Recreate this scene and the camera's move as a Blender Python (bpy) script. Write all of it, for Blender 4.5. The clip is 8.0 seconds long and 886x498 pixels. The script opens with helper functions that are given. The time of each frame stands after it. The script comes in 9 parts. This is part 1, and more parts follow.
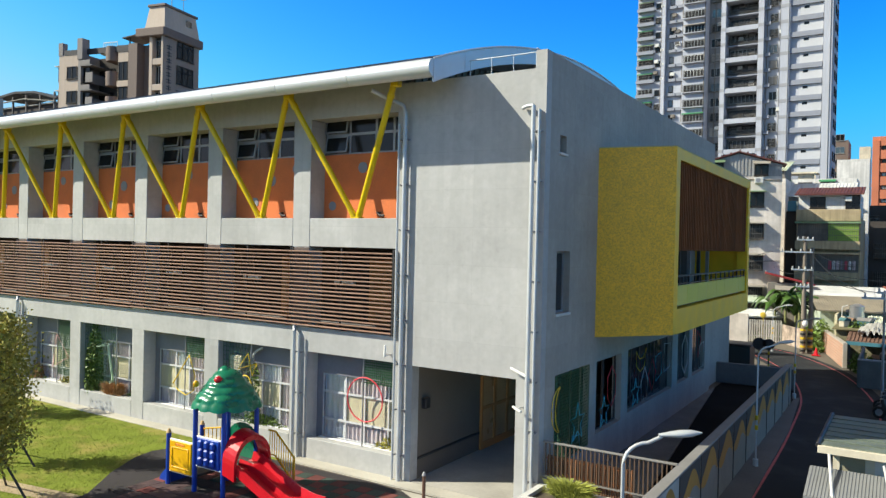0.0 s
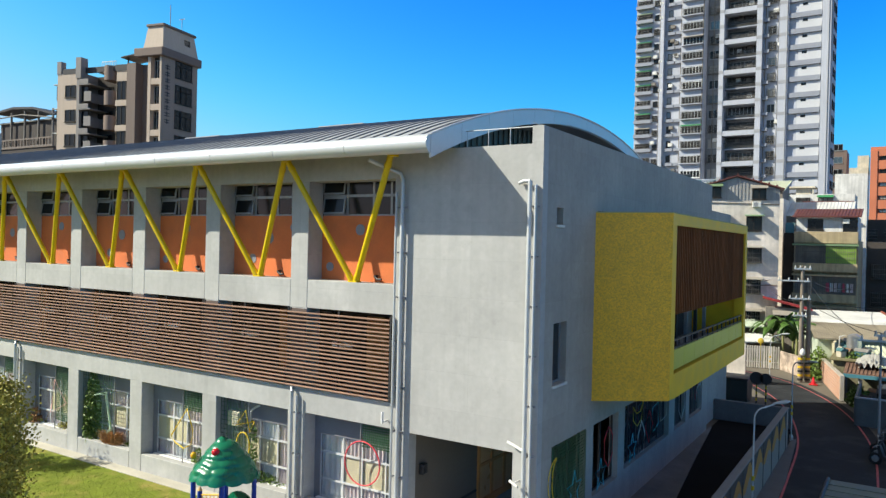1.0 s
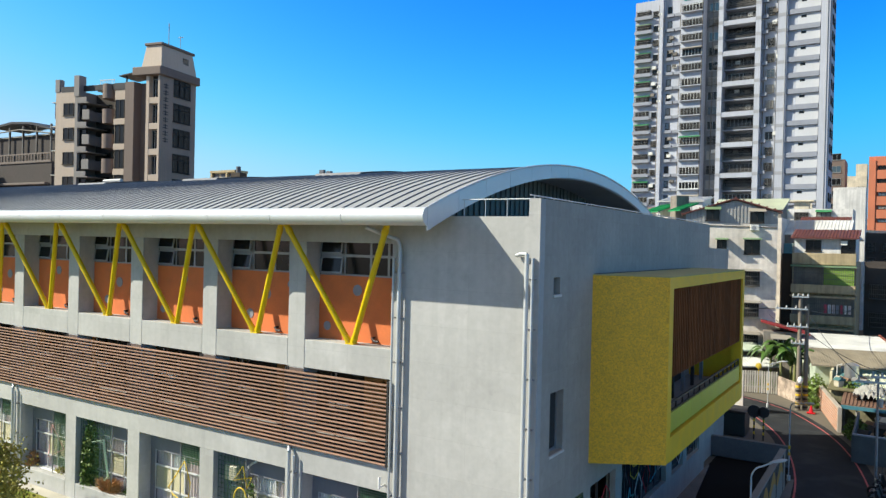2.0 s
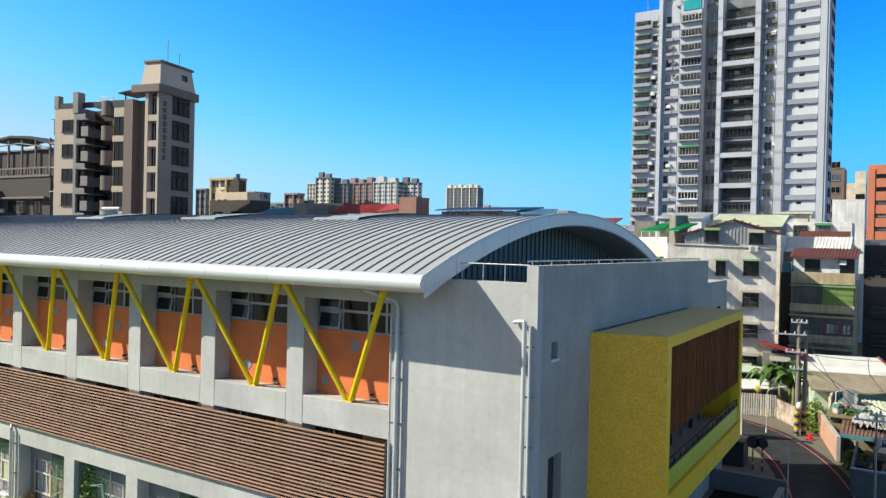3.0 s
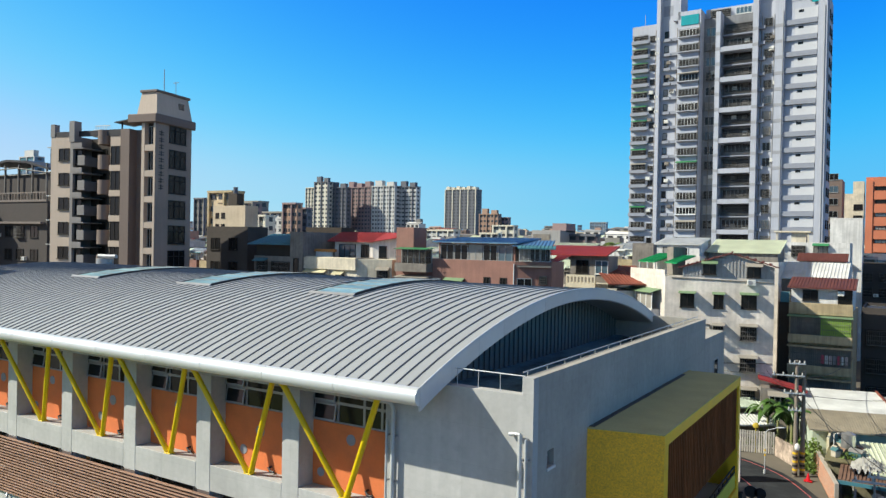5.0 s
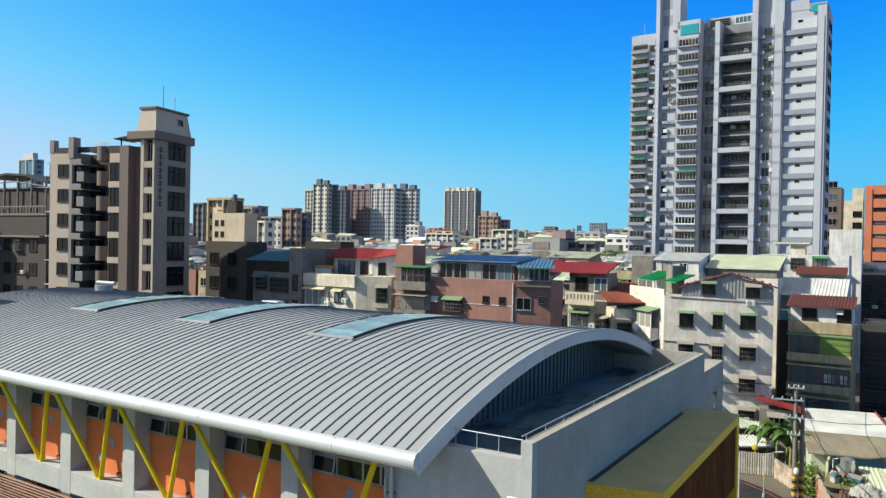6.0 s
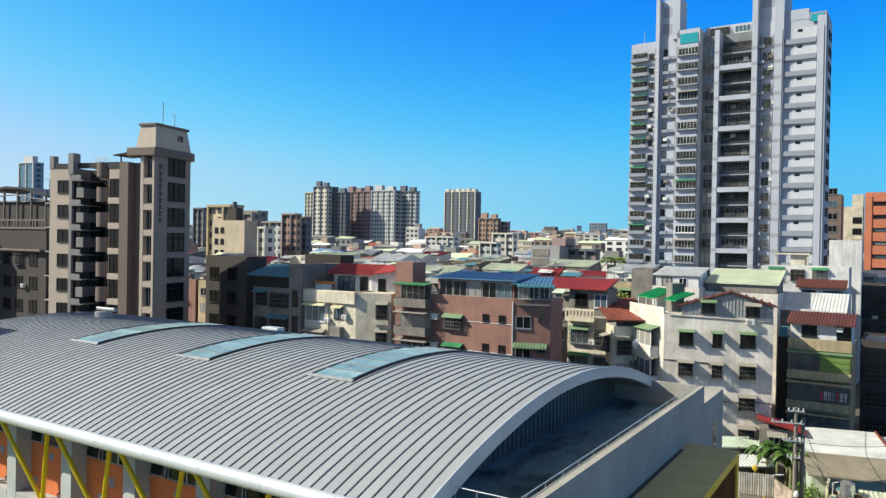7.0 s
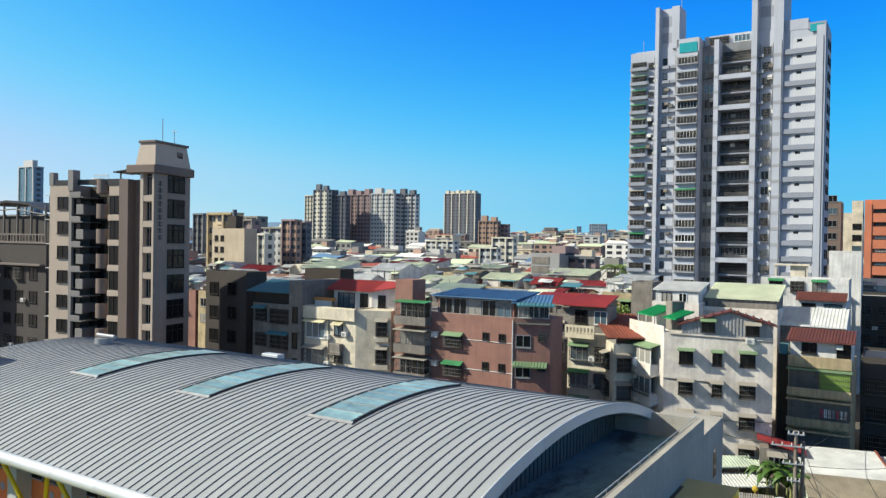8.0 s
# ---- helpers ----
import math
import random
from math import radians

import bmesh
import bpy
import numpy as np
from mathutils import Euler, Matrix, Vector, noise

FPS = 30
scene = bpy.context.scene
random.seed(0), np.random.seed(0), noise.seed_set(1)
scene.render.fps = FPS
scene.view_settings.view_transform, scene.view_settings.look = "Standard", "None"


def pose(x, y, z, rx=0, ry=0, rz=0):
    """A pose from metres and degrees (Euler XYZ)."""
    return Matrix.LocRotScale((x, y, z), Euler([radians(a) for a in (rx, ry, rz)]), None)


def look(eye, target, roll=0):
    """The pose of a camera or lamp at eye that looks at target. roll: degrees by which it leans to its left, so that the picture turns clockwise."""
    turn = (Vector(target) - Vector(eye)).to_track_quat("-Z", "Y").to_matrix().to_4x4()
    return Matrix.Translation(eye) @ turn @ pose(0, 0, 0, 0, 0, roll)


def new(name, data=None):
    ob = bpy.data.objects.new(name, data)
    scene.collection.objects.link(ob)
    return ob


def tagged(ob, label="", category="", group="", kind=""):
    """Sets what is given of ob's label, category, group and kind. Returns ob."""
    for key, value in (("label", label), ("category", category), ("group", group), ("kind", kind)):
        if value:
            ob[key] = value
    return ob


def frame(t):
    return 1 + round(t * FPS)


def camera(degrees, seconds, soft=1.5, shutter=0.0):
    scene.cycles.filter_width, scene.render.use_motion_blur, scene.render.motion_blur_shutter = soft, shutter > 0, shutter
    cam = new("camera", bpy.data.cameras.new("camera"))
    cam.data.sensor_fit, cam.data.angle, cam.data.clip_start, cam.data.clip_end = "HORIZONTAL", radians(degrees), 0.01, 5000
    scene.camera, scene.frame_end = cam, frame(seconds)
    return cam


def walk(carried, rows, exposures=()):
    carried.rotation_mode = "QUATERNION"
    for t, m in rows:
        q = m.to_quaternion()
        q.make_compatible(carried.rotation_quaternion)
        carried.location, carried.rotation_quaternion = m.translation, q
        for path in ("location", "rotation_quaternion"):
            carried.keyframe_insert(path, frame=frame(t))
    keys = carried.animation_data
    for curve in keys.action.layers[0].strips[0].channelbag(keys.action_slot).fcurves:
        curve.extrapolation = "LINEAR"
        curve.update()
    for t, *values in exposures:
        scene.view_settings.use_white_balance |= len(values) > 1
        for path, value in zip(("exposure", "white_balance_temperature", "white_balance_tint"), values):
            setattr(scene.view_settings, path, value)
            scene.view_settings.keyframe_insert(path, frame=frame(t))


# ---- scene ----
U = 1.2  # metres to one unit of the plan
cam = camera(62.2, 8.0, soft=1.4)
PATH = [
    (0, (9.101, -20.085, 7.947), (8.037, -18.391, 7.932), 1.3),
    (0.5, (9.124, -20.115, 9.035), (8.062, -18.420, 9.021), 1.3),
    (1, (9.135, -20.125, 10.180), (8.074, -18.430, 10.166), 1.32),
    (1.5, (9.145, -20.137, 11.307), (8.085, -18.441, 11.293), 1.34),
    (2, (9.150, -20.120, 12.370), (8.091, -18.423, 12.356), 1.34),
    (3.5, (9.133, -20.070, 15.279), (8.076, -18.372, 15.264), 1.3),
    (4, (9.118, -20.027, 16.045), (8.062, -18.329, 16.030), 1.2),
    (4.5, (9.120, -19.970, 16.860), (8.064, -18.271, 16.844), 1.13),
    (6, (9.105, -19.935, 19.715), (8.051, -18.235, 19.698), 1.1),
    (6.5, (9.095, -19.920, 20.640), (8.041, -18.220, 20.622), 1.07),
    (7, (9.090, -19.945, 21.595), (8.036, -18.245, 21.577), 1.02),
    (7.5, (9.090, -19.960, 22.540), (8.036, -18.260, 22.522), 0.97),
    (8, (9.086, -19.950, 23.441), (8.032, -18.250, 23.424), 0.9),
]
walk(cam, [(t, look(eye, target, roll)) for t, eye, target, roll in PATH], [(0, 0.6, 6520, 10), (4.0, 0.6, 6520, 10), (4.5, 0.46, 6400, 10), (8, 0.44, 6400, 10)])

# ---- light ----
SUN_FROM = Vector((-2.19, -1.5, 1.96)).normalized()
world = bpy.data.worlds.new("world")
scene.world = world
world.use_nodes = True
wn, wl = world.node_tree.nodes, world.node_tree.links
wn.clear()
sky = wn.new("ShaderNodeTexSky")
sky.sky_type = "NISHITA"
sky.sun_disc = False
sky.sun_elevation = math.asin(SUN_FROM.z)
sky.sun_rotation = math.atan2(SUN_FROM.x, SUN_FROM.y)
sky.altitude, sky.air_density, sky.dust_density, sky.ozone_density = 50.0, 1.0, 0.3, 2.5
split = wn.new("ShaderNodeSeparateColor")
join = wn.new("ShaderNodeCombineColor")
wl.new(sky.outputs["Color"], split.inputs[0])
# above the view the sky is greyed, to keep shaded sides from turning blue
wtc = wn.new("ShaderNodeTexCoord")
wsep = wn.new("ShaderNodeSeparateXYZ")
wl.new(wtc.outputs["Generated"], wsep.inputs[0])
zenith_grey = wn.new("ShaderNodeMapRange")
zenith_grey.interpolation_type = "SMOOTHSTEP"
zenith_grey.inputs["From Min"].default_value, zenith_grey.inputs["From Max"].default_value = 0.34, 0.72
wl.new(wsep.outputs["Z"], zenith_grey.inputs["Value"])
# the air is paler towards the sun's side and over the horizon
wdot = wn.new("ShaderNodeVectorMath")
wdot.operation = "DOT_PRODUCT"
wdot.inputs[1].default_value = Vector((SUN_FROM.x, SUN_FROM.y, 0)).normalized()
wl.new(wtc.outputs["Generated"], wdot.inputs[0])
AUREOLE = {"Red": (-0.45, 0.5, 0.30, 1.25), "Green": (-0.5, 0.25, 0.78, 1.0), "Blue": (-0.5, 0.4, 0.99, 1.0)}
HORIZON = {"Red": 1.1, "Green": 1.12, "Blue": 0.9}
# a clear, deep-blue autumn sky: each band gets its own contrast, and the bright haze round the sun stays
for band, gain, power, limit, haze, rim in (("Red", 0.48, 2.95, 0.82, 0.2, 1.15), ("Green", 0.525, 1.5, 0.95, 0.08, 1.35), ("Blue", 1.12, 1.75, 0.77, 0.03, 1.35)):
    def math_node(kind, value, source):
        node = wn.new("ShaderNodeMath")
        node.operation = kind
        node.inputs[1].default_value = value
        wl.new(source, node.inputs[0])
        return node
    unit = math_node("MULTIPLY", 0.2346, split.outputs[band])
    low = math_node("SMOOTH_MIN", limit, unit.outputs[0])
    low.inputs[2].default_value = 0.35
    amp = math_node("MULTIPLY", gain, math_node("POWER", power, low.outputs[0]).outputs[0])
    high = math_node("MULTIPLY", haze, math_node("MAXIMUM", 0.0, math_node("SUBTRACT", rim, unit.outputs[0]).outputs[0]).outputs[0])
    total = math_node("ADD", 0.0, amp.outputs[0])
    wl.new(high.outputs[0], total.inputs[1])
    for source, low_in, high_in, low_out, high_out in ((wdot.outputs["Value"], *AUREOLE[band]), (wsep.outputs["Z"], 0.015, 0.15, HORIZON[band], 1.0)):
        ramp = wn.new("ShaderNodeMapRange")
        for i, value in enumerate((low_in, high_in, low_out, high_out)):
            ramp.inputs[i + 1].default_value = value
        wl.new(source, ramp.inputs["Value"])
        tinted = wn.new("ShaderNodeMath")
        tinted.operation = "MULTIPLY"
        wl.new(total.outputs[0], tinted.inputs[0])
        wl.new(ramp.outputs["Result"], tinted.inputs[1])
        total = tinted
    # mixes in the added neutral zenith that takes blue out of the skylight
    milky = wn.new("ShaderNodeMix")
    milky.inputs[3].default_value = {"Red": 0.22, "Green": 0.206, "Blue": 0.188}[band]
    wl.new(zenith_grey.outputs["Result"], milky.inputs[0])
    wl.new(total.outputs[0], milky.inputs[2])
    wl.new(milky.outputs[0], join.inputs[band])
bg = wn.new("ShaderNodeBackground")
bg.inputs["Strength"].default_value = 1.0
wout = wn.new("ShaderNodeOutputWorld")
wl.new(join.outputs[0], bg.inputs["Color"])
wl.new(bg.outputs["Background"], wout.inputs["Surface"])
sun = bpy.data.lights.new("sun", "SUN")
sun.energy, sun.angle, sun.color = 5.1, radians(0.5), (0.965, 0.935, 0.775)
new("sun", sun).matrix_world = look(SUN_FROM * 200, (0, 0, 0))


# ---- materials ----
MATS = {}


def M(name, col, rough=0.8, var=0.12, scale=0.6, fine=14.0, bump=0.15, metal=0.0, streak=0.0, island=0.0, spread=0.0, spec=0.4):
    """Two-scale varied surface: broad patches, fine grain, optional vertical streaks and piece-to-piece spread."""
    if name in MATS:
        return MATS[name]
    m = bpy.data.materials.new(name)
    m.use_nodes = True
    n, l = m.node_tree.nodes, m.node_tree.links
    p = n["Principled BSDF"]
    p.inputs["Roughness"].default_value = rough
    p.inputs["Metallic"].default_value = metal
    p.inputs["Specular IOR Level"].default_value = spec
    tc = n.new("ShaderNodeTexCoord")
    info = n.new("ShaderNodeObjectInfo")
    add = n.new("ShaderNodeVectorMath")
    add.operation = "MULTIPLY_ADD"
    add.inputs[1].default_value = (1, 1, 1)
    rnd = n.new("ShaderNodeVectorMath")
    rnd.operation = "SCALE"
    rnd.inputs[0].default_value = (37.0, 21.0, 13.0)
    l.new(info.outputs["Random"], rnd.inputs["Scale"])
    l.new(tc.outputs["Object"], add.inputs[0])
    l.new(rnd.outputs[0], add.inputs[2])
    base = n.new("ShaderNodeRGB")
    base.outputs[0].default_value = (*col, 1)
    colour = base.outputs[0]

    def noise_tex(sc, detail, vec):
        t = n.new("ShaderNodeTexNoise")
        t.inputs["Scale"].default_value = sc
        t.inputs["Detail"].default_value = detail
        l.new(vec, t.inputs["Vector"])
        return t.outputs["Fac"]

    def scaled(fac, lo, hi, a=0.3, b=0.7):
        r = n.new("ShaderNodeMapRange")
        r.inputs["From Min"].default_value, r.inputs["From Max"].default_value = a, b
        r.inputs["To Min"].default_value, r.inputs["To Max"].default_value = lo, hi
        l.new(fac, r.inputs["Value"])
        return r.outputs["Result"]

    def times(c, f):
        x = n.new("ShaderNodeVectorMath")
        x.operation = "SCALE"
        l.new(c, x.inputs[0])
        l.new(f, x.inputs["Scale"])
        return x.outputs[0]

    broad = noise_tex(scale, 5.0, add.outputs[0])
    grain = noise_tex(fine, 4.0, add.outputs[0])
    colour = times(colour, scaled(broad, 1 - var, 1 + var))
    colour = times(colour, scaled(grain, 1 - var * 0.35, 1 + var * 0.35))
    if streak:
        mp = n.new("ShaderNodeMapping")
        mp.inputs["Scale"].default_value = (2.2, 2.2, 0.13)
        l.new(add.outputs[0], mp.inputs["Vector"])
        colour = times(colour, scaled(noise_tex(1.6, 5.0, mp.outputs[0]), 1 - streak, 1.0, 0.38, 0.56))
    if spread:
        colour = times(colour, scaled(info.outputs["Random"], 1 - spread, 1 + spread, 0, 1))
    if island:
        geo = n.new("ShaderNodeNewGeometry")
        colour = times(colour, scaled(geo.outputs["Random Per Island"], 1 - island, 1 + island, 0, 1))
    l.new(colour, p.inputs["Base Color"])
    l.new(scaled(broad, rough * 0.88, min(1, rough * 1.12)), p.inputs["Roughness"])
    if bump:
        bp = n.new("ShaderNodeBump")
        bp.inputs["Strength"].default_value = bump
        bp.inputs["Distance"].default_value = 0.02
        l.new(grain, bp.inputs["Height"])
        l.new(bp.outputs["Normal"], p.inputs["Normal"])
    MATS[name] = m
    return m


def glass(name, tint, rough=0.05, spec=0.9):
    """A dark reflecting pane as seen in daylight from outside."""
    if name in MATS:
        return MATS[name]
    m = M(name, tint, rough, 0.1, 0.4, 3.0, 0.0, spec=spec)
    return m


def clear_glass(name, tint):
    if name in MATS:
        return MATS[name]
    m = bpy.data.materials.new(name)
    m.use_nodes = True
    n, l = m.node_tree.nodes, m.node_tree.links
    p = n["Principled BSDF"]
    n.remove(p)
    tr = n.new("ShaderNodeBsdfTransparent")
    tr.inputs["Color"].default_value = (*tint, 1)
    gl = n.new("ShaderNodeBsdfGlossy")
    gl.inputs["Roughness"].default_value = 0.04
    gl.inputs["Color"].default_value = (0.9, 0.95, 1, 1)
    mix = n.new("ShaderNodeMixShader")
    mix.inputs[0].default_value = 0.06
    l.new(tr.outputs[0], mix.inputs[1])
    l.new(gl.outputs[0], mix.inputs[2])
    l.new(mix.outputs[0], n["Material Output"].inputs["Surface"])
    MATS[name] = m
    return m


def mosaic(name, a, b, cells=24.0):
    """Small glazed mosaic tiles in two shades, as irregular cells."""
    if name in MATS:
        return MATS[name]
    m = M(name, a, 0.45, 0.06, 0.5, 30.0, 0.1)
    n, l = m.node_tree.nodes, m.node_tree.links
    tc = n.new("ShaderNodeTexCoord")
    v = n.new("ShaderNodeTexVoronoi")
    v.inputs["Scale"].default_value = cells
    l.new(tc.outputs["Object"], v.inputs["Vector"])
    sep = n.new("ShaderNodeSeparateColor")
    l.new(v.outputs["Color"], sep.inputs[0])
    mix = n.new("ShaderNodeMix")
    mix.data_type = "RGBA"
    mix.inputs[6].default_value, mix.inputs[7].default_value = (*a, 1), (*b, 1)
    l.new(sep.outputs[0], mix.inputs[0])
    big = n.new("ShaderNodeTexNoise")
    big.inputs["Scale"].default_value = 2.2
    big.inputs["Detail"].default_value = 6
    l.new(tc.outputs["Object"], big.inputs["Vector"])
    r = n.new("ShaderNodeMapRange")
    r.inputs["From Min"].default_value, r.inputs["From Max"].default_value = 0.3, 0.7
    r.inputs["To Min"].default_value, r.inputs["To Max"].default_value = 0.94, 1.06
    l.new(big.outputs["Fac"], r.inputs["Value"])
    s = n.new("ShaderNodeVectorMath")
    s.operation = "SCALE"
    l.new(mix.outputs[2], s.inputs[0])
    l.new(r.outputs[0], s.inputs["Scale"])
    l.new(s.outputs[0], n["Principled BSDF"].inputs["Base Color"])
    return m


def mottled(name, a, b, scale, low, high, rough=0.9, fine=9.0, bump=0.3, spec=0.2, stretch=(1, 1, 1)):
    """A surface patched in two colours, with grain inside each."""
    m = M(name, a, rough, 0.18, scale * 2.3, fine, bump, spec=spec)
    n, l = m.node_tree.nodes, m.node_tree.links
    p = n["Principled BSDF"]
    was = p.inputs["Base Color"].links[0].from_socket
    tc = n.new("ShaderNodeTexCoord")
    mp = n.new("ShaderNodeMapping")
    mp.inputs["Scale"].default_value = stretch
    l.new(tc.outputs["Object"], mp.inputs["Vector"])
    t = n.new("ShaderNodeTexNoise")
    t.inputs["Scale"].default_value, t.inputs["Detail"].default_value, t.inputs["Roughness"].default_value = scale, 7.0, 0.62
    l.new(mp.outputs[0], t.inputs["Vector"])
    r = n.new("ShaderNodeMapRange")
    r.inputs["From Min"].default_value, r.inputs["From Max"].default_value = low, high
    l.new(t.outputs["Fac"], r.inputs["Value"])
    mix = n.new("ShaderNodeMix")
    mix.data_type = "RGBA"
    l.new(r.outputs["Result"], mix.inputs[0])
    l.new(was, mix.inputs[6])
    mix.inputs[7].default_value = (*b, 1)
    l.new(mix.outputs[2], p.inputs["Base Color"])
    return m


def cast(name, col, tint, blotch):
    """Fair-faced concrete: formwork lifts of slightly different tone, hairline joints, pale bloom and grey weather stains."""
    m = M(name, col, 0.85, 0.13, 0.3, 5.0, 0.06, streak=0.05)
    n, l = m.node_tree.nodes, m.node_tree.links
    p = n["Principled BSDF"]
    c = p.inputs["Base Color"].links[0].from_socket
    tc = n.new("ShaderNodeTexCoord")
    sep = n.new("ShaderNodeSeparateXYZ")
    l.new(tc.outputs["Object"], sep.inputs[0])
    add = n.new("ShaderNodeMath")
    l.new(sep.outputs["X"], add.inputs[0])
    l.new(sep.outputs["Y"], add.inputs[1])
    uv = n.new("ShaderNodeCombineXYZ")
    l.new(add.outputs[0], uv.inputs["X"])
    l.new(sep.outputs["Z"], uv.inputs["Y"])
    br = n.new("ShaderNodeTexBrick")
    br.offset = 0.0
    br.inputs["Scale"].default_value = 1.0
    br.inputs["Brick Width"].default_value, br.inputs["Row Height"].default_value = 2.42, 1.21
    br.inputs["Mortar Size"].default_value = 0.006
    br.inputs["Color1"].default_value, br.inputs["Color2"].default_value = (1 - tint, 1 - tint, 1 - tint, 1), (1 + tint * 0.6, 1 + tint * 0.6, 1 + tint * 0.6, 1)
    br.inputs["Mortar"].default_value = (0.9, 0.9, 0.9, 1)
    l.new(uv.outputs[0], br.inputs["Vector"])
    mul = n.new("ShaderNodeVectorMath")
    mul.operation = "MULTIPLY"
    l.new(c, mul.inputs[0])
    l.new(br.outputs["Color"], mul.inputs[1])
    c = mul.outputs[0]
    for scale, lo, hi, to in ((0.55, 0.52, 0.72, 1 + blotch), (1.7, 0.56, 0.74, 1 - blotch)):
        t = n.new("ShaderNodeTexNoise")
        t.inputs["Scale"].default_value, t.inputs["Detail"].default_value, t.inputs["Roughness"].default_value = scale, 8.0, 0.68
        l.new(tc.outputs["Object"], t.inputs["Vector"])
        r = n.new("ShaderNodeMapRange")
        r.inputs["From Min"].default_value, r.inputs["From Max"].default_value = lo, hi
        r.inputs["To Min"].default_value, r.inputs["To Max"].default_value = 1.0, to
        l.new(t.outputs["Fac"], r.inputs["Value"])
        sc = n.new("ShaderNodeVectorMath")
        sc.operation = "SCALE"
        l.new(c, sc.inputs[0])
        l.new(r.outputs["Result"], sc.inputs["Scale"])
        c = sc.outputs[0]
    l.new(c, p.inputs["Base Color"])
    return m


CONCRETE = cast("concrete", (0.425, 0.42, 0.41), 0.05, 0.13)
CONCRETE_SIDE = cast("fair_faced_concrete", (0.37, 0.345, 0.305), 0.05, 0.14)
PLASTER = M("grey_plaster", (0.30, 0.30, 0.31), 0.9, 0.1, 0.7, 12.0, 0.2)
PALE = M("pale_concrete", (0.62, 0.61, 0.58), 0.85, 0.12, 0.9, 10.0, 0.25)
ORANGE = M("orange_stucco", (0.62, 0.17, 0.055), 0.85, 0.12, 1.2, 22.0, 0.5)
DISC = M("grey_disc_paint", (0.25, 0.25, 0.28), 0.8, 0.1, 2.0, 20.0, 0.2)
YELLOW_STEEL = M("yellow_steel_paint", (0.72, 0.50, 0.005), 0.35, 0.07, 1.5, 20.0, 0.05)
ROOF_METAL = M("grey_roof_sheet", (0.312, 0.325, 0.342), 0.6, 0.07, 0.3, 3.0, 0.05, spread=0.04, spec=0.25)
RIB_METAL = M("dark_roof_rib", (0.11, 0.12, 0.14), 0.5, 0.06, 0.5, 5.0, 0.0)
NOSE_METAL = M("white_aluminium_sheet", (0.58, 0.60, 0.62), 0.38, 0.05, 0.4, 4.0, 0.04, metal=0.25)
DARK_CLAD = M("dark_green_grey_cladding", (0.10, 0.125, 0.13), 0.5, 0.1, 0.8, 8.0, 0.1)
TERRACE = mottled("terrace_membrane", (0.13, 0.24, 0.29), (0.035, 0.065, 0.085), 0.45, 0.48, 0.62, 0.7, 5.0, 0.2, 0.25, (1.2, 0.5, 1))
WOOD = M("brown_timber_slat", (0.30, 0.175, 0.125), 0.6, 0.15, 0.9, 20.0, 0.3, spread=0.12)
WOOD_DARK = M("dark_red_timber", (0.24, 0.085, 0.03), 0.7, 0.2, 1.2, 20.0, 0.3, spread=0.2, spec=0.15)
FRAME_DARK = M("dark_steel", (0.03, 0.028, 0.03), 0.5, 0.1, 2.0, 20.0, 0.05)
FRAME_GREY = M("grey_aluminium", (0.30, 0.30, 0.31), 0.45, 0.08, 2.0, 20.0, 0.05, metal=0.3)
WHITE = M("white_paint", (0.78, 0.77, 0.74), 0.55, 0.06, 1.5, 12.0, 0.08)
GLASS_DARK = glass("dark_glass", (0.02, 0.025, 0.03))
GLASS_CLEAR = clear_glass("clear_glass", (0.88, 0.9, 0.92))
GLASS_AQUA = M("aqua_skylight_sheet", (0.23, 0.365, 0.385), 0.35, 0.26, 1.1, 4.0, 0.05, spec=0.45, spread=0.22, streak=0.15)
GALV = M("galvanised_pipe", (0.50, 0.52, 0.54), 0.45, 0.08, 2.0, 20.0, 0.05, metal=0.3)
# Near-black: the shade inside rooms and corridors is put into this colour.
DARKROOM = M("interior_shade", (0.055, 0.043, 0.036), 0.9, 0.2, 0.6, 5.0, 0.0)
MOSAIC = mosaic("yellow_mosaic_tile", (0.93, 0.53, 0.03), (0.64, 0.36, 0.035))
YELLOW_TILE = M("yellow_tile_trim", (0.88, 0.52, 0.02), 0.5, 0.08, 1.5, 25.0, 0.1)
LIME = M("lime_panel", (0.52, 0.52, 0.05), 0.4, 0.06, 1.0, 12.0, 0.05)
ASPHALT = mottled("asphalt", (0.029, 0.032, 0.036), (0.043, 0.046, 0.05), 0.5, 0.5, 0.64, 0.9, 30.0, 0.4, 0.12)
BLACK_FLOOR = M("black_ramp_asphalt", (0.012, 0.012, 0.013), 0.9, 0.2, 0.5, 30.0, 0.3, spec=0.05)
RED_LINE = M("red_road_paint", (0.42, 0.10, 0.10), 0.8, 0.25, 3.0, 30.0, 0.1)
CITY_GROUND = M("city_ground", (0.12, 0.105, 0.085), 0.9, 0.2, 0.05, 1.0, 0.0)
CREAM = M("cream_render", (0.62, 0.55, 0.42), 0.85, 0.1, 0.5, 9.0, 0.2, streak=0.10)


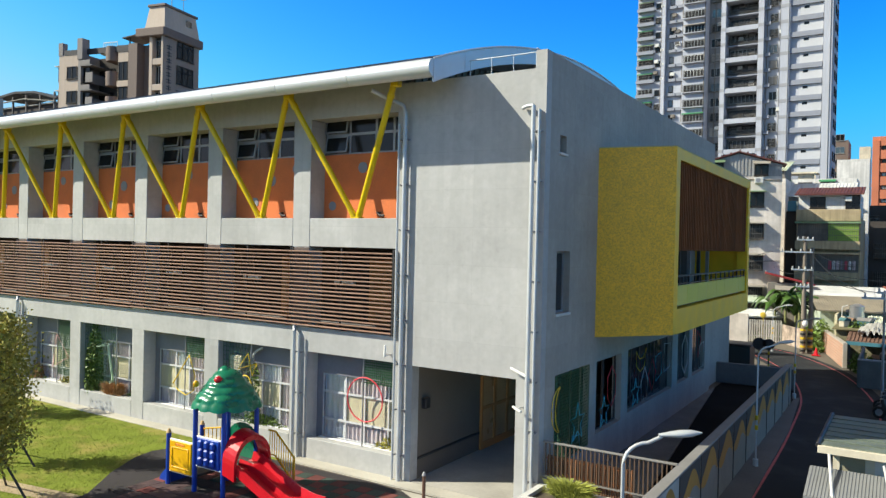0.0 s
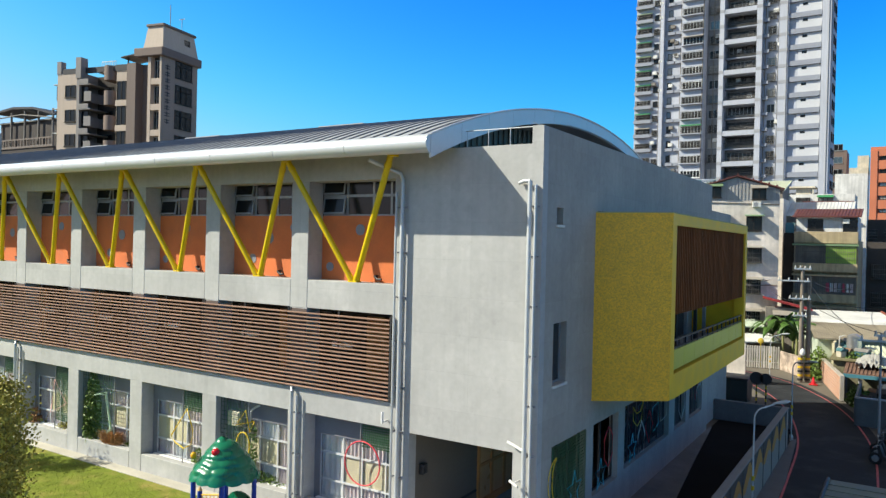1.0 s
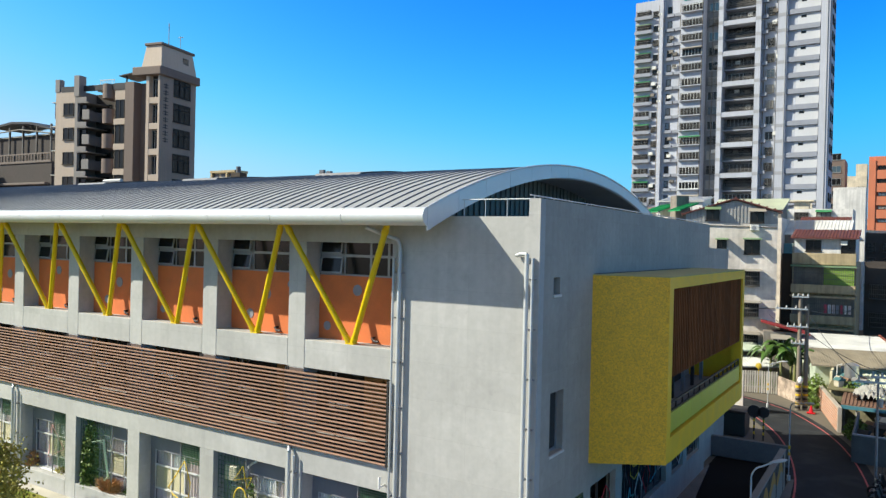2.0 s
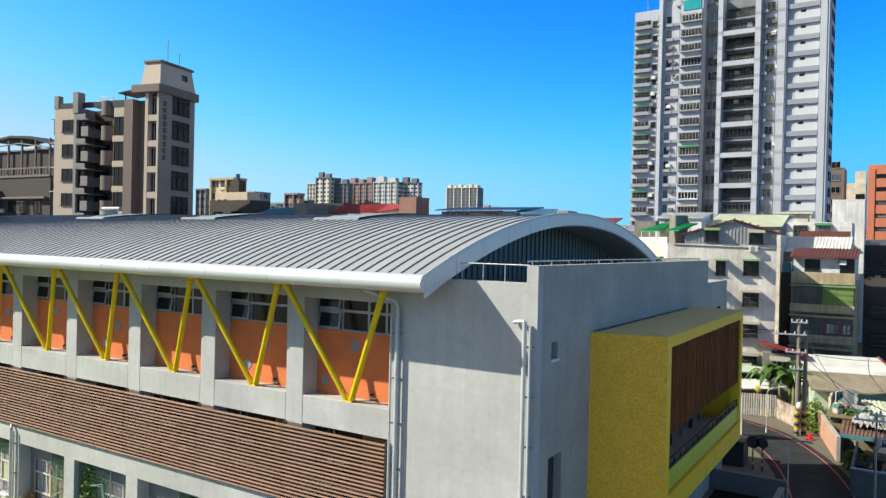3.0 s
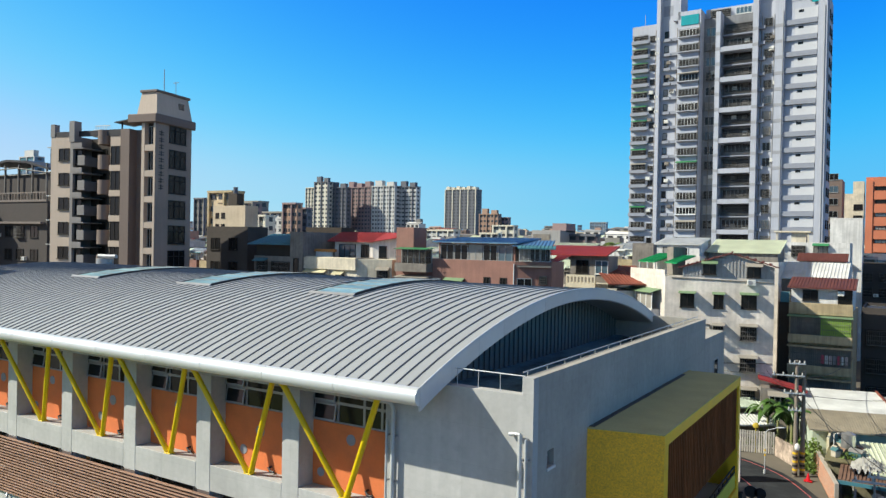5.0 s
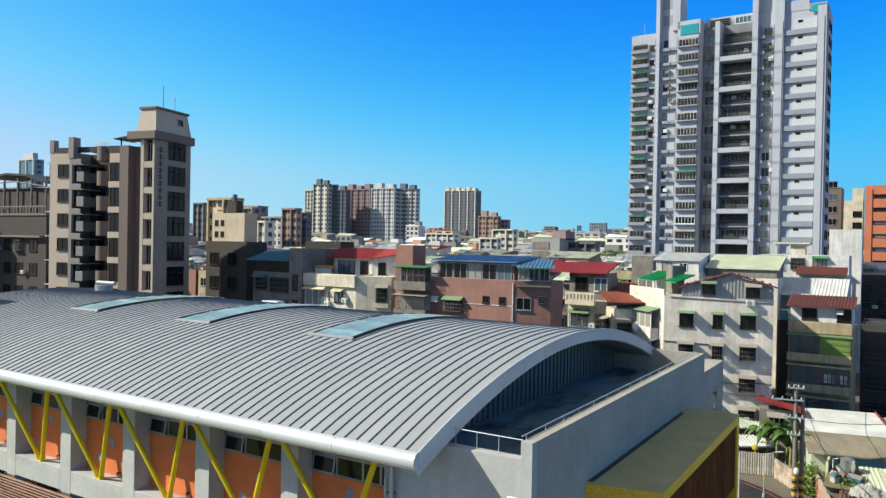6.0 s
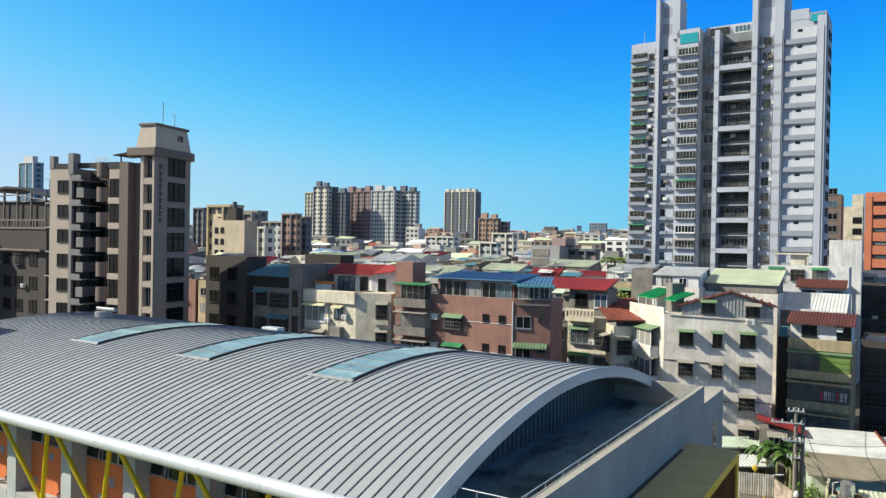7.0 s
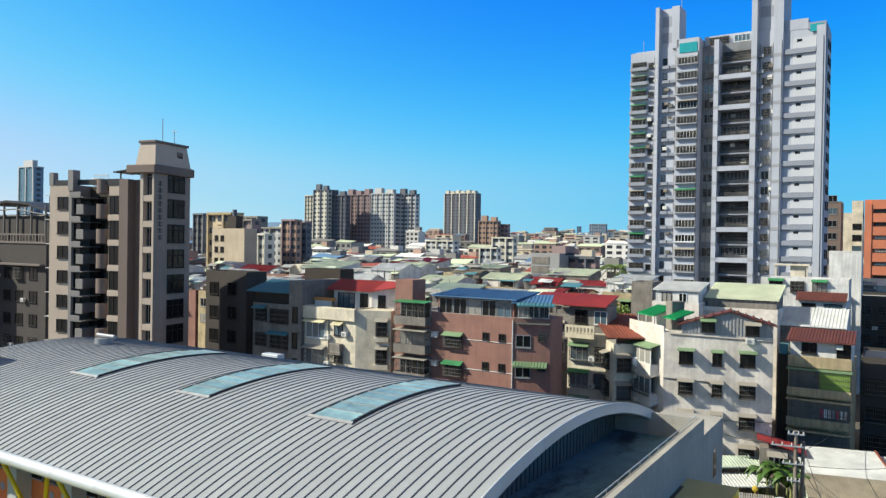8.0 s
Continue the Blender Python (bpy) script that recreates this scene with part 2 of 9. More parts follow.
# ---- mesh helpers ----
class MB:
    """Collects boxes, tubes and sheets; done() turns them into one mesh."""

    def __init__(self):
        self.v, self.f, self.m, self.s = [], [], [], []

    def face(self, pts, mat=0, smooth=False):
        k = len(self.v)
        self.v += [tuple(p) for p in pts]
        self.f.append(tuple(range(k, k + len(pts))))
        self.m.append(mat)
        self.s.append(smooth)
        return self

    def box(self, x0, y0, z0, x1, y1, z1, mat=0):
        k = len(self.v)
        self.v += [(x, y, z) for z in (z0, z1) for y in (y0, y1) for x in (x0, x1)]
        for q in ((0, 2, 3, 1), (4, 5, 7, 6), (0, 1, 5, 4), (2, 6, 7, 3), (0, 4, 6, 2), (1, 3, 7, 5)):
            self.f.append(tuple(k + i for i in q))
            self.m.append(mat)
            self.s.append(False)
        return self

    def bbox(self, x0, y0, z0, x1, y1, z1, b=0.02, mat=0):
        """A box with its upright and level edges cut by b."""
        pts, k = [], len(self.v)
        lo, hi = (x0, y0, z0), (x1, y1, z1)
        idx = {}
        for sx in (0, 1):
            for sy in (0, 1):
                for sz in (0, 1):
                    for ax in range(3):
                        p = []
                        for a, s in enumerate((sx, sy, sz)):
                            base = (lo, hi)[s][a]
                            p.append(base if a == ax else base + (b if s == 0 else -b))
                        idx[sx, sy, sz, ax] = k + len(pts)
                        pts.append(tuple(p))
        self.v += pts

        def add(q):
            self.f.append(q)
            self.m.append(mat)
            self.s.append(False)
        for ax in range(3):
            o = [a for a in range(3) if a != ax]
            for s in (0, 1):
                ring = []
                for a, c in ((0, 0), (1, 0), (1, 1), (0, 1)):
                    key = [0, 0, 0]
                    key[ax], key[o[0]], key[o[1]] = s, a, c
                    ring.append(idx[(*key, ax)])
                flip = (s == 0) != (ax == 1)
                add(tuple(reversed(ring)) if flip else tuple(ring))
            for s0 in (0, 1):
                for s1 in (0, 1):
                    q = []
                    for e in (0, 1):
                        key = [0, 0, 0]
                        key[ax], key[o[0]], key[o[1]] = e, s0, s1
                        q.append((idx[(*key, o[0])], idx[(*key, o[1])]))
                    add((q[0][0], q[0][1], q[1][1], q[1][0]))
        for sx in (0, 1):
            for sy in (0, 1):
                for sz in (0, 1):
                    add(tuple(idx[sx, sy, sz, a] for a in range(3)))
        return self

    def tube(self, pts, r, n=8, mat=0, closed=False, r1=None):
        """A round bar along pts."""
        pts = [Vector(p) for p in pts]
        k, c = len(self.v), len(pts)
        for i, p in enumerate(pts):
            if closed:
                d = pts[(i + 1) % c] - pts[i - 1]
            else:
                d = pts[min(i + 1, c - 1)] - pts[max(i - 1, 0)]
            d.normalize()
            u = d.cross(Vector((0, 0, 1)))
            if u.length < 0.05:
                u = d.cross(Vector((0, 1, 0)))
            u.normalize()
            w = u.cross(d)
            rr = r if r1 is None else r + (r1 - r) * i / max(1, c - 1)
            for j in range(n):
                a = 2 * math.pi * j / n
                self.v.append(tuple(p + u * (rr * math.cos(a)) + w * (rr * math.sin(a))))
        for i in range(c if closed else c - 1):
            for j in range(n):
                a, b = k + i * n, k + ((i + 1) % c) * n
                self.f.append((a + j, a + (j + 1) % n, b + (j + 1) % n, b + j))
                self.m.append(mat)
                self.s.append(n > 4)
        if not closed:
            for e, i in ((1, 0), (0, c - 1)):
                ring = [self.v[k + i * n + j] for j in range(n)]
                self.face(list(reversed(ring)) if e else ring, mat)
        return self

    def grid(self, fn, nu, nv, mat=0, smooth=True):
        """A sheet of nu x nv faces, fn(u, v) with both in 0..1."""
        k = len(self.v)
        for i in range(nu + 1):
            for j in range(nv + 1):
                self.v.append(tuple(fn(i / nu, j / nv)))
        for i in range(nu):
            for j in range(nv):
                a = k + i * (nv + 1) + j
                self.f.append((a, a + nv + 1, a + nv + 2, a + 1))
                self.m.append(mat)
                self.s.append(smooth)
        return self

    def extrude(self, poly, vec, mat=0, smooth=False):
        """A prism from the polygon poly moved by vec."""
        k, c = len(self.v), len(poly)
        vec = Vector(vec)
        self.v += [tuple(p) for p in poly] + [tuple(Vector(p) + vec) for p in poly]
        for i in range(c):
            j = (i + 1) % c
            self.f.append((k + i, k + j, k + c + j, k + c + i))
            self.m.append(mat)
            self.s.append(smooth)
        self.face(list(reversed(self.v[k:k + c])), mat)
        self.face(self.v[k + c:k + 2 * c], mat)
        return self

    def wall(self, axis, a0, a1, u0, u1, z0, z1, holes=(), mat=0):
        """An upright slab with through-going openings. axis 'y': u is x and a is y; axis 'x': u is y and a is x. holes: (u0, z0, u1, z1)."""
        us = [u for u in sorted({u0, u1, *[h[0] for h in holes], *[h[2] for h in holes]}) if u0 <= u <= u1]
        zs = [z for z in sorted({z0, z1, *[h[1] for h in holes], *[h[3] for h in holes]}) if z0 <= z <= z1]
        nu, nz = len(us) - 1, len(zs) - 1

        def solid(i, j):
            if not (0 <= i < nu and 0 <= j < nz):
                return False
            u, z = (us[i] + us[i + 1]) / 2, (zs[j] + zs[j + 1]) / 2
            return not any(h[0] <= u <= h[2] and h[1] <= z <= h[3] for h in holes)
        made = {}

        def corner(i, j, s):
            if (i, j, s) not in made:
                made[i, j, s] = len(self.v)
                a = (a0, a1)[s]
                self.v.append((us[i], a, zs[j]) if axis == "y" else (a, us[i], zs[j]))
            return made[i, j, s]

        def quad(*c):
            q = tuple(corner(*k) for k in c)
            self.f.append(q if axis == "y" else tuple(reversed(q)))
            self.m.append(mat)
            self.s.append(False)
        for i in range(nu):
            for j in range(nz):
                if not solid(i, j):
                    continue
                quad((i, j, 0), (i + 1, j, 0), (i + 1, j + 1, 0), (i, j + 1, 0))
                quad((i, j, 1), (i, j + 1, 1), (i + 1, j + 1, 1), (i + 1, j, 1))
                if not solid(i - 1, j):
                    quad((i, j, 0), (i, j + 1, 0), (i, j + 1, 1), (i, j, 1))
                if not solid(i + 1, j):
                    quad((i + 1, j, 0), (i + 1, j, 1), (i + 1, j + 1, 1), (i + 1, j + 1, 0))
                if not solid(i, j - 1):
                    quad((i, j, 0), (i, j, 1), (i + 1, j, 1), (i + 1, j, 0))
                if not solid(i, j + 1):
                    quad((i, j + 1, 0), (i + 1, j + 1, 0), (i + 1, j + 1, 1), (i, j + 1, 1))
        return self

    def border(self, x0, y0, x1, y1, t, z0, z1, mat=0):
        """A level ring of square section, such as a parapet."""
        k = len(self.v)
        for z in (z0, z1):
            self.v += [(x0, y0, z), (x1, y0, z), (x1, y1, z), (x0, y1, z), (x0 + t, y0 + t, z), (x1 - t, y0 + t, z), (x1 - t, y1 - t, z), (x0 + t, y1 - t, z)]
        for i in range(4):
            j = (i + 1) % 4
            for q in ((i, j, j + 8, i + 8), (j + 4, i + 4, i + 12, j + 12), (i + 8, j + 8, j + 12, i + 12), (j, i, i + 4, j + 4)):
                self.f.append(tuple(k + c for c in q))
                self.m.append(mat)
                self.s.append(False)
        return self

    def mesh(self, name, mats):
        me = bpy.data.meshes.new(name)
        me.from_pydata([(x * U, y * U, z * U) for x, y, z in self.v], [], self.f)
        for m in mats if isinstance(mats, (list, tuple)) else [mats]:
            me.materials.append(m)
        me.polygons.foreach_set("material_index", self.m)
        me.polygons.foreach_set("use_smooth", self.s)
        me.update()
        return me


def placed(at):
    """A pose given in plan units, as a pose in metres."""
    m = at.copy() if isinstance(at, Matrix) else Matrix.Translation(at)
    m.translation *= U
    return m


def part(name, mb, mats, parent=None, label="", at=None):
    """One mesh object, under a thing or a part of it. mb: an MB or a ready mesh. at: its pose under the parent."""
    ob = new(name, mb.mesh(name, mats) if isinstance(mb, MB) else mb)
    if parent is not None:
        ob.parent = parent
    if at is not None:
        ob.matrix_basis = placed(at)
    if label:
        ob["label"] = label
    return ob


def thing(name, label, category, at=None, group="", kind=""):
    ob = new(name)
    ob.empty_display_size = 0.3
    if at is not None:
        ob.matrix_basis = placed(at)
    return tagged(ob, label, category, group, kind)


def flat(name, mb, mats, label, category, kind="structure"):
    return tagged(part(name, mb, mats), label, category, kind=kind)


# ---- the school building ----
PITCH, BAY_W, X_FIRST, BAYS = 3.93, 3.23, -4.5, 8
X_END = X_FIRST - PITCH * BAYS
ROOF_R, ROOF_Y, ROOF_TOP = 29.58, 9.2, 13.15
VERGE = -2.4


def arc(y, drop=0.0):
    """Height of the vaulted roof at y."""
    return ROOF_TOP - ROOF_R + math.sqrt(ROOF_R ** 2 - (y - ROOF_Y) ** 2) - drop


def bays():
    for k in range(BAYS):
        xr = X_FIRST - PITCH * k
        yield k, xr - BAY_W, xr


school = thing("school_building", "three-storey grey concrete kindergarten with a vaulted metal roof", "building")

# front frame: columns, beams and spandrels
for k, xl, xr in bays():
    part("column", MB().bbox(xl - 0.7, 0, 0, xl, 0.62, 6.42, 0.015).bbox(xl - 0.7, 0, 6.42, xl, 0.66, 10.28, 0.015), CONCRETE, school)
    part("parapet_wall", MB().bbox(xl, 0.004, 0, xr, 0.3, 0.63, 0.015), CONCRETE, school)
    part("spandrel", MB().bbox(xl, 0.004, 6.44, xr, 0.64, 7.3, 0.012), CONCRETE, school, "pale grey concrete spandrel")
part("beam", MB().bbox(X_END, -0.003, 3.24, X_FIRST, 0.62, 3.99, 0.012), CONCRETE, school)
part("beam", MB().bbox(X_END - 0.7, 0.002, 10.28, X_FIRST, 0.64, 11.3, 0.012), CONCRETE, school)
part("floor_slab", MB().box(X_END, 0.62, 3.45, X_FIRST, 19.3, 3.95), PLASTER, school)
part("floor_slab", MB().box(X_END, 0.64, 6.5, X_FIRST, 19.3, 7.0), PLASTER, school)

# the blank corner panel with the passage opening
GX0, GX1, GZ = -3.85, -0.66, 3.23
part("front_wall", MB().wall("y", 0, 0.35, X_FIRST, -0.3, 0, 11.05, [(GX0, 0, GX1, GZ)]).box(-0.3, 0, 0, 0.0, 0.3, 11.5), CONCRETE, school,
     "blank pale concrete corner wall with a passage opening")
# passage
# This plaster is darkened: the shade of the passage is put into it.
part("passage_wall", MB().box(GX0 - 0.25, 0.35, 0, GX0, 18.0, 3.45), M("passage_shade_plaster", (0.135, 0.115, 0.095), 0.9, 0.1, 0.7, 12.0, 0.1), school)
part("passage_ceiling", MB().box(GX0, 0.35, 3.25, -0.3, 18.0, 3.45), PLASTER, school)
part("passage_end", MB().box(GX0, 17.8, 0, -0.3, 18.0, 3.25), PLASTER, school)
part("passage_floor", MB().box(GX0, 0.02, -0.03, -0.3, 17.8, 0.02), M("passage_cement", (0.38, 0.36, 0.32), 0.85, 0.15, 0.8, 10.0, 0.1), school)
part("passage_dado", MB().box(GX0, 0.36, 0.55, GX0 + 0.03, 3.88, 0.62), FRAME_DARK, school)
PINE = M("varnished_pine", (0.50, 0.22, 0.07), 0.5, 0.15, 1.0, 25.0, 0.2)
door = part("door", MB().wall("x", GX0 + 0.004, GX0 + 0.08, 3.9, 7.56, 0, 2.5, [(4.0 + 0.9 * i, 0.25 + 1.15 * j, 4.75 + 0.9 * i, 1.3 + 1.15 * j) for i in range(4) for j in range(2)]), PINE, school, "glazed pine double door")
for i in range(4):
    for j in range(2):
        # Opaque panes: the warm light behind them is put into the amber colour.
        part("pane", MB().box(GX0 + 0.02, 4.0 + 0.9 * i, 0.25 + 1.15 * j, GX0 + 0.04, 4.75 + 0.9 * i, 1.3 + 1.15 * j), M("amber_lit_pane", (0.55, 0.30, 0.14), 0.3), door)
part("wall_speaker", MB().bbox(GX0 + 0.004, 0.5, 1.95, GX0 + 0.16, 0.75, 2.25, 0.02), FRAME_DARK, school, "black wall box in the passage")
part("ceiling_lamp", MB().bbox(-1.95, 0.42, 3.12, -1.45, 0.72, 3.248, 0.02), FRAME_DARK, school)

# side wall
SIDE_HOLES = [(0.86, 4.86, 1.75, 6.49), (0.9, 9.05, 1.34, 9.5), (0.93, 0.9, 3.38, 3.26), (3.98, 1.1, 6.25, 3.24), (6.9, 1.2, 12.35, 3.27), (13.2, 1.2, 15.0, 3.27), (15.6, 1.2, 17.9, 3.27)]
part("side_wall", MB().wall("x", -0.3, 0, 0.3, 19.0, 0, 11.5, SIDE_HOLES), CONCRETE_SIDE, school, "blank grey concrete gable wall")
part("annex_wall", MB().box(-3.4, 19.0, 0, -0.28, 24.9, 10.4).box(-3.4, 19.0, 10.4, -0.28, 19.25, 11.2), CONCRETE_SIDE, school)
w = part("window", MB().wall("x", -0.07, -0.02, 22.3, 23.4, 7.6, 9.2, [(22.4, 7.7, 23.3, 9.1)]), FRAME_GREY, school, at=(-0.24, 0, 0))
part("pane", MB().box(-0.05, 22.4, 7.7, -0.035, 23.3, 9.1), GLASS_DARK, w)
part("back_wall", MB().wall("y", 19.3, 19.6, X_END - 0.7, -3.4, 0, 11.2), CONCRETE_SIDE, school)
part("end_wall", MB().box(X_END - 1.0, 0, 0, X_END - 0.7, 19.6, 11.2).box(X_END - 1.0, 0, 0, X_END, 0.3, 11.2), CONCRETE_SIDE, school)
for y0, z0, y1, z1 in SIDE_HOLES[:2]:
    w = part("window", MB().wall("x", -0.24, -0.18, y0, y1, z0, z1, [(y0 + 0.06, z0 + 0.06, y1 - 0.06, z1 - 0.06)]), FRAME_GREY, school)
    part("pane", MB().box(-0.22, y0 + 0.06, z0 + 0.06, -0.205, y1 - 0.06, z1 - 0.06), GLASS_DARK, w)
    part("sill", MB().bbox(-0.18, y0 - 0.03, z0 - 0.07, 0.05, y1 + 0.03, z0 - 0.002, 0.012), PALE, w, "pale concrete sill")
part("mullion", MB().box(-0.19, 1.1, 9.11, -0.16, 1.14, 9.44).box(-0.19, 0.97, 9.26, -0.16, 1.28, 9.29), WHITE, school)
for k, (y0, z0, y1, z1) in enumerate(SIDE_HOLES[2:]):
    n = max(2, round((y1 - y0) / 0.95))
    st = (y1 - y0) / n
    holes = [(y0 + st * i + 0.04, z0 + 0.05, y0 + st * (i + 1) - 0.04, z1 - 0.05) for i in range(n)]
    w = part("window", MB().wall("x", -0.25, -0.19, y0, y1, z0, z1, holes), FRAME_DARK, school)
    for h in holes:
        if k > 1:
            part("pane", MB().box(-0.225, h[0], h[1], -0.21, h[2], h[3]), GLASS_DARK, w)

# downpipes
def downpipe(x, z0, z1, hook=0.0, r=0.06):
    """Square-headed pipe on the front wall with brackets."""
    mb = MB().tube([(x, -0.14, z0), (x, -0.14, z1)], r, 10)
    p = part("downpipe", mb, GALV, school, "pale galvanised downpipe")
    for i in range(int((z1 - z0) / 1.25) + 1):
        z = z0 + 0.7 + 1.25 * i
        if z < z1:
            part("bracket", MB().box(x, -0.15, z, x + r + 0.02, 0.0, z + 0.035), FRAME_GREY, p)
    return p


p = downpipe(-0.28, 0.0, 10.1)
part("pipe_head", MB().tube([(-0.28, -0.14, 10.1), (-0.45, -0.14, 10.1), (-0.6, -0.08, 10.06)], 0.05, 8), GALV, p)
part("side_arm", MB().tube([(-0.28, -0.14, 3.35), (-0.75, -0.14, 3.52)], 0.04, 8), WHITE, p)
downpipe(-0.12, 0.0, 10.0, r=0.035)
p = downpipe(-4.15, 0.0, 10.2)
part("pipe_head", MB().tube([(-4.15, -0.14, 10.2), (-4.2, -0.2, 10.4), (-4.45, -0.6, 10.55), (-4.7, -1.0, 10.72)], 0.06, 10), GALV, p)
downpipe(-4.36, 0.0, 9.9, r=0.035)
for x in (-8.14, -23.85):
    p = downpipe(x, 0.0, 3.85)
    part("pipe_head", MB().tube([(x, -0.14, 3.85), (x - 0.04, -0.1, 3.97), (x - 0.04, 0.1, 4.02)], 0.06, 10), GALV, p)
    downpipe(x + 0.2, 0.0, 3.75, r=0.035)
part("flood_light", MB().bbox(-4.63, -0.3, 3.42, -4.57, -0.22, 3.75, 0.015).box(-4.61, -0.22, 3.45, -4.58, 0, 3.49), WHITE, school, "slim white wall lamp")
for y, x, z in ((-0.0, -0.45, 2.55),):
    cctv = part("camera_bracket", MB().tube([(x, 0, z), (x, -0.2, z + 0.02), (x - 0.02, -0.26, z)], 0.018, 6), PALE, school)
    part("camera_body", MB().tube([(x - 0.16, -0.24, z + 0.03), (x + 0.12, -0.36, z - 0.04)], 0.036, 10), PALE, cctv, "pale bullet security camera")

# timber louvre screen on the middle storey
SLATS, SZ0, SZ1 = 20, 4.03, 6.38
slat_mesh = MB().bbox(-PITCH / 2 + 0.004, -0.15, -0.019, PITCH / 2 - 0.004, -0.032, 0.019, 0.005).mesh("slat", [WOOD])
for k in range(BAYS):
    xc = X_FIRST - PITCH * (k + 0.5)
    screen = part("louvre_screen", MB().box(xc, -0.03, SZ0, xc + 0.05, -0.001, 6.42), FRAME_DARK, school, "brown timber louvre screen")
    for u in (xc - PITCH / 2 + 0.03, xc + PITCH / 2 - 0.06):
        part("upright", MB().box(u, -0.03, SZ0, u + 0.05, -0.001, 6.42), FRAME_DARK, screen)
    for i in range(SLATS):
        part("slat", slat_mesh, None, screen, at=Matrix.Translation((xc, 0, SZ0 + (SZ1 - SZ0) * (i + 0.3) / SLATS)) @ pose(0, 0, 0, random.uniform(-1.5, 2.5)))
# Dark sheets added over the columns, as the shade behind the slats.
for k, xl, xr in bays():
    part("screen_backing", MB().box(xl - 0.7, -0.012, SZ0, xl, -0.004, 6.41), M("behind_slat_shade", (0.12, 0.09, 0.08), 0.9, 0.15, 1.0, 10.0, 0.1), school)
part("screen_end", MB().box(X_FIRST, -0.14, SZ0 - 0.03, X_FIRST + 0.06, -0.001, 6.4), FRAME_DARK, school)
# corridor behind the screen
# Corridor walls and window frames carry the shade behind the slats in their colour.
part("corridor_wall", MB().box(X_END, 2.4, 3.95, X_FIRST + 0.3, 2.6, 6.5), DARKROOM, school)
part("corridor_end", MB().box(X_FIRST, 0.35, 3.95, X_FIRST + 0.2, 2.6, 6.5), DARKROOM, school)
for k, xl, xr in bays():
    part("corridor_lamp", MB().bbox(xl + 0.75, 0.3, 5.3, xl + 1.5, 0.42, 5.45, 0.015), WHITE, school, "white tube lamp behind the screen")
    part("corridor_door", MB().box(xl + 0.5, 2.36, 3.97, xl + 1.4, 2.4, 6.05), PINE, school)
    part("corridor_window", MB().wall("y", 2.36, 2.4, xl + 1.6, xr - 0.2, 4.9, 6.1, [(xl + 1.65, 4.95, xl + 2.3, 6.05), (xl + 2.36, 4.95, xr - 0.26, 6.05)]), M("corridor_shade_frame", (0.16, 0.12, 0.10), 0.8), school)

# vaulted roof
YA, YB = -1.45, 19.5
prof = [YA + (YB - YA) * i / 36 for i in range(37)]
part("roof_deck", MB().extrude([(X_END - 1.2, y, arc(y, 0.05)) for y in prof] + [(X_END - 1.2, y, arc(y, 0.4)) for y in reversed(prof)], (VERGE - 0.05 - X_END + 1.2, 0, 0)), PLASTER, school, "grey underside of the vaulted roof")
PANEL = 0.4
n_panels = int((VERGE - 0.05 - X_END + 1.2) / PANEL)
sheet = MB()
for i in range(28):
    ya, yb = YA + (YB - YA) * i / 28, YA + (YB - YA) * (i + 1) / 28
    za, zb = arc(ya), arc(yb)
    sheet.face([(0.036, ya, za), (PANEL, ya, za), (PANEL, yb, zb), (0.036, yb, zb)], 0, True)
    for xa, ha, xb, hb in ((0.0, 0, 0.004, 0.032), (0.004, 0.032, 0.032, 0.032), (0.032, 0.032, 0.036, 0)):
        sheet.face([(xa, ya, za + ha), (xb, ya, za + hb), (xb, yb, zb + hb), (xa, yb, zb + ha)], 1)
sheet.face([(0.0, YA, arc(YA) - 0.05), (PANEL, YA, arc(YA) - 0.05), (PANEL, YA, arc(YA)), (0, YA, arc(YA))])
roof = part("roof", MB().box(X_END - 1.2, YB, arc(YB) - 0.4, VERGE - 0.05, YB + 0.12, arc(YB) + 0.03), NOSE_METAL, school, "grey standing-seam metal roof")
sheet_mesh = sheet.mesh("roof_sheet", [ROOF_METAL, RIB_METAL])
for i in range(n_panels):
    part("roof_sheet", sheet_mesh, None, roof, at=(VERGE - 0.05 - PANEL * (i + 1), 0, 0))
# rolled eave
nose_poly = [(0, -1.44 - 0.235 * math.sin(math.pi * a / 14), 10.985 + 0.235 * math.cos(math.pi * a / 14)) for a in range(15)]
nose_poly += [(0, -1.38, 10.77), (0, -1.38, 11.2)]
eave = part("eave", MB().box(X_END - 1.2, -1.4, 10.9, VERGE - 0.02, -1.36, 11.1), NOSE_METAL, school, "rolled white metal eave")
seg = 2.62
eave_mesh = MB().extrude(nose_poly, (seg - 0.012, 0, 0), smooth=True).mesh("eave_sheet", [NOSE_METAL])
for i in range(13):
    part("eave_sheet", eave_mesh, None, eave, at=(VERGE - seg * (i + 1), 0, 0))
# curved verge fascia in sheets
fascia = part("fascia", MB().box(VERGE - 0.05, -1.3, 10.9, VERGE - 0.03, -1.0, 11.05), NOSE_METAL, school, "curved grey sheet-metal verge")
for i in range(14):
    ya, yb = -1.46 + 21.0 * i / 14 + 0.008, -1.46 + 21.0 * (i + 1) / 14
    ys = [ya + (yb - ya) * j / 4 for j in range(5)]
    part("fascia_sheet", MB().extrude([(VERGE - 0.05, y, arc(y, -0.05)) for y in ys] + [(VERGE - 0.05, y, arc(y, 0.36 + 0.18 * max(0.0, 1 - (y + 1.46) / 9))) for y in reversed(ys)], (0.05, 0, 0)), NOSE_METAL, fascia)
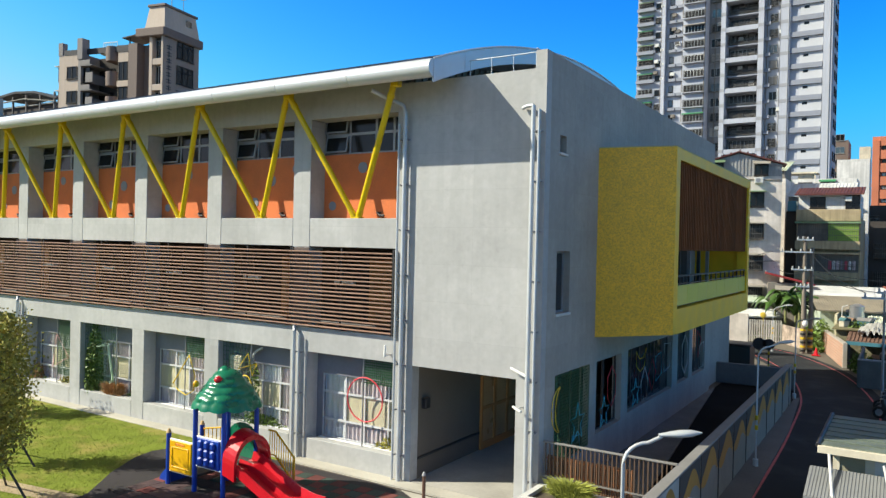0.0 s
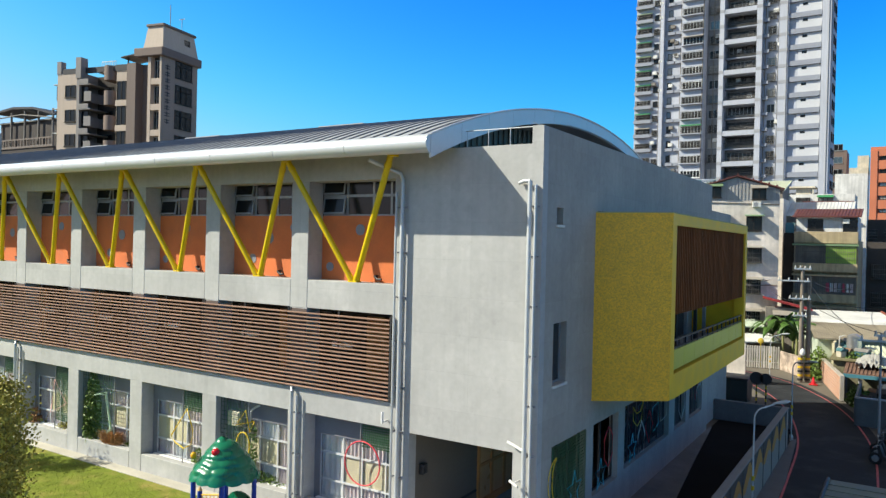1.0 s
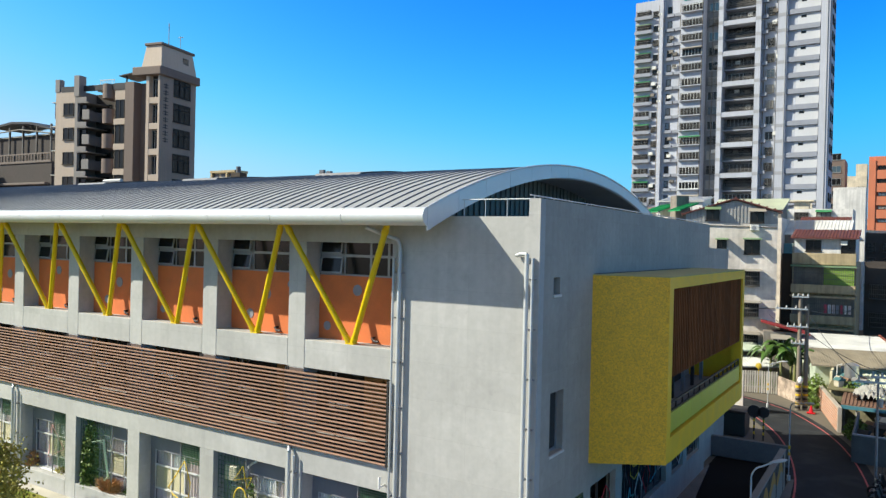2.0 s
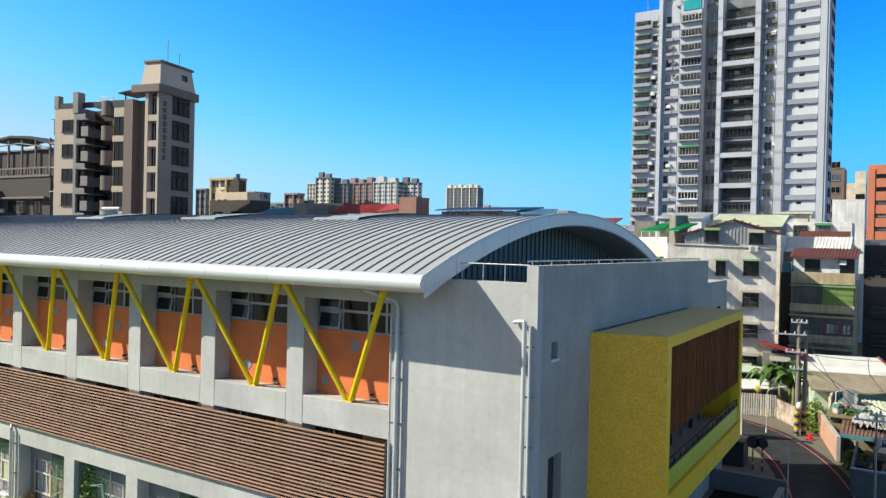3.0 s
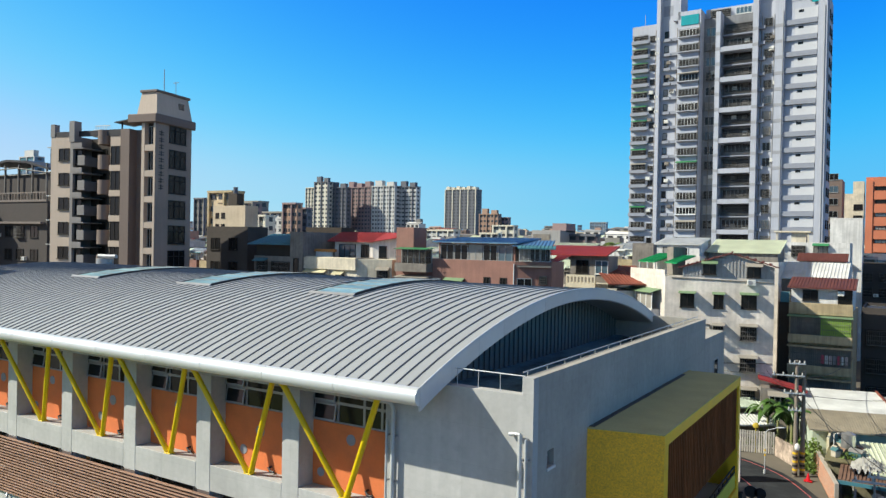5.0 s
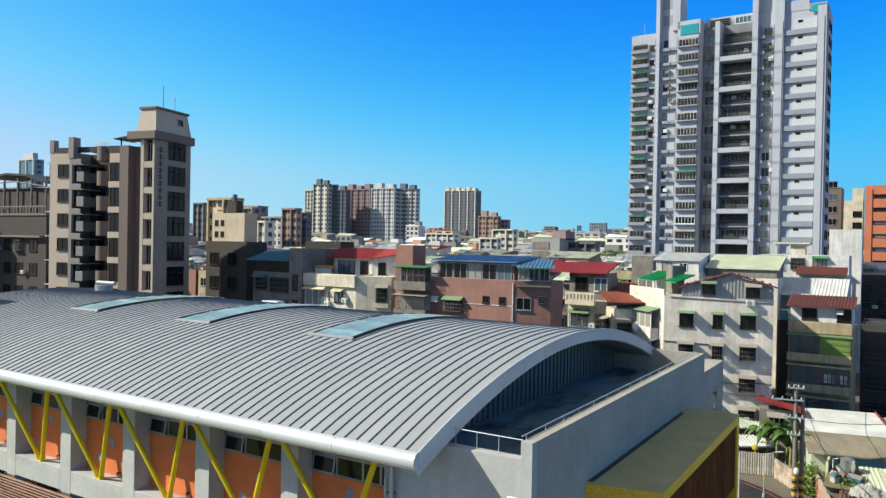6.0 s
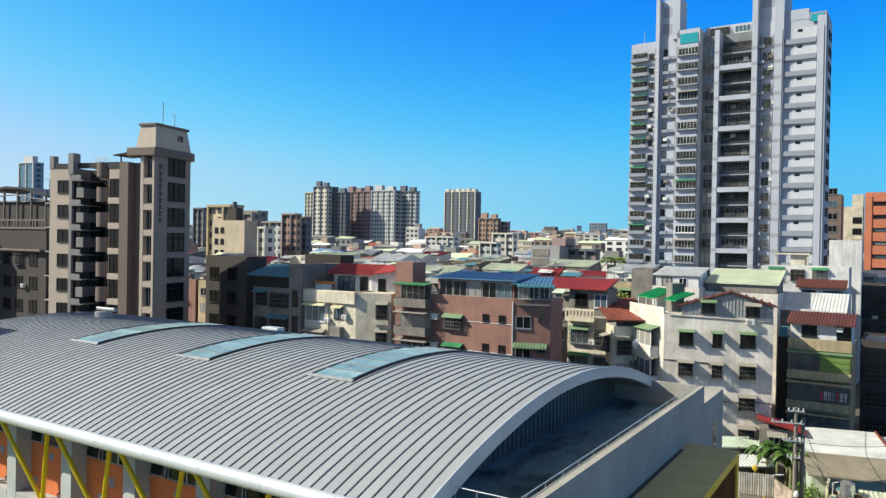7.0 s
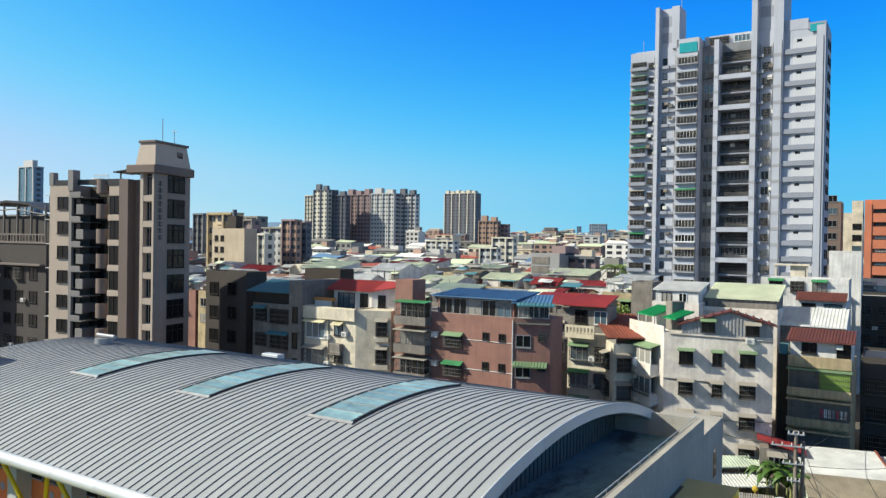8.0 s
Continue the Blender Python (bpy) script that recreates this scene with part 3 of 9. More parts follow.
part("verge_trim", MB().tube([(VERGE, -1.46 + 21.0 * i / 40, arc(-1.46 + 21.0 * i / 40, -0.055)) for i in range(41)], 0.03, 6), NOSE_METAL, fascia)
# recessed end wall of the vault in ribbed cladding
xw = -4.2
cl = MB()
for i in range(104):
    y0 = 0.3 + 0.185 * i
    x = xw if i % 2 else xw + 0.05
    cl.face([(x, y0, 10.4), (x, y0 + 0.185, 10.4), (x, y0 + 0.185, arc(y0 + 0.185, 0.38)), (x, y0, arc(y0, 0.38))])
    cl.face([(xw, y0, 10.4), (xw + 0.05, y0, 10.4), (xw + 0.05, y0, arc(y0, 0.38)), (xw, y0, arc(y0, 0.38))])
part("end_cladding", cl, DARK_CLAD, school, "dark ribbed cladding under the vault")
part("end_lining", MB().box(xw - 0.2, 0.35, 3.45, xw - 0.02, 19.3, 11.2), PLASTER, school)
# roof terrace
part("terrace_floor", MB().box(xw, 0.35, 10.2, -0.3, 19.0, 10.45), TERRACE, school, "dark stained flat terrace membrane")
part("terrace_end_wall", MB().box(xw, 18.75, 10.45, -0.3, 19.0, 11.5), CONCRETE_SIDE, school)
rail = part("terrace_railing", MB().tube([(-2.35, 0.17, 11.5), (-0.32, 0.17, 11.5)], 0.016, 8), GALV, school, "thin galvanised handrail")
for i in range(4):
    part("rail_post", MB().tube([(-2.3 + 0.64 * i, 0.17, 11.05), (-2.3 + 0.64 * i, 0.17, 11.5)], 0.011, 6), GALV, rail)
rail = part("parapet_railing", MB().tube([(-0.36, 0.15, 11.6), (-0.36, 18.9, 11.6)], 0.016, 8), GALV, school, "thin galvanised handrail")
for i in range(16):
    part("rail_post", MB().tube([(-0.36, 0.4 + 1.22 * i, 11.2), (-0.36, 0.4 + 1.22 * i, 11.6)], 0.011, 6), GALV, rail)

# skylights
for x0 in (-11.5, -19.25, -27.1):
    y0, y1, wd = 4.65, 12.6, 2.05
    ys = [y0 + (y1 - y0) * i / 12 for i in range(13)]
    sl = part("skylight", MB().extrude([(x0, y, arc(y, -0.085)) for y in ys] + [(x0, y, arc(y, 0.02)) for y in reversed(ys)], (0.09, 0, 0))
              .extrude([(x0 + wd - 0.09, y, arc(y, -0.085)) for y in ys] + [(x0 + wd - 0.09, y, arc(y, 0.02)) for y in reversed(ys)], (0.09, 0, 0)), FRAME_DARK, school, "aqua ridge skylight in a dark frame")
    part("curb", MB().extrude([(x0 - 0.06, y0 - 0.1, arc(y0 - 0.1, -0.045)), (x0 - 0.06, y0, arc(y0, -0.1)), (x0 - 0.06, y0, arc(y0, 0.05)), (x0 - 0.06, y0 - 0.1, arc(y0 - 0.1, 0.05))], (wd + 0.12, 0, 0)), FRAME_GREY, sl, "grey metal curb")
    m = 9
    for i in range(m):
        a, b = y0 + (y1 - y0) * i / m + 0.02, y0 + (y1 - y0) * (i + 1) / m
        part("pane", MB().extrude([(x0 + 0.09, a, arc(a, -0.055)), (x0 + 0.09, b, arc(b, -0.065)), (x0 + 0.09, b, arc(b, -0.04)), (x0 + 0.09, a, arc(a, -0.03))], (wd - 0.18, 0, 0)), GLASS_AQUA, sl)
        part("glazing_bar", MB().box(x0 + 0.05, b - 0.025, arc(b, -0.03), x0 + wd - 0.05, b + 0.025, arc(b, -0.088)), FRAME_GREY, sl)
part("roof_vent", MB().tube([(-33.0, 10.2, arc(10.2)), (-33.0, 10.2, arc(10.2) + 0.35)], 0.5, 14).tube([(-33.6, 10.2, arc(10.2) + 0.5), (-31.9, 10.2, arc(10.2) + 0.5)], 0.12, 8), FRAME_GREY, school, "round metal roof fan")
part("roof_box", MB().bbox(-24.5, 14.8, arc(14.8) - 0.1, -23.2, 15.4, arc(14.8) + 0.18, 0.03), GALV, school)
part("stair_tower", MB().bbox(-42.0, -1.0, 0, -33.8, 4.2, 13.9, 0.04), CONCRETE_SIDE, school, "plain grey stair tower")

# yellow V-struts
for k in range(BAYS):
    xb = -6.01 - PITCH * k
    part("strut_foot", MB().bbox(xb - 0.16, 0.01, 7.3, xb + 0.16, 0.26, 7.34, 0.008), YELLOW_STEEL, school)
    for s, xt in ((0.07, -4.15 - PITCH * k), (-0.07, -8.0 - PITCH * k)):
        lo, hi = Vector((xb + s, 0.12, 7.33)), Vector((xt, -0.72, 10.9))
        part("strut", MB().tube([lo, hi], 0.088, 12), YELLOW_STEEL, school, "yellow-painted tubular steel strut")
        part("strut_sleeve", MB().tube([lo.lerp(hi, 0.9), lo.lerp(hi, 0.93)], 0.105, 12), YELLOW_STEEL, school)
        part("strut_collar", MB().tube([lo.lerp(hi, 0.012), lo.lerp(hi, 0.05)], 0.1, 12), YELLOW_STEEL, school)
for k in range(BAYS + 1):
    part("strut_head", MB().bbox(-4.2 - PITCH * k, -0.84, 10.8, -3.95 - PITCH * k, -0.62, 11.1, 0.02), YELLOW_STEEL, school)

# upper storey: orange recess wall, windows and discs
GLASS_ROOM = glass("classroom_pane", (0.010, 0.011, 0.013), 0.12, 0.3)
for k, xl, xr in bays():
    part("orange_wall", MB().box(xl, 0.64, 7.0, xr, 0.84, 9.27), ORANGE, school, "rough orange stucco wall")
    x0, x1, z0, z1 = xl, xr, 9.27, 10.5
    cols = [x0, x0 + 0.95, x0 + 1.95, xr - 0.62, xr]
    holes = [(cols[i] + 0.04, z0 + 0.05 + 0.6 * j, cols[i + 1] - 0.04, z0 + 0.57 + 0.6 * j) for i in range(4) for j in range(2)]
    win = part("window", MB().wall("y", 0.68, 0.74, x0, x1, z0, z1, holes), FRAME_GREY, school, "grey aluminium window band")
    for i, h in enumerate(holes):
        if i < 2:
            sash = MB().wall("y", -0.02, 0.02, 0, h[2] - h[0], -(h[3] - h[1]), 0, [(0.05, -(h[3] - h[1]) + 0.05, h[2] - h[0] - 0.05, -0.05)])
            sash.box(0.05, -0.005, -(h[3] - h[1]) + 0.05, h[2] - h[0] - 0.05, 0.005, -0.05, 1)
            part("open_sash", sash, [FRAME_GREY, GLASS_ROOM], win, "tilted open sash", at=Matrix.Translation((h[0], 0.66, h[3])) @ pose(0, 0, 0, -9))
        else:
            part("pane", MB().box(h[0], 0.70, h[1], h[2], 0.715, h[3]), GLASS_ROOM, win)
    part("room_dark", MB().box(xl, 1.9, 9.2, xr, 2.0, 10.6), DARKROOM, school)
    for dx, z, r in ((0.34, 7.7, 0.14), (1.5, 8.85, 0.17), (2.95, 8.2, 0.2)) if k % 2 == 0 else ((1.65, 8.55, 0.19), (0.9, 7.85, 0.16), (2.7, 8.9, 0.12)):
        part("wall_disc", MB().tube([(xl + dx, 0.64, z), (xl + dx, 0.625, z)], r, 24), DISC, school)
    xs = xr - 1.05
    part("drain_spout", MB().tube([(xs, 0.64, 7.48), (xs, 0.5, 7.48), (xs + 0.12, 0.46, 7.4), (xs + 0.28, 0.46, 7.4)], 0.035, 8), FRAME_DARK, school)

# ground storey: window wall, curtains, planters
SASH = M("chalky_window_frame", (0.56, 0.56, 0.57), 0.6, 0.08, 1.5, 12.0, 0.05)
BLIND = M("beige_blind", (0.72, 0.62, 0.42), 0.8, 0.1, 2.0, 20.0, 0.1)
CURT = M("pale_pink_curtain", (0.66, 0.55, 0.55), 0.9, 0.12, 3.0, 30.0, 0.1)
NET = M("white_net_curtain", (0.76, 0.75, 0.74), 0.9, 0.1, 3.0, 30.0, 0.1)
VIOLET = M("violet_grey_wall", (0.20, 0.20, 0.225), 0.9, 0.1, 0.8, 10.0, 0.2)
AIRCON = M("yellowed_aircon", (0.62, 0.56, 0.44), 0.5)
MESH_GREEN = M("green_plastic_mesh", (0.04, 0.11, 0.05), 0.6, 0.15, 2.0, 10.0, 0.1)
SOIL = M("planter_soil", (0.10, 0.08, 0.055), 0.95, 0.3, 2.0, 30.0, 0.5)
for k, xl, xr in bays():
    yb = 0.5
    part("planter_bed", MB().box(xl, 0.3, 0, xr, yb - 0.001, 0.38), SOIL, school)
    wx0, wx1, wz0, wz1 = xl + 0.22, xr, 0.62, 2.56
    part("room_wall", MB().wall("y", yb, yb + 0.12, xl, xr, 0.38, 3.24, [(wx0, wz0, wx1, wz1)]), VIOLET, school)
    cols = [wx0, wx0 + 0.52, wx0 + 1.3, wx0 + 2.1, wx1] if k % 2 else [wx0, wx0 + 0.9, wx0 + 1.62, wx0 + 2.5, wx1]
    rows = [(wz0 + 0.03, 1.14), (1.2, 1.98), (2.04, wz1 - 0.03)]
    holes = [(cols[i] + 0.02, a, cols[i + 1] - 0.02, b) for i in range(4) for a, b in rows]
    win = part("window", MB().wall("y", yb + 0.03, yb + 0.07, wx0, wx1, wz0, wz1, holes), SASH, school, "white-framed classroom window with curtains")
    part("sill", MB().bbox(wx0 - 0.05, yb - 0.13, wz0 - 0.1, wx1 - 0.003, yb - 0.001, wz0, 0.015), WHITE, win)
    for i, h in enumerate(holes):
        part("pane", MB().box(h[0], yb + 0.045, h[1], h[2], yb + 0.052, h[3]), GLASS_CLEAR, win).visible_shadow = False
        if i % 3 == 1 and (i // 3 + k) % 4 != 0:
            part("blind", MB().grid(lambda u, v, h=h: (h[0] - 0.01 + (h[2] - h[0] + 0.02) * u, yb + 0.085 + 0.004 * math.sin(v * 60), h[1] - 0.03 + (h[3] - h[1] + 0.06) * v), 1, 24), BLIND, win, "beige roller blind")
    for i in range(4):
        a, b = cols[i], cols[i + 1]
        wave = 26 + 5 * i
        part("curtain", MB().grid(lambda u, v, a=a, b=b, w=wave: (a + (b - a) * u, yb + 0.125 + 0.024 * math.sin(u * w + 0.6 * math.sin(3 * v)), wz0 + (wz1 - wz0) * v), 40, 3), CURT if (i + k) % 3 else NET, win)
# Dark sheet close behind the curtains, for the shade of the rooms.
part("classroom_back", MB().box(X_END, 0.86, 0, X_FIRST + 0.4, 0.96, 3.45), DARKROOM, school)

part("drain_pipe", MB().tube([(-9.95, 0.3, 3.1), (-10.1, 0.3, 3.04), (-10.3, 0.3, 2.9), (-10.36, 0.3, 2.7), (-10.38, 0.3, 0.65)], 0.04, 8), GALV, school)
part("air_conditioner", MB().bbox(-11.45, 0.3, 2.25, -10.9, 0.48, 2.75, 0.03), AIRCON, school, "cream air conditioner box behind the net")
part("wall_meter", MB().bbox(-10.66, 0.36, 2.3, -10.5, 0.48, 2.62, 0.02).bbox(-10.74, 0.38, 2.0, -10.6, 0.48, 2.26, 0.02), FRAME_DARK, school, "black meter boxes")

# hanging ornaments and plant supports in the openings
PAINTS = {n: M("ornament_" + n, c, 0.5, 0.08, 3.0, 20.0, 0.05) for n, c in dict(red=(0.70, 0.06, 0.08), yellow=(0.75, 0.52, 0.04), pink=(0.68, 0.40, 0.40), mint=(0.55, 0.72, 0.55), aqua=(0.10, 0.50, 0.60), white=(0.75, 0.75, 0.75)).items()}


def ring(c, r, rz=None, n=40):
    return [(c[0] + r * math.cos(2 * math.pi * i / n), c[1], c[2] + (rz or r) * math.sin(2 * math.pi * i / n)) for i in range(n)]


def ornament(pts, paint, label):
    return tagged(part("wire_ornament", MB().tube(pts, 0.021, 8, closed=True), PAINTS[paint]), label, "ornament", group="wire ornaments")


YO = 0.16
ornament(ring((-5.6, YO, 2.03), 0.64), "red", "large red wire hoop hung in a window opening")
c = X_FIRST - PITCH * 2 - 1.05
ornament([(c + 0.1, YO, 2.55), (c + 0.42, YO, 1.85), (c + 0.34, YO, 1.35), (c - 0.05, YO, 1.15), (c - 0.5, YO, 1.3), (c - 0.72, YO, 1.5)], "yellow", "yellow wire teardrop hung in a window opening")
c = X_FIRST - PITCH * 1 - 2.1
ornament(ring((c, YO, 1.75), 0.3, 0.42), "yellow", "yellow wire oval hung in a planted opening")
ornament([(c - 0.35, YO, 2.35), (c + 0.1, YO, 2.9), (c + 0.3, YO, 2.2), (c + 0.5, YO, 2.6)], "yellow", "yellow wire crown hung in a planted opening")
c = X_FIRST - PITCH * 3 - 1.8
ornament([(c - 0.6, YO, 2.35), (c + 0.15, YO, 2.55), (c + 0.5, YO, 1.15), (c + 0.1, YO, 0.95), (c + 0.42, YO, 1.2), (c + 0.1, YO, 2.45)], "mint", "mint green bent wire frame in a planted opening")
c = X_FIRST - PITCH * 4 - 1.1
ornament([(c - 0.1, YO, 2.6), (c + 0.75, YO, 1.75), (c - 0.35, YO, 1.25)], "pink", "pink wire triangle hung in a window opening")
ornament([(c - 3.0, YO, 2.4), (c - 2.6, YO, 1.7), (c - 3.3, YO, 1.6)], "white", "white wire triangle hung in a window opening")
for k, xl, xr in bays():
    xp = xr - 1.2 if k != 1 else xr - 1.9
    part("support_pole", MB().tube([(xp, 0.2, 0.63), (xp, 0.2, 3.24)], 0.022, 8), FRAME_GREY, school)
    if k in (0, 2, 4, 5, 6):
        a, b, z0, z1 = xp, xr, 2.5 if k != 4 else 1.0, 3.22
    else:
        a, b, z0, z1 = xl, xp, 0.63, 3.22
    net, gap = MB(), 0.075 if b == xr else 0.15
    for i in range(int((b - a) / gap) + 1):
        net.box(a + gap * i, 0.21, z0, a + gap * i + 0.01, 0.222, z1)
    for i in range(int((z1 - z0) / gap) + 1):
        net.box(a, 0.222, z0 + gap * i, b, 0.236, z0 + gap * i + (0.03 if b == xr else 0.01))
    part("climbing_net", net, MESH_GREEN, school, "green plastic climbing net")

# ---- projecting yellow bay on the side wall ----
BX, BY0, BY1, BZ0, BZ1 = 2.11, 4.22, 15.9, 4.19, 9.5
bay = part("projecting_bay", MB().extrude([(0, 3.76, 3.99), (BX, BY0, BZ0), (BX, BY0, BZ1), (0, 3.76, BZ1)], (0, 0.42, 0)), MOSAIC, school, "projecting bay clad in yellow mosaic tile")
part("bay_roof", MB().extrude([(0, 3.77, BZ1 - 0.001), (BX, BY0 + 0.01, BZ1 - 0.001), (BX, BY1, BZ1 - 0.001), (0, BY1, BZ1 - 0.001)], (0, 0, 0.03)), M("olive_flat_roof", (0.40, 0.38, 0.20), 0.9, 0.1, 0.6, 10.0, 0.2, spec=0.1), bay, "olive green flat roof")
part("bay_frame", MB().box(BX - 0.4, BY0 + 0.42, 9.17, BX, BY1, BZ1 - 0.002).box(0, BY0 + 0.42, BZ0 - 0.02, BX, BY1, 4.88).box(BX - 0.4, BY1 - 0.4, 4.88, BX, BY1, 9.17).box(0, BY0 + 0.42, 9.2, BX - 0.4, BY1, BZ1 - 0.003), YELLOW_TILE, bay, "yellow tiled frame")
part("bay_end", MB().box(0, BY1 - 0.25, 4.88, BX - 0.4, BY1, 9.2), YELLOW_TILE, bay)
part("bay_reveal", MB().box(BX - 0.02, BY0 + 0.002, BZ0 + 0.02, BX + 0.006, BY0 + 0.42, BZ1), YELLOW_TILE, bay)
part("bay_floor", MB().box(0, BY0 + 0.42, 4.88, BX - 0.3, BY1 - 0.4, 4.98), PLASTER, bay)
part("roof_gutter", MB().extrude([(0.002, 3.9, BZ1 + 0.03), (0.16, 3.95, BZ1 + 0.03), (0.16, BY1 - 1.2, BZ1 + 0.03), (0.002, BY1 - 1.2, BZ1 + 0.03)], (0, 0, 0.012)), FRAME_DARK, bay, "dark drain joint along the wall")
ns = 52
vs_mesh = MB().bbox(-0.07, -0.02, 0, 0.0, 0.02, 2.6, 0.006).mesh("upright_slat", [WOOD_DARK])
for i in range(ns):
    part("upright_slat", vs_mesh, None, bay, at=Matrix.Translation((BX - 0.06, BY0 + 0.5 + (BY1 - BY0 - 0.98) * i / (ns - 1), 6.57)))
part("slat_rail", MB().box(BX - 0.2, BY0 + 0.42, 6.6, BX - 0.16, BY1 - 0.4, 6.66).box(BX - 0.2, BY0 + 0.42, 9.0, BX - 0.16, BY1 - 0.4, 9.06), FRAME_DARK, bay)
for i in range(8):
    a = BY0 + 0.45 + 1.35 * i
    part("lime_panel", MB().bbox(BX - 0.12, a, 4.97, BX - 0.05, min(a + 1.34, BY1 - 0.42), 5.55, 0.006), LIME, bay, "lime yellow balustrade panel")
rail = part("bay_rail", MB().box(BX - 0.13, BY0 + 0.42, 5.8, BX - 0.07, BY1 - 0.4, 5.85).box(BX - 0.13, BY0 + 0.42, 5.58, BX - 0.07, BY1 - 0.4, 5.61), FRAME_DARK, bay, "dark steel handrail")
for i in range(15):
    part("rail_post", MB().box(BX - 0.12, BY0 + 0.6 + 0.76 * i, 5.5, BX - 0.08, BY0 + 0.64 + 0.76 * i, 5.82), FRAME_DARK, rail)
for i in range(7):
    part("bay_post", MB().box(0.7, BY0 + 1.2 + 1.5 * i, 4.98, 0.82, BY0 + 1.32 + 1.5 * i, 9.2), FRAME_DARK if i % 2 else FRAME_GREY, bay)
for i in range(4):
    part("bay_door", MB().bbox(0.004, BY0 + 1.3 + 2.5 * i, 4.98, 0.05, BY0 + 2.5 + 2.5 * i, 7.1, 0.01), (WOOD_DARK, DARKROOM, PINE, DARKROOM)[i], bay)

# neon-coloured wire figures in the side windows
def side_orn(y, z, pts, paint, label):
    return tagged(part("wire_ornament", MB().tube([(0.05, y + a, z + b) for a, b in pts], 0.015, 6, closed=True), PAINTS[paint]), label, "ornament", group="wire ornaments")


def star(r, n=5, q=0.42):
    return [((r if i % 2 == 0 else r * q) * math.sin(math.pi * i / n), (r if i % 2 == 0 else r * q) * math.cos(math.pi * i / n)) for i in range(2 * n)]


def moon(r):
    o = [(r * math.sin(a), r * math.cos(a)) for a in [math.pi * (0.05 + 0.9 * i / 14) for i in range(15)]]
    return o + [(0.55 * r * math.sin(a) + 0.02, 0.95 * r * math.cos(a)) for a in [math.pi * (0.95 - 0.9 * i / 14) for i in range(15)]]


side_orn(1.25, 2.35, [(-a, b) for a, b in moon(0.6)], "yellow", "yellow wire crescent on a side window")
side_orn(2.45, 1.75, star(0.55), "aqua", "aqua wire star on a side window")
side_orn(2.3, 1.2, [(-0.4, -0.3), (0.4, -0.3), (0.25, 0.2), (-0.2, 0.25)], "aqua", "aqua wire frame on a side window")
side_orn(5.2, 2.35, [(0.42 * math.sin(math.pi * i / 3), 0.62 * math.cos(math.pi * i / 3)) for i in range(6)], "red", "red wire hexagon on a side window")
side_orn(4.55, 1.65, star(0.5), "aqua", "aqua wire star on a side window")
side_orn(7.6, 1.75, star(0.5), "aqua", "aqua wire star on a side window")
side_orn(8.2, 2.85, [(a * 1.1, b) for a, b in [(-0.55, 0.3), (-0.5, -0.2), (-0.1, -0.45), (0.3, -0.3), (0.5, 0.3), (0.2, 0.0), (-0.2, 0.0)]], "yellow", "yellow wire smile on a side window")
side_orn(8.6, 1.9, [(0, 0.6), (0.4, 0.1), (0.3, -0.5), (-0.3, -0.5), (-0.4, 0.1)], "white", "white wire house on a side window")
side_orn(9.5, 2.15, [(0, 0.55), (0.45, 0), (0, -0.6), (-0.45, 0)], "red", "red wire diamond on a side window")
side_orn(10.3, 2.3, [(-0.3, -0.5), (0.4, -0.3), (0.3, 0.5), (-0.4, 0.4)], "aqua", "aqua wire frame on a side window")
side_orn(11.4, 2.5, [(-0.4, -0.5), (0.4, -0.4), (0.45, 0.5), (-0.35, 0.55)], "white", "white wire frame on a side window")
side_orn(14.1, 2.3, [(0.5 * math.sin(math.pi * i / 3), 0.8 * math.cos(math.pi * i / 3)) for i in range(6)], "white", "white wire hexagon on a side window")
side_orn(16.6, 2.5, [(-0.4, 0.6), (0.3, 0.2), (-0.2, -0.6)], "red", "red wire triangle on a side window")
side_orn(17.0, 1.9, [(-0.4, -0.5), (0.4, -0.5), (0.4, 0.6), (-0.3, 0.5)], "white", "white wire frame on a side window")
part("climbing_net", MB().wall("x", 0.006, 0.02, 0.95, 3.36, 0.95, 3.24, [(1.0 + 0.09 * i, 0.98 + 0.09 * j, 1.078 + 0.09 * i, 1.058 + 0.09 * j) for i in range(26) for j in range(25)]), MESH_GREEN, school, "green plastic climbing net")
# ---- ground, yard and street ----
flat("ground", MB().face([(-2500, -2500, -0.03), (2500, -2500, -0.03), (2500, 2500, -0.03), (-2500, 2500, -0.03)]), CITY_GROUND, "grey city ground reaching the horizon", "ground")
GRASS = mottled("lawn_grass", (0.165, 0.205, 0.03), (0.30, 0.255, 0.075), 0.7, 0.5, 0.72, 0.95, 16.0, 0.9, 0.1)
DIRT = M("dry_earth_path", (0.40, 0.31, 0.19), 0.95, 0.15, 0.8, 12.0, 0.3)
APRON = M("cream_cement_apron", (0.46, 0.43, 0.365), 0.9, 0.14, 0.7, 12.0, 0.3)
flat("lawn", MB().face([(-45, -34, 0.0), (-8.2, -34, 0.0), (-8.2, -0.5, 0.0), (-45, -0.5, 0.0)]), GRASS, "mown lawn, worn beside the rubber mat", "lawn")
flat("path", MB().face([(-24, -9.2, 0.006), (-9.6, -6.3, 0.006), (-9.8, -5.75, 0.006), (-24, -8.2, 0.006)]), DIRT, "narrow worn earth path across the lawn", "path")
flat("apron", MB().box(-40, -0.5, -0.03, -0.0, 0.0, 0.02).box(-3.6, -9, -0.03, -0.0, -0.7, 0.018), APRON, "cream cement strip along the school wall", "pavement")
rg = random.Random(11)
BLADE = M("grass_blade", (0.24, 0.29, 0.045), 0.8, 0.3, 0.6, 5.0, 0.0, island=0.5, spec=0.15)
turf = MB()
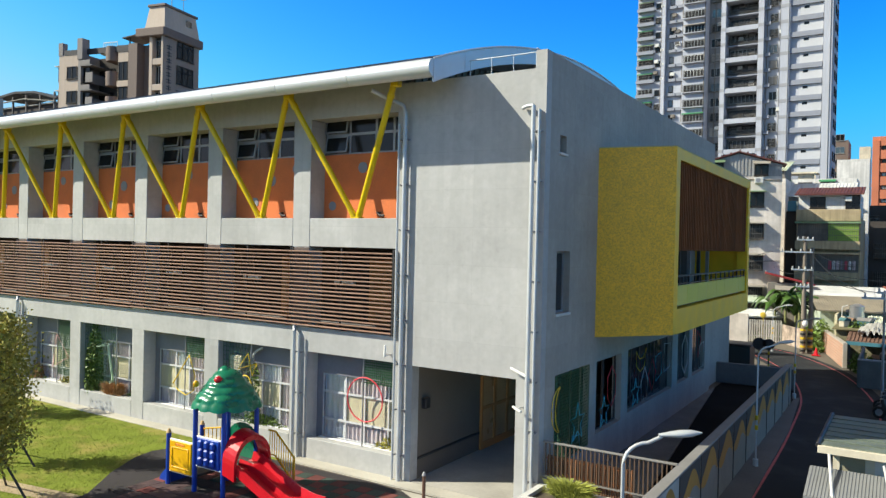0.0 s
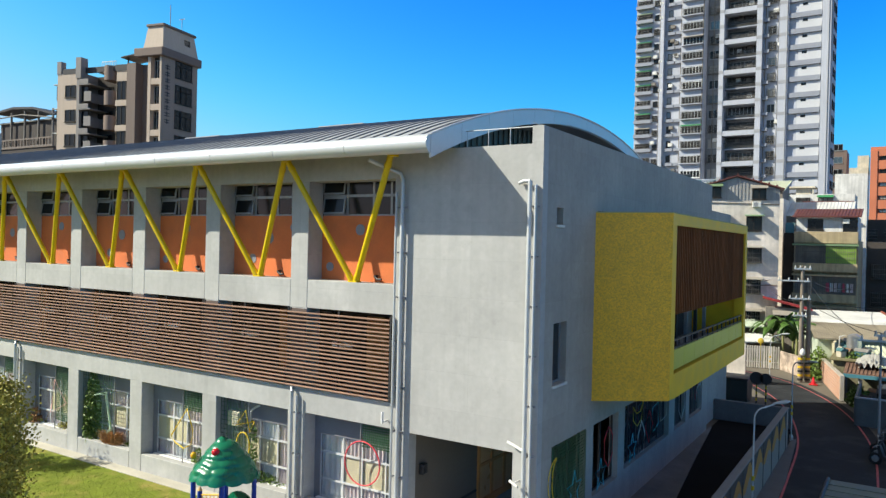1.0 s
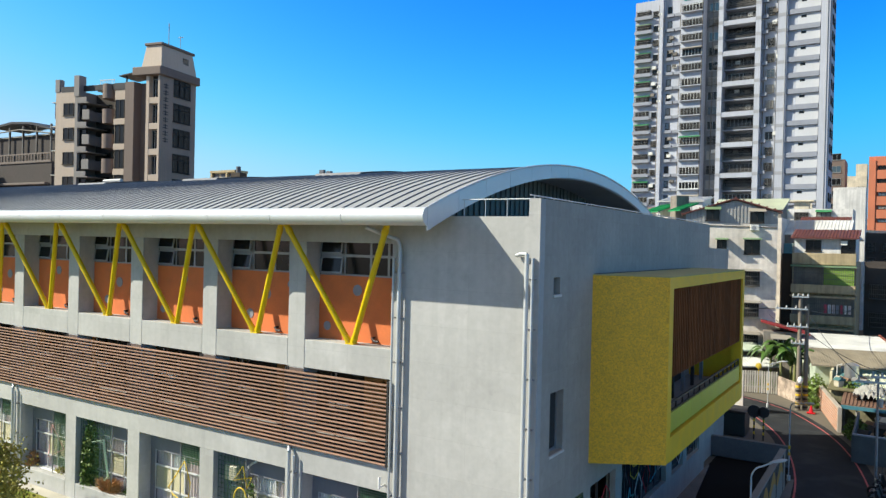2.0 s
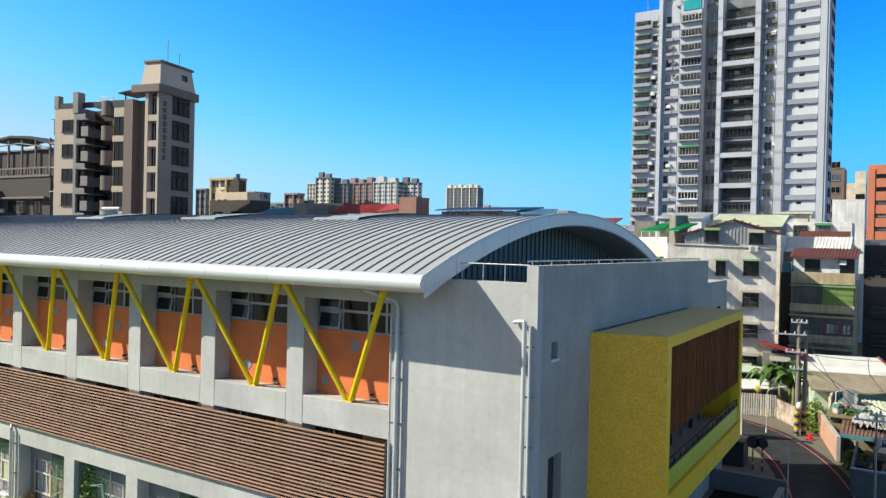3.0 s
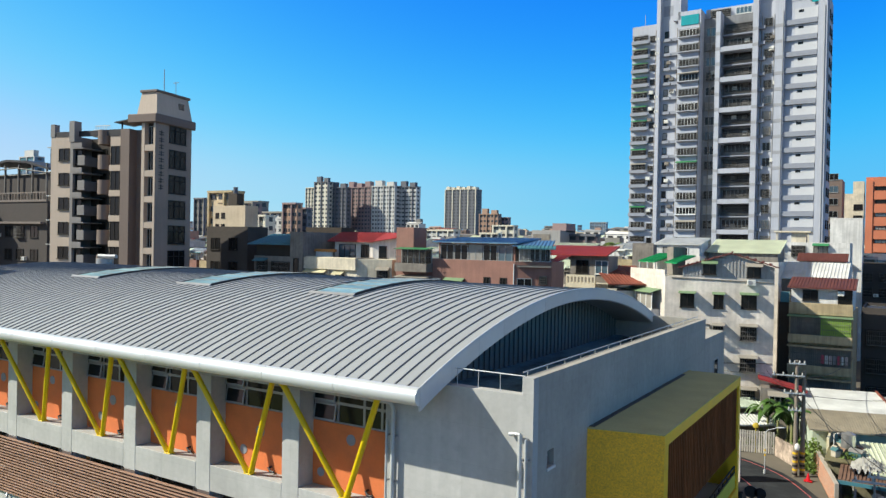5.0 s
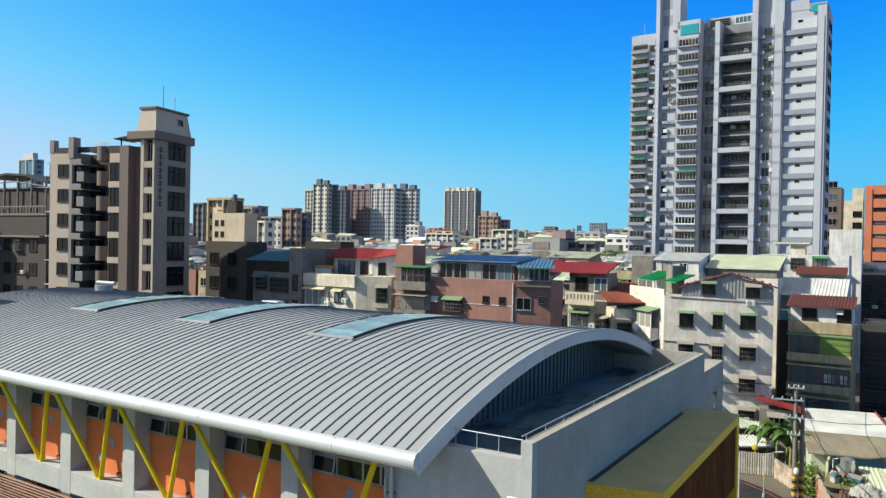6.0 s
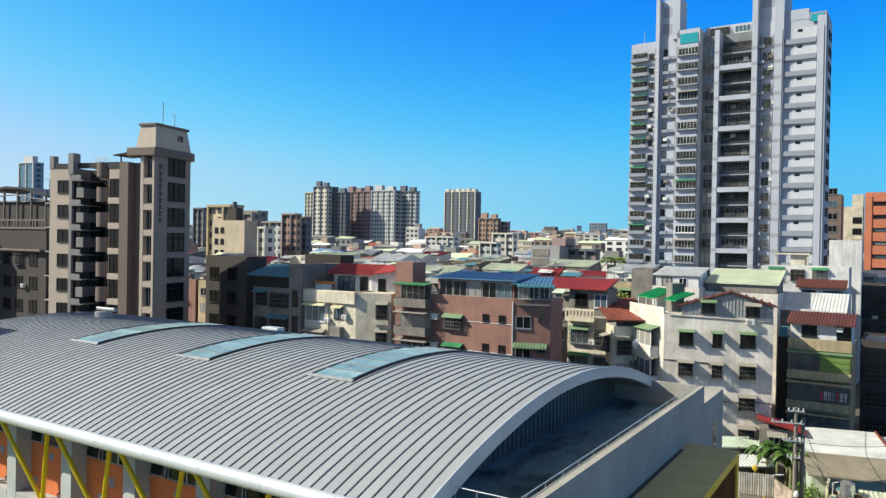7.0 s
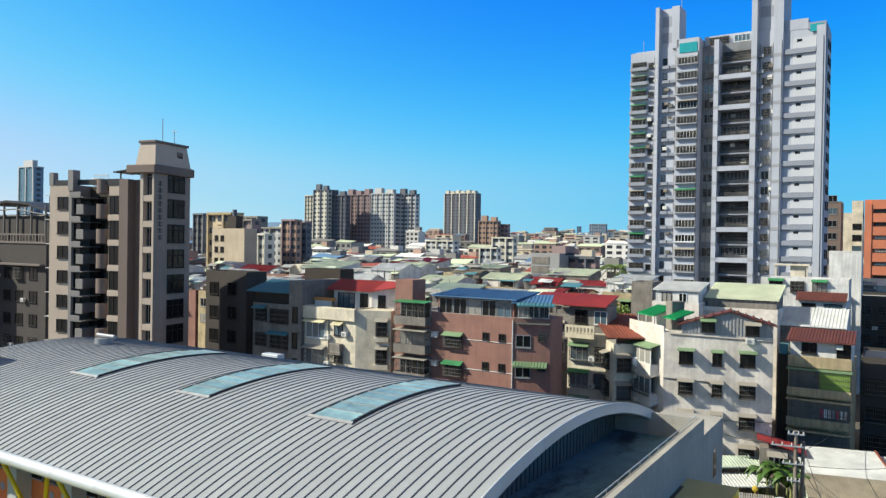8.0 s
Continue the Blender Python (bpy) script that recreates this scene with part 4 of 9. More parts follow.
for i in range(22000):
    x, y = rg.uniform(-25, -8.3), rg.uniform(-9.5, -0.8)
    a, hb, wb_ = rg.uniform(0, 6.28), rg.uniform(0.015, 0.05), rg.uniform(0.006, 0.013)
    c_, s_ = math.cos(a), math.sin(a)
    turf.face([(x - wb_ * c_, y - wb_ * s_, 0.0), (x + wb_ * c_, y + wb_ * s_, 0.0), (x + rg.uniform(-0.04, 0.04), y + rg.uniform(-0.04, 0.04), hb)])
tagged(part("grass", turf, BLADE), "short tufted blades of the mown lawn", "grass", kind="stuff")

# rubber safety mat in square tiles
mat_edge = [(-9.2, -8.6), (-9.98, -5.6), (-11.0, -4.3), (-11.75, -3.0), (-11.9, -2.3), (-11.6, -1.5), (-10.9, -0.8), (-4.6, -0.68), (-3.5, -0.8), (-2.5, -1.4), (-2.0, -8.6)]
RUBBER = M("dark_rubber", (0.035, 0.030, 0.032), 0.9, 0.2, 0.8, 40.0, 0.3)
mat_thing = tagged(part("safety_mat", MB().extrude([(x, y, -0.02) for x, y in mat_edge], (0, 0, 0.05)), RUBBER), "dark rubber safety mat around the play tower", "mat")
TILES = [M("rubber_tile_" + n, c, 0.9, 0.25, 1.5, 40.0, 0.3, spread=0.25) for n, c in (("brown", (0.075, 0.045, 0.045)), ("red", (0.14, 0.04, 0.035)), ("green", (0.035, 0.055, 0.045)), ("black", (0.04, 0.036, 0.038)))]


def inside(x, y, poly):
    hit = False
    for (ax, ay), (bx, by) in zip(poly, poly[1:] + poly[:1]):
        if (ay > y) != (by > y) and x < (bx - ax) * (y - ay) / (by - ay) + ax:
            hit = not hit
    return hit


tile_meshes = [MB().bbox(-0.2, -0.2, 0, 0.2, 0.2, 0.025, 0.006).mesh("rubber_tile", [m]) for m in TILES]
count = 0
for i in reversed(range(24)):
    for j in range(20):
        x, y = -12.2 + 0.41 * i, -1.35 - 0.41 * j
        if count < 300 and all(inside(x + a, y + b, mat_edge) for a in (-0.21, 0.21) for b in (-0.21, 0.21)):
            kind_of = (1 if (i + j) % 2 else 2) if x > -8.3 and y > -3.2 else rg.choice((0, 0, 3, 1))
            part("rubber_tile", tile_meshes[kind_of], None, mat_thing, at=(x, y, 0.0302))
            count += 1

# street side: planter, railing, court, boundary wall
tagged(part("planter", MB().wall("y", -1.15, -1.0, 0.04, 3.3, 0, 0.72).box(0.04, -1.0, 0, 0.2, 0.05, 0.72).box(0.2, -0.05, 0, 3.3, 0.05, 0.72), PALE), "pale concrete planter box", "planter")
part("planter_soil", MB().box(0.2, -1.0, 0.0, 3.3, -0.05, 0.62), SOIL).parent = bpy.data.objects["planter"]
fence = thing("railing", "dark grey steel bar railing over the planter", "railing")
STEEL_GREY = M("grey_railing_paint", (0.20, 0.19, 0.18), 0.45, 0.1, 2.0, 20.0, 0.05)
part("rail", MB().bbox(0.06, 0.15, 1.71, 3.36, 0.23, 1.76, 0.01), STEEL_GREY, fence)
part("rail", MB().box(0.06, 0.17, 0.86, 3.36, 0.21, 0.9), STEEL_GREY, fence)
bar = MB().box(-0.014, 0.176, 0.9, 0.014, 0.204, 1.71).mesh("bar", [M("brown_bar_paint", (0.10, 0.065, 0.045), 0.5)])
for i in range(31):
    part("bar", bar, None, fence, at=(0.12 + 0.107 * i, 0, 0))
screen = tagged(part("bamboo_screen", MB().box(0.1, 0.3, 0.94, 2.3, 0.33, 0.97).box(0.1, 0.3, 1.3, 2.3, 0.33, 1.33), WOOD_DARK), "low rust-brown bamboo screen behind the railing", "screen")
cane = MB().tube([(0, 0.32, 0.1), (0, 0.32, 1.38)], 0.028, 7).mesh("cane", [M("rusty_bamboo", (0.21, 0.10, 0.05), 0.7, 0.3, 1.0, 12.0, 0.2, spread=0.35)])
for i in range(36):
    part("cane", cane, None, screen, at=(0.14 + 0.061 * i, 0, 0))
# Flat strip fitted to the view as the wall's foot, greyed like its shade.
flat("court_kerb", MB().extrude([(0, 0.3, 0), (2.15, 0.3, 0), (1.36, 7.9, 0), (0.8, 12.9, 0), (0.08, 19.8, 0), (0, 19.8, 0)], (0, 0, 0.06)), M("wall_foot_grey", (0.165, 0.16, 0.155), 0.9, 0.25, 0.6, 10.0, 0.2), "flat grey strip standing in for the school wall's foot", "pavement")
flat("court", MB().box(0.0, 0.3, -0.03, 3.4, 21.8, -0.005), BLACK_FLOOR, "black asphalt ramp between school and wall", "pavement")
# End wall darkened: the shade over the ramp is put into its concrete colour.
flat("court_end_wall", MB().bbox(-0.28, 21.8, 0, 3.3, 22.05, 1.0, 0.02), M("darkened_concrete", (0.13, 0.13, 0.13), 0.9, 0.2, 0.8, 10.0, 0.2), "low grey concrete wall closing the ramp", "wall")

MURAL_Y = M("mural_ochre", (0.46, 0.22, 0.045), 0.8, 0.12, 2.0, 20.0, 0.1)
MURAL_G = M("mural_umber", (0.085, 0.062, 0.05), 0.8, 0.12, 2.0, 20.0, 0.1)
MURAL_L = M("mural_pale_grey", (0.29, 0.235, 0.185), 0.8, 0.12, 2.0, 20.0, 0.1)
MURAL_P = M("mural_white", (0.46, 0.41, 0.35), 0.8, 0.12, 2.0, 20.0, 0.1)
WX0, WX1, WTOP = 3.36, 3.56, 1.73
bwall = tagged(part("boundary_wall", MB().bbox(WX0, -7.0, 0, WX1, 18.3, WTOP - 0.05, 0.015), MURAL_L), "concrete boundary wall with an ochre hill mural", "wall")
part("coping", MB().bbox(WX0 - 0.03, -7.02, WTOP - 0.05, WX1 + 0.03, 18.32, WTOP, 0.012), M("grey_coping", (0.21, 0.20, 0.19), 0.8, 0.12, 1.5, 12.0, 0.2), bwall)
for i in range(13):
    part("pilaster", MB().box(WX1 - 0.01, -6.46 + 2.0 * i, 0, WX1 + 0.02, -6.42 + 2.0 * i, WTOP - 0.05), MURAL_G, bwall)
for i in range(12):
    y0 = -6.38 + 2.0 * i
    ys = [y0 + 1.88 * j / 16 for j in range(17)]
    low = [0.98 - 0.16 * math.sin(2 * math.pi * j / 16 + 0.5) for j in range(17)]
    crest = [low[j] + 0.02 + (0.5 if i % 3 else 0.4) * max(0.0, math.sin(math.pi * min(1.0, (1.08 - 0.04 * (i % 2)) * j / 16))) ** 0.6 for j in range(17)]
    part("mural_band", MB().extrude([(WX1, y, z) for y, z in zip(ys, low)] + [(WX1, y, WTOP - 0.06) for y in reversed(ys)], (0.004, 0, 0)), MURAL_G if i > 2 else MURAL_P, bwall)
    part("mural_hill", MB().extrude([(WX1 + 0.004, y, z - 0.03) for y, z in zip(ys, low)] + [(WX1 + 0.004, y, min(z, WTOP - 0.08)) for y, z in reversed(list(zip(ys, crest)))], (0.004, 0, 0)), MURAL_Y, bwall)
part("wall_lamp", MB().bbox(WX1, -0.3, 0.95, WX1 + 0.35, 0.3, 1.02, 0.02), WHITE, bwall)

# street
road_mid = [(5.7, -30), (5.75, 4), (5.6, 14), (5.2, 20.5), (3.9, 27), (2.0, 32), (-0.6, 36.0), (-5, 38.2), (-14, 39)]


def offset(line, d):
    out = []
    for i, p in enumerate(line):
        a, b = Vector(line[max(0, i - 1)]), Vector(line[min(len(line) - 1, i + 1)])
        t = (b - a).normalized()
        out.append((p[0] + t.y * d, p[1] - t.x * d))
    return out


def ribbon(line, d0, d1, z):
    a, b = offset(line, d0), offset(line, d1)
    mb = MB()
    for i in range(len(line) - 1):
        mb.face([(*a[i], z), (*b[i], z), (*b[i + 1], z), (*a[i + 1], z)])
    return mb


def smooth_line(line, n=6):
    out = []
    for i in range(len(line) - 1):
        p0, p1, p2, p3 = [Vector(line[min(max(k, 0), len(line) - 1)]) for k in (i - 1, i, i + 1, i + 2)]
        for j in range(n):
            t = j / n
            q = 0.5 * ((2 * p1) + (p2 - p0) * t + (2 * p0 - 5 * p1 + 4 * p2 - p3) * t * t + (3 * p1 - p0 - 3 * p2 + p3) * t ** 3)
            out.append((q.x, q.y))
    return out + [line[-1]]


road_mid = smooth_line(road_mid)
flat("road", ribbon(road_mid, -1.9, 1.9, -0.012), ASPHALT, "narrow dark asphalt lane curving away", "road")
flat("road_mark", ribbon(road_mid, -1.5, -1.42, -0.006), RED_LINE, "faded red no-parking line", "road mark")
flat("road_mark", ribbon(road_mid, 1.42, 1.5, -0.006), RED_LINE, "faded red no-parking line", "road mark")
flat("pavement", MB().extrude([(WX1, -7, -0.03), (4.2, -7, -0.03), (4.28, 4, -0.03), (4.15, 13, -0.03), (3.75, 19.8, -0.03), (WX1, 19.8, -0.03)], (0, 0, 0.07)), M("street_cement", (0.12, 0.118, 0.112), 0.9, 0.2, 0.6, 10.0, 0.2), "thin kerb strip at the wall's foot", "pavement")

# street lamps and poles
LAMP = M("pale_grey_lamp_paint", (0.45, 0.465, 0.475), 0.4, 0.08, 2.0, 15.0, 0.05)
STRIPE_Y = M("yellow_band", (0.65, 0.42, 0.02), 0.6)


def street_lamp(x, y, h, reach, turn, label):
    th = thing("street_lamp", label, "street lamp", at=Matrix.Translation((x, y, 0)) @ pose(0, 0, 0, 0, 0, turn), group="street lamps")
    bend = [(0, 0, 0), (0, 0, h - 0.35)] + [(0.35 - 0.35 * math.cos(a), 0, h - 0.35 + 0.33 * math.sin(a)) for a in [math.pi / 2 * i / 6 for i in range(1, 7)]] + [(reach - 0.45, 0, h + 0.08)]
    part("pole", MB().tube(bend, 0.027, 10), LAMP, th)
    part("base_plate", MB().tube([(0, 0, 0), (0, 0, 0.25)], 0.08, 12), LAMP, th)
    head = MB()
    sect = [(reach - 0.5, 0.035), (reach - 0.3, 0.07), (reach - 0.1, 0.1), (reach + 0.06, 0.09), (reach + 0.12, 0.02)]
    head.grid(lambda u, v: (sect[0][0] + (sect[-1][0] - sect[0][0]) * u, math.cos(2 * math.pi * v) * np.interp(u, np.linspace(0, 1, 5), [q[1] for q in sect]), h + 0.1 + 0.55 * math.sin(2 * math.pi * v) * np.interp(u, np.linspace(0, 1, 5), [q[1] for q in sect]) + 0.05 * u), 8, 10)
    part("lamp_head", head, LAMP, th, "pale metal lamp head")
    for z in (1.15, 1.45):
        part("hazard_band", MB().tube([(0, 0, z), (0, 0, z + 0.14)], 0.05, 10), STRIPE_Y, th)
    return th


street_lamp(4.2, -6.3, 3.82, 1.0, 30, "pale grey street lamp with a bent arm beside the wall")
street_lamp(3.88, 7.4, 3.7, 1.15, 45, "pale grey street lamp with a bent arm on the kerb")
street_lamp(3.55, 19.6, 3.6, 1.3, -40, "pale grey street lamp with a bent arm on the kerb")
mir = thing("traffic_mirror", "pair of dark convex mirrors on striped posts", "mirror", at=(1.2, 26.4, 0))
for dx, r in ((-0.2, 0.34), (0.28, 0.3)):
    part("mirror_disc", MB().tube([(dx, -0.05, 1.55), (dx, 0.02, 1.55)], r, 24).tube([(dx, 0.02, 1.55), (dx, 0.1, 1.55)], r * 0.7, 24), FRAME_DARK, mir)
    part("post", MB().tube([(dx, 0.05, 0), (dx, 0.05, 1.3)], 0.04, 8), FRAME_DARK, mir)
    for i in range(3):
        part("hazard_band", MB().tube([(dx, 0.05, 0.3 + 0.35 * i), (dx, 0.05, 0.45 + 0.35 * i)], 0.046, 8), STRIPE_Y, mir)
bol = thing("bollard", "short dark steel bollard with a round cap", "bollard", at=(-2.75, -0.95, 0.02))
part("post", MB().tube([(0, 0, 0), (0, 0, 0.62)], 0.045, 10), M("rust_brown_post", (0.12, 0.06, 0.04), 0.6), bol)
part("cap", MB().tube([(0, 0, 0.62), (0, 0, 0.68), (0, 0, 0.71)], 0.06, 12, r1=0.02), FRAME_GREY, bol)

# ---- play tower ----
BLUE = M("blue_plastic", (0.008, 0.05, 0.34), 0.35, 0.08, 2.0, 15.0, 0.05)
PLRED = M("red_plastic", (0.55, 0.008, 0.018), 0.3, 0.08, 2.0, 15.0, 0.05)
PLYEL = M("yellow_plastic", (0.75, 0.40, 0.005), 0.35, 0.08, 2.0, 15.0, 0.05)
PLGRN = M("green_plastic", (0.002, 0.15, 0.075), 0.28, 0.15, 2.0, 15.0, 0.05, spec=0.5)
play = thing("play_tower", "playground tower with green tree roof and red slide", "playground tower")
X0, X1, Y0, Y1 = -7.87, -6.8, -4.0, -2.9
for x, y, h in ((X1, Y0, 2.4), (X0, Y0, 2.4), (X1, Y1, 2.4), (X0, Y1, 2.4), (X0 - 1.05, Y0, 1.42), (X0 - 1.05, Y1, 1.42)):
    post = part("post", MB().tube([(x, y, 0.03), (x, y, h)], 0.065, 12), BLUE, play, "blue steel post")
    if h < 2:
        part("post_cap", MB().tube([(x, y, h), (x, y, h + 0.1)], 0.075, 10, r1=0.03), M("wood_knob", (0.5, 0.33, 0.14), 0.5), post)
part("deck", MB().bbox(X0, Y0, 0.72, X1, Y1, 0.8, 0.02), FRAME_DARK, play)
part("low_deck", MB().bbox(X0 - 1.05, Y0, 0.38, X0, Y1, 0.45, 0.02), FRAME_DARK, play)
pan = part("blue_panel", MB().bbox(X0 + 0.1, Y0 - 0.05, 0.74, X1 - 0.12, Y0 + 0.03, 1.5, 0.03), BLUE, play, "moulded blue panel")
for i in range(3):
    for j in range(3):
        part("panel_block", MB().bbox(X0 + 0.2 + 0.23 * i, Y0 - 0.13, 0.8 + 0.22 * j, X0 + 0.38 + 0.23 * i, Y0 - 0.045, 1.01 + 0.22 * j, 0.045), BLUE, pan)
pan = part("yellow_panel", MB().bbox(X0 - 0.97, Y0 - 0.05, 0.42, X0 - 0.08, Y0 + 0.02, 1.27, 0.03), PLYEL, play, "moulded yellow panel")
for xa, za, xb, zb_ in ((-0.86, 0.54, -0.19, 0.58), (-0.86, 1.06, -0.19, 1.1), (-0.86, 0.58, -0.82, 1.06), (-0.23, 0.58, -0.19, 1.06)):
    part("panel_rib", MB().bbox(X0 + xa, Y0 - 0.065, za, X0 + xb, Y0 - 0.049, zb_, 0.006), PLYEL, pan)
part("panel_mark", MB().bbox(X0 - 0.72, Y0 - 0.06, 1.15, X0 - 0.35, Y0 - 0.05, 1.2, 0.008), M("orange_label", (0.7, 0.2, 0.02), 0.5), pan)
for z in (0.74, 1.5, 0.42, 1.27):
    part("clamp_bar", MB().tube([(X0 - 1.05 if z in (0.42, 1.27) else X0, Y0, z), (X0 if z in (0.42, 1.27) else X1, Y0, z)], 0.025, 8), WHITE, play)
part("green_panel", MB().extrude([(X0, Y1, 0.8)] + [(X0 + 0.54 - 0.5 * math.cos(math.pi * i / 10), Y1, 1.35 + 0.35 * math.sin(math.pi * i / 10)) for i in range(11)] + [(X1, Y1, 0.8)], (0, 0.05, 0)), PLGRN, play, "green arched panel")
# leafy dome roof
cx, cy, zb = (X0 + X1) / 2, (Y0 + Y1) / 2, 2.32
rleaf = random.Random(5)
lumps = []
for row in range(6):
    n = (13, 12, 10, 8, 5, 1)[row]
    for i in range(n):
        lumps.append(((0.04, 0.22, 0.42, 0.62, 0.81, 1.0)[row] + rleaf.uniform(-0.02, 0.02), (i + 0.5 * (row % 2) + rleaf.uniform(-0.15, 0.15)) / n, rleaf.uniform(0.8, 1.15)))


def crown_point(u, v):
    """A moulded treetop: a flared cone of overlapping rounded leaf scales, with a scalloped rim."""
    rr, best = 0.5 * math.sqrt(max(0.0, 1 - u)) + 0.5 * max(0.0, 1 - u), 0.0
    for lu, lv, amp in lumps:
        dv = abs(v - lv)
        dv = min(dv, 1 - dv) * 6.283 * max(0.14, 1 - lu)
        d2 = (dv / 0.34) ** 2 + ((u - lu - 0.02) / 0.16) ** 2
        if d2 < 1:
            best = max(best, amp * math.sqrt(1 - d2) * (1.0 - 0.35 * (u - lu) / 0.16))
    rr = rr * 0.79 + 0.13 * best * (1 - 0.5 * u)
    return (cx + rr * math.cos(6.283185 * v), cy + rr * math.sin(6.283185 * v), zb + 0.05 + 0.86 * u + 0.07 * best * u - 0.12 * max(0, 0.16 - u) / 0.16 * best)


dome = MB().grid(crown_point, 44, 128)
dome.extrude([(cx + 0.6 * math.cos(6.283 * i / 24), cy + 0.6 * math.sin(6.283 * i / 24), zb - 0.02) for i in range(24)], (0, 0, 0.06))
droof = part("tree_roof", dome, PLGRN, play, "moulded green treetop roof")
part("ladybird", MB().grid(lambda u, v: (cx + 0.12 + 0.11 * math.sin(math.pi * u) * math.cos(2 * math.pi * v), cy - 0.4 + 0.11 * math.sin(math.pi * u) * math.sin(2 * math.pi * v), zb + 0.68 + 0.1 * math.cos(math.pi * u)), 8, 12), PLRED, droof, "red moulded knob")
part("bee", MB().grid(lambda u, v: (cx - 0.55 + 0.08 * math.sin(math.pi * u) * math.cos(2 * math.pi * v), cy - 0.55 + 0.08 * math.sin(math.pi * u) * math.sin(2 * math.pi * v), zb + 0.52 + 0.09 * math.cos(math.pi * u)), 8, 10), PLYEL, droof, "yellow moulded knob")
# slide
hood = MB()
rim = [(0.55, 0.0)] + [(0.55 * math.cos(math.pi * i / 16), 0.3 + 0.62 * math.sin(math.pi * i / 16)) for i in range(17)] + [(-0.55, 0.0)]
tube_r = [(1.0, 0.0), (1.14, 0.0), (1.14, 0.42), (1.0, 0.42), (1.0, 0.0)]
hood.grid(lambda u, v: (X1 + 0.05 + np.interp(v, np.linspace(0, 1, 5), [q[1] for q in tube_r]), cy + np.interp(v, np.linspace(0, 1, 5), [q[0] for q in tube_r]) * rim[round(u * 18)][0], 0.7 + np.interp(v, np.linspace(0, 1, 5), [q[0] for q in tube_r]) * rim[round(u * 18)][1] - 0.25 * np.interp(v, np.linspace(0, 1, 5), [q[1] for q in tube_r])), 18, 4, smooth=False)
part("slide_hood", hood, PLRED, play, "red moulded arch over the slide")
chute = MB()
path_s = [(X1, 0.8), (X1 + 0.35, 0.76), (X1 + 0.9, 0.5), (X1 + 1.6, 0.2), (X1 + 2.1, 0.1), (X1 + 2.5, 0.09)]
prof_s = [(-0.55, 0.02), (-0.55, 0.22), (-0.47, 0.25), (-0.4, 0.05), (-0.05, 0.02), (0.0, 0.16), (0.05, 0.02), (0.4, 0.05), (0.47, 0.25), (0.55, 0.22), (0.55, 0.02)]
for (xa, za), (xb, zb2) in zip(path_s, path_s[1:]):
    for (a, ha), (b, hb) in zip(prof_s, prof_s[1:]):
        chute.face([(xa, cy + a, za + ha), (xb, cy + a, zb2 + ha), (xb, cy + b, zb2 + hb), (xa, cy + b, za + hb)], 0, False)
    chute.face([(xa, cy - 0.55, za + 0.02), (xa, cy + 0.55, za + 0.02), (xb, cy + 0.55, zb2 + 0.02), (xb, cy - 0.55, zb2 + 0.02)])
chute.box(X1 + 2.2, cy - 0.4, 0.03, X1 + 2.4, cy + 0.4, 0.1)
part("slide_chute", chute, PLRED, play, "red double slide chute")
stair = part("stair_rail", MB().tube([(X1, Y1 + 0.45, 1.5), (X1 + 0.25, Y1 + 0.45, 1.5), (X1 + 0.95, Y1 + 0.45, 0.9), (X1 + 0.95, Y1 + 0.45, 0.2)], 0.025, 8).tube([(X1, Y1 + 0.45, 0.85), (X1 + 0.25, Y1 + 0.45, 0.85), (X1 + 0.95, Y1 + 0.45, 0.25)], 0.025, 8), PLYEL, play, "yellow tubular stair rail")
for i in range(11):
    x = X1 + 0.05 + 0.085 * i
    drop = max(0.0, x - X1 - 0.25) * 0.857
    part("baluster", MB().tube([(x, Y1 + 0.45, 0.85 - drop), (x, Y1 + 0.45, 1.5 - drop)], 0.013, 6), PLYEL, stair)
for i in range(4):
    part("step", MB().bbox(X1 + 0.05 + 0.22 * i, Y1 + 0.03, 0.62 - 0.15 * i, X1 + 0.27 + 0.22 * i, Y1 + 0.45, 0.66 - 0.15 * i, 0.01), FRAME_DARK, play)
part("step_leg", MB().tube([(X1 + 0.95, Y1 + 0.45, 0.03), (X1 + 0.95, Y1 + 0.45, 0.3)], 0.025, 6), PLYEL, play)
rail2 = part("low_rail", MB().tube([(X0 - 1.05, Y1, 1.3), (X0, Y1, 1.5)], 0.022, 8), PLYEL, play)
for i in range(6):
    part("baluster", MB().tube([(X0 - 0.95 + 0.16 * i, Y1, 0.45), (X0 - 0.95 + 0.16 * i, Y1, 1.33 + 0.03 * i)], 0.013, 6), PLYEL, rail2)
part("side_step", MB().extrude([(X0 - 1.08, Y0 + 0.1, 0.5), (X0 - 1.08, Y0 + 0.1, 0.03), (X0 - 1.55, Y0 + 0.1, 0.03), (X0 - 1.5, Y0 + 0.1, 0.18), (X0 - 1.25, Y0 + 0.1, 0.42)], (0, 0.7, 0)), BLUE, play, "blue moulded step")

# ---- plants ----
LEAF = M("tree_leaf", (0.31, 0.275, 0.048), 0.6, 0.3, 0.8, 5.0, 0.0, island=0.45)
LEAF_DARK = M("vine_leaf", (0.12, 0.185, 0.035), 0.6, 0.3, 0.8, 5.0, 0.0, island=0.45)
LEAF_DRY = M("dry_fern", (0.38, 0.21, 0.09), 0.9, 0.3, 0.8, 5.0, 0.0, island=0.4)
LEAF_YEL = M("straw_grass", (0.32, 0.34, 0.06), 0.8, 0.3, 0.8, 5.0, 0.0, island=0.4)
BARK = M("grey_bark", (0.12, 0.10, 0.08), 0.9, 0.3, 3.0, 20.0, 0.5)


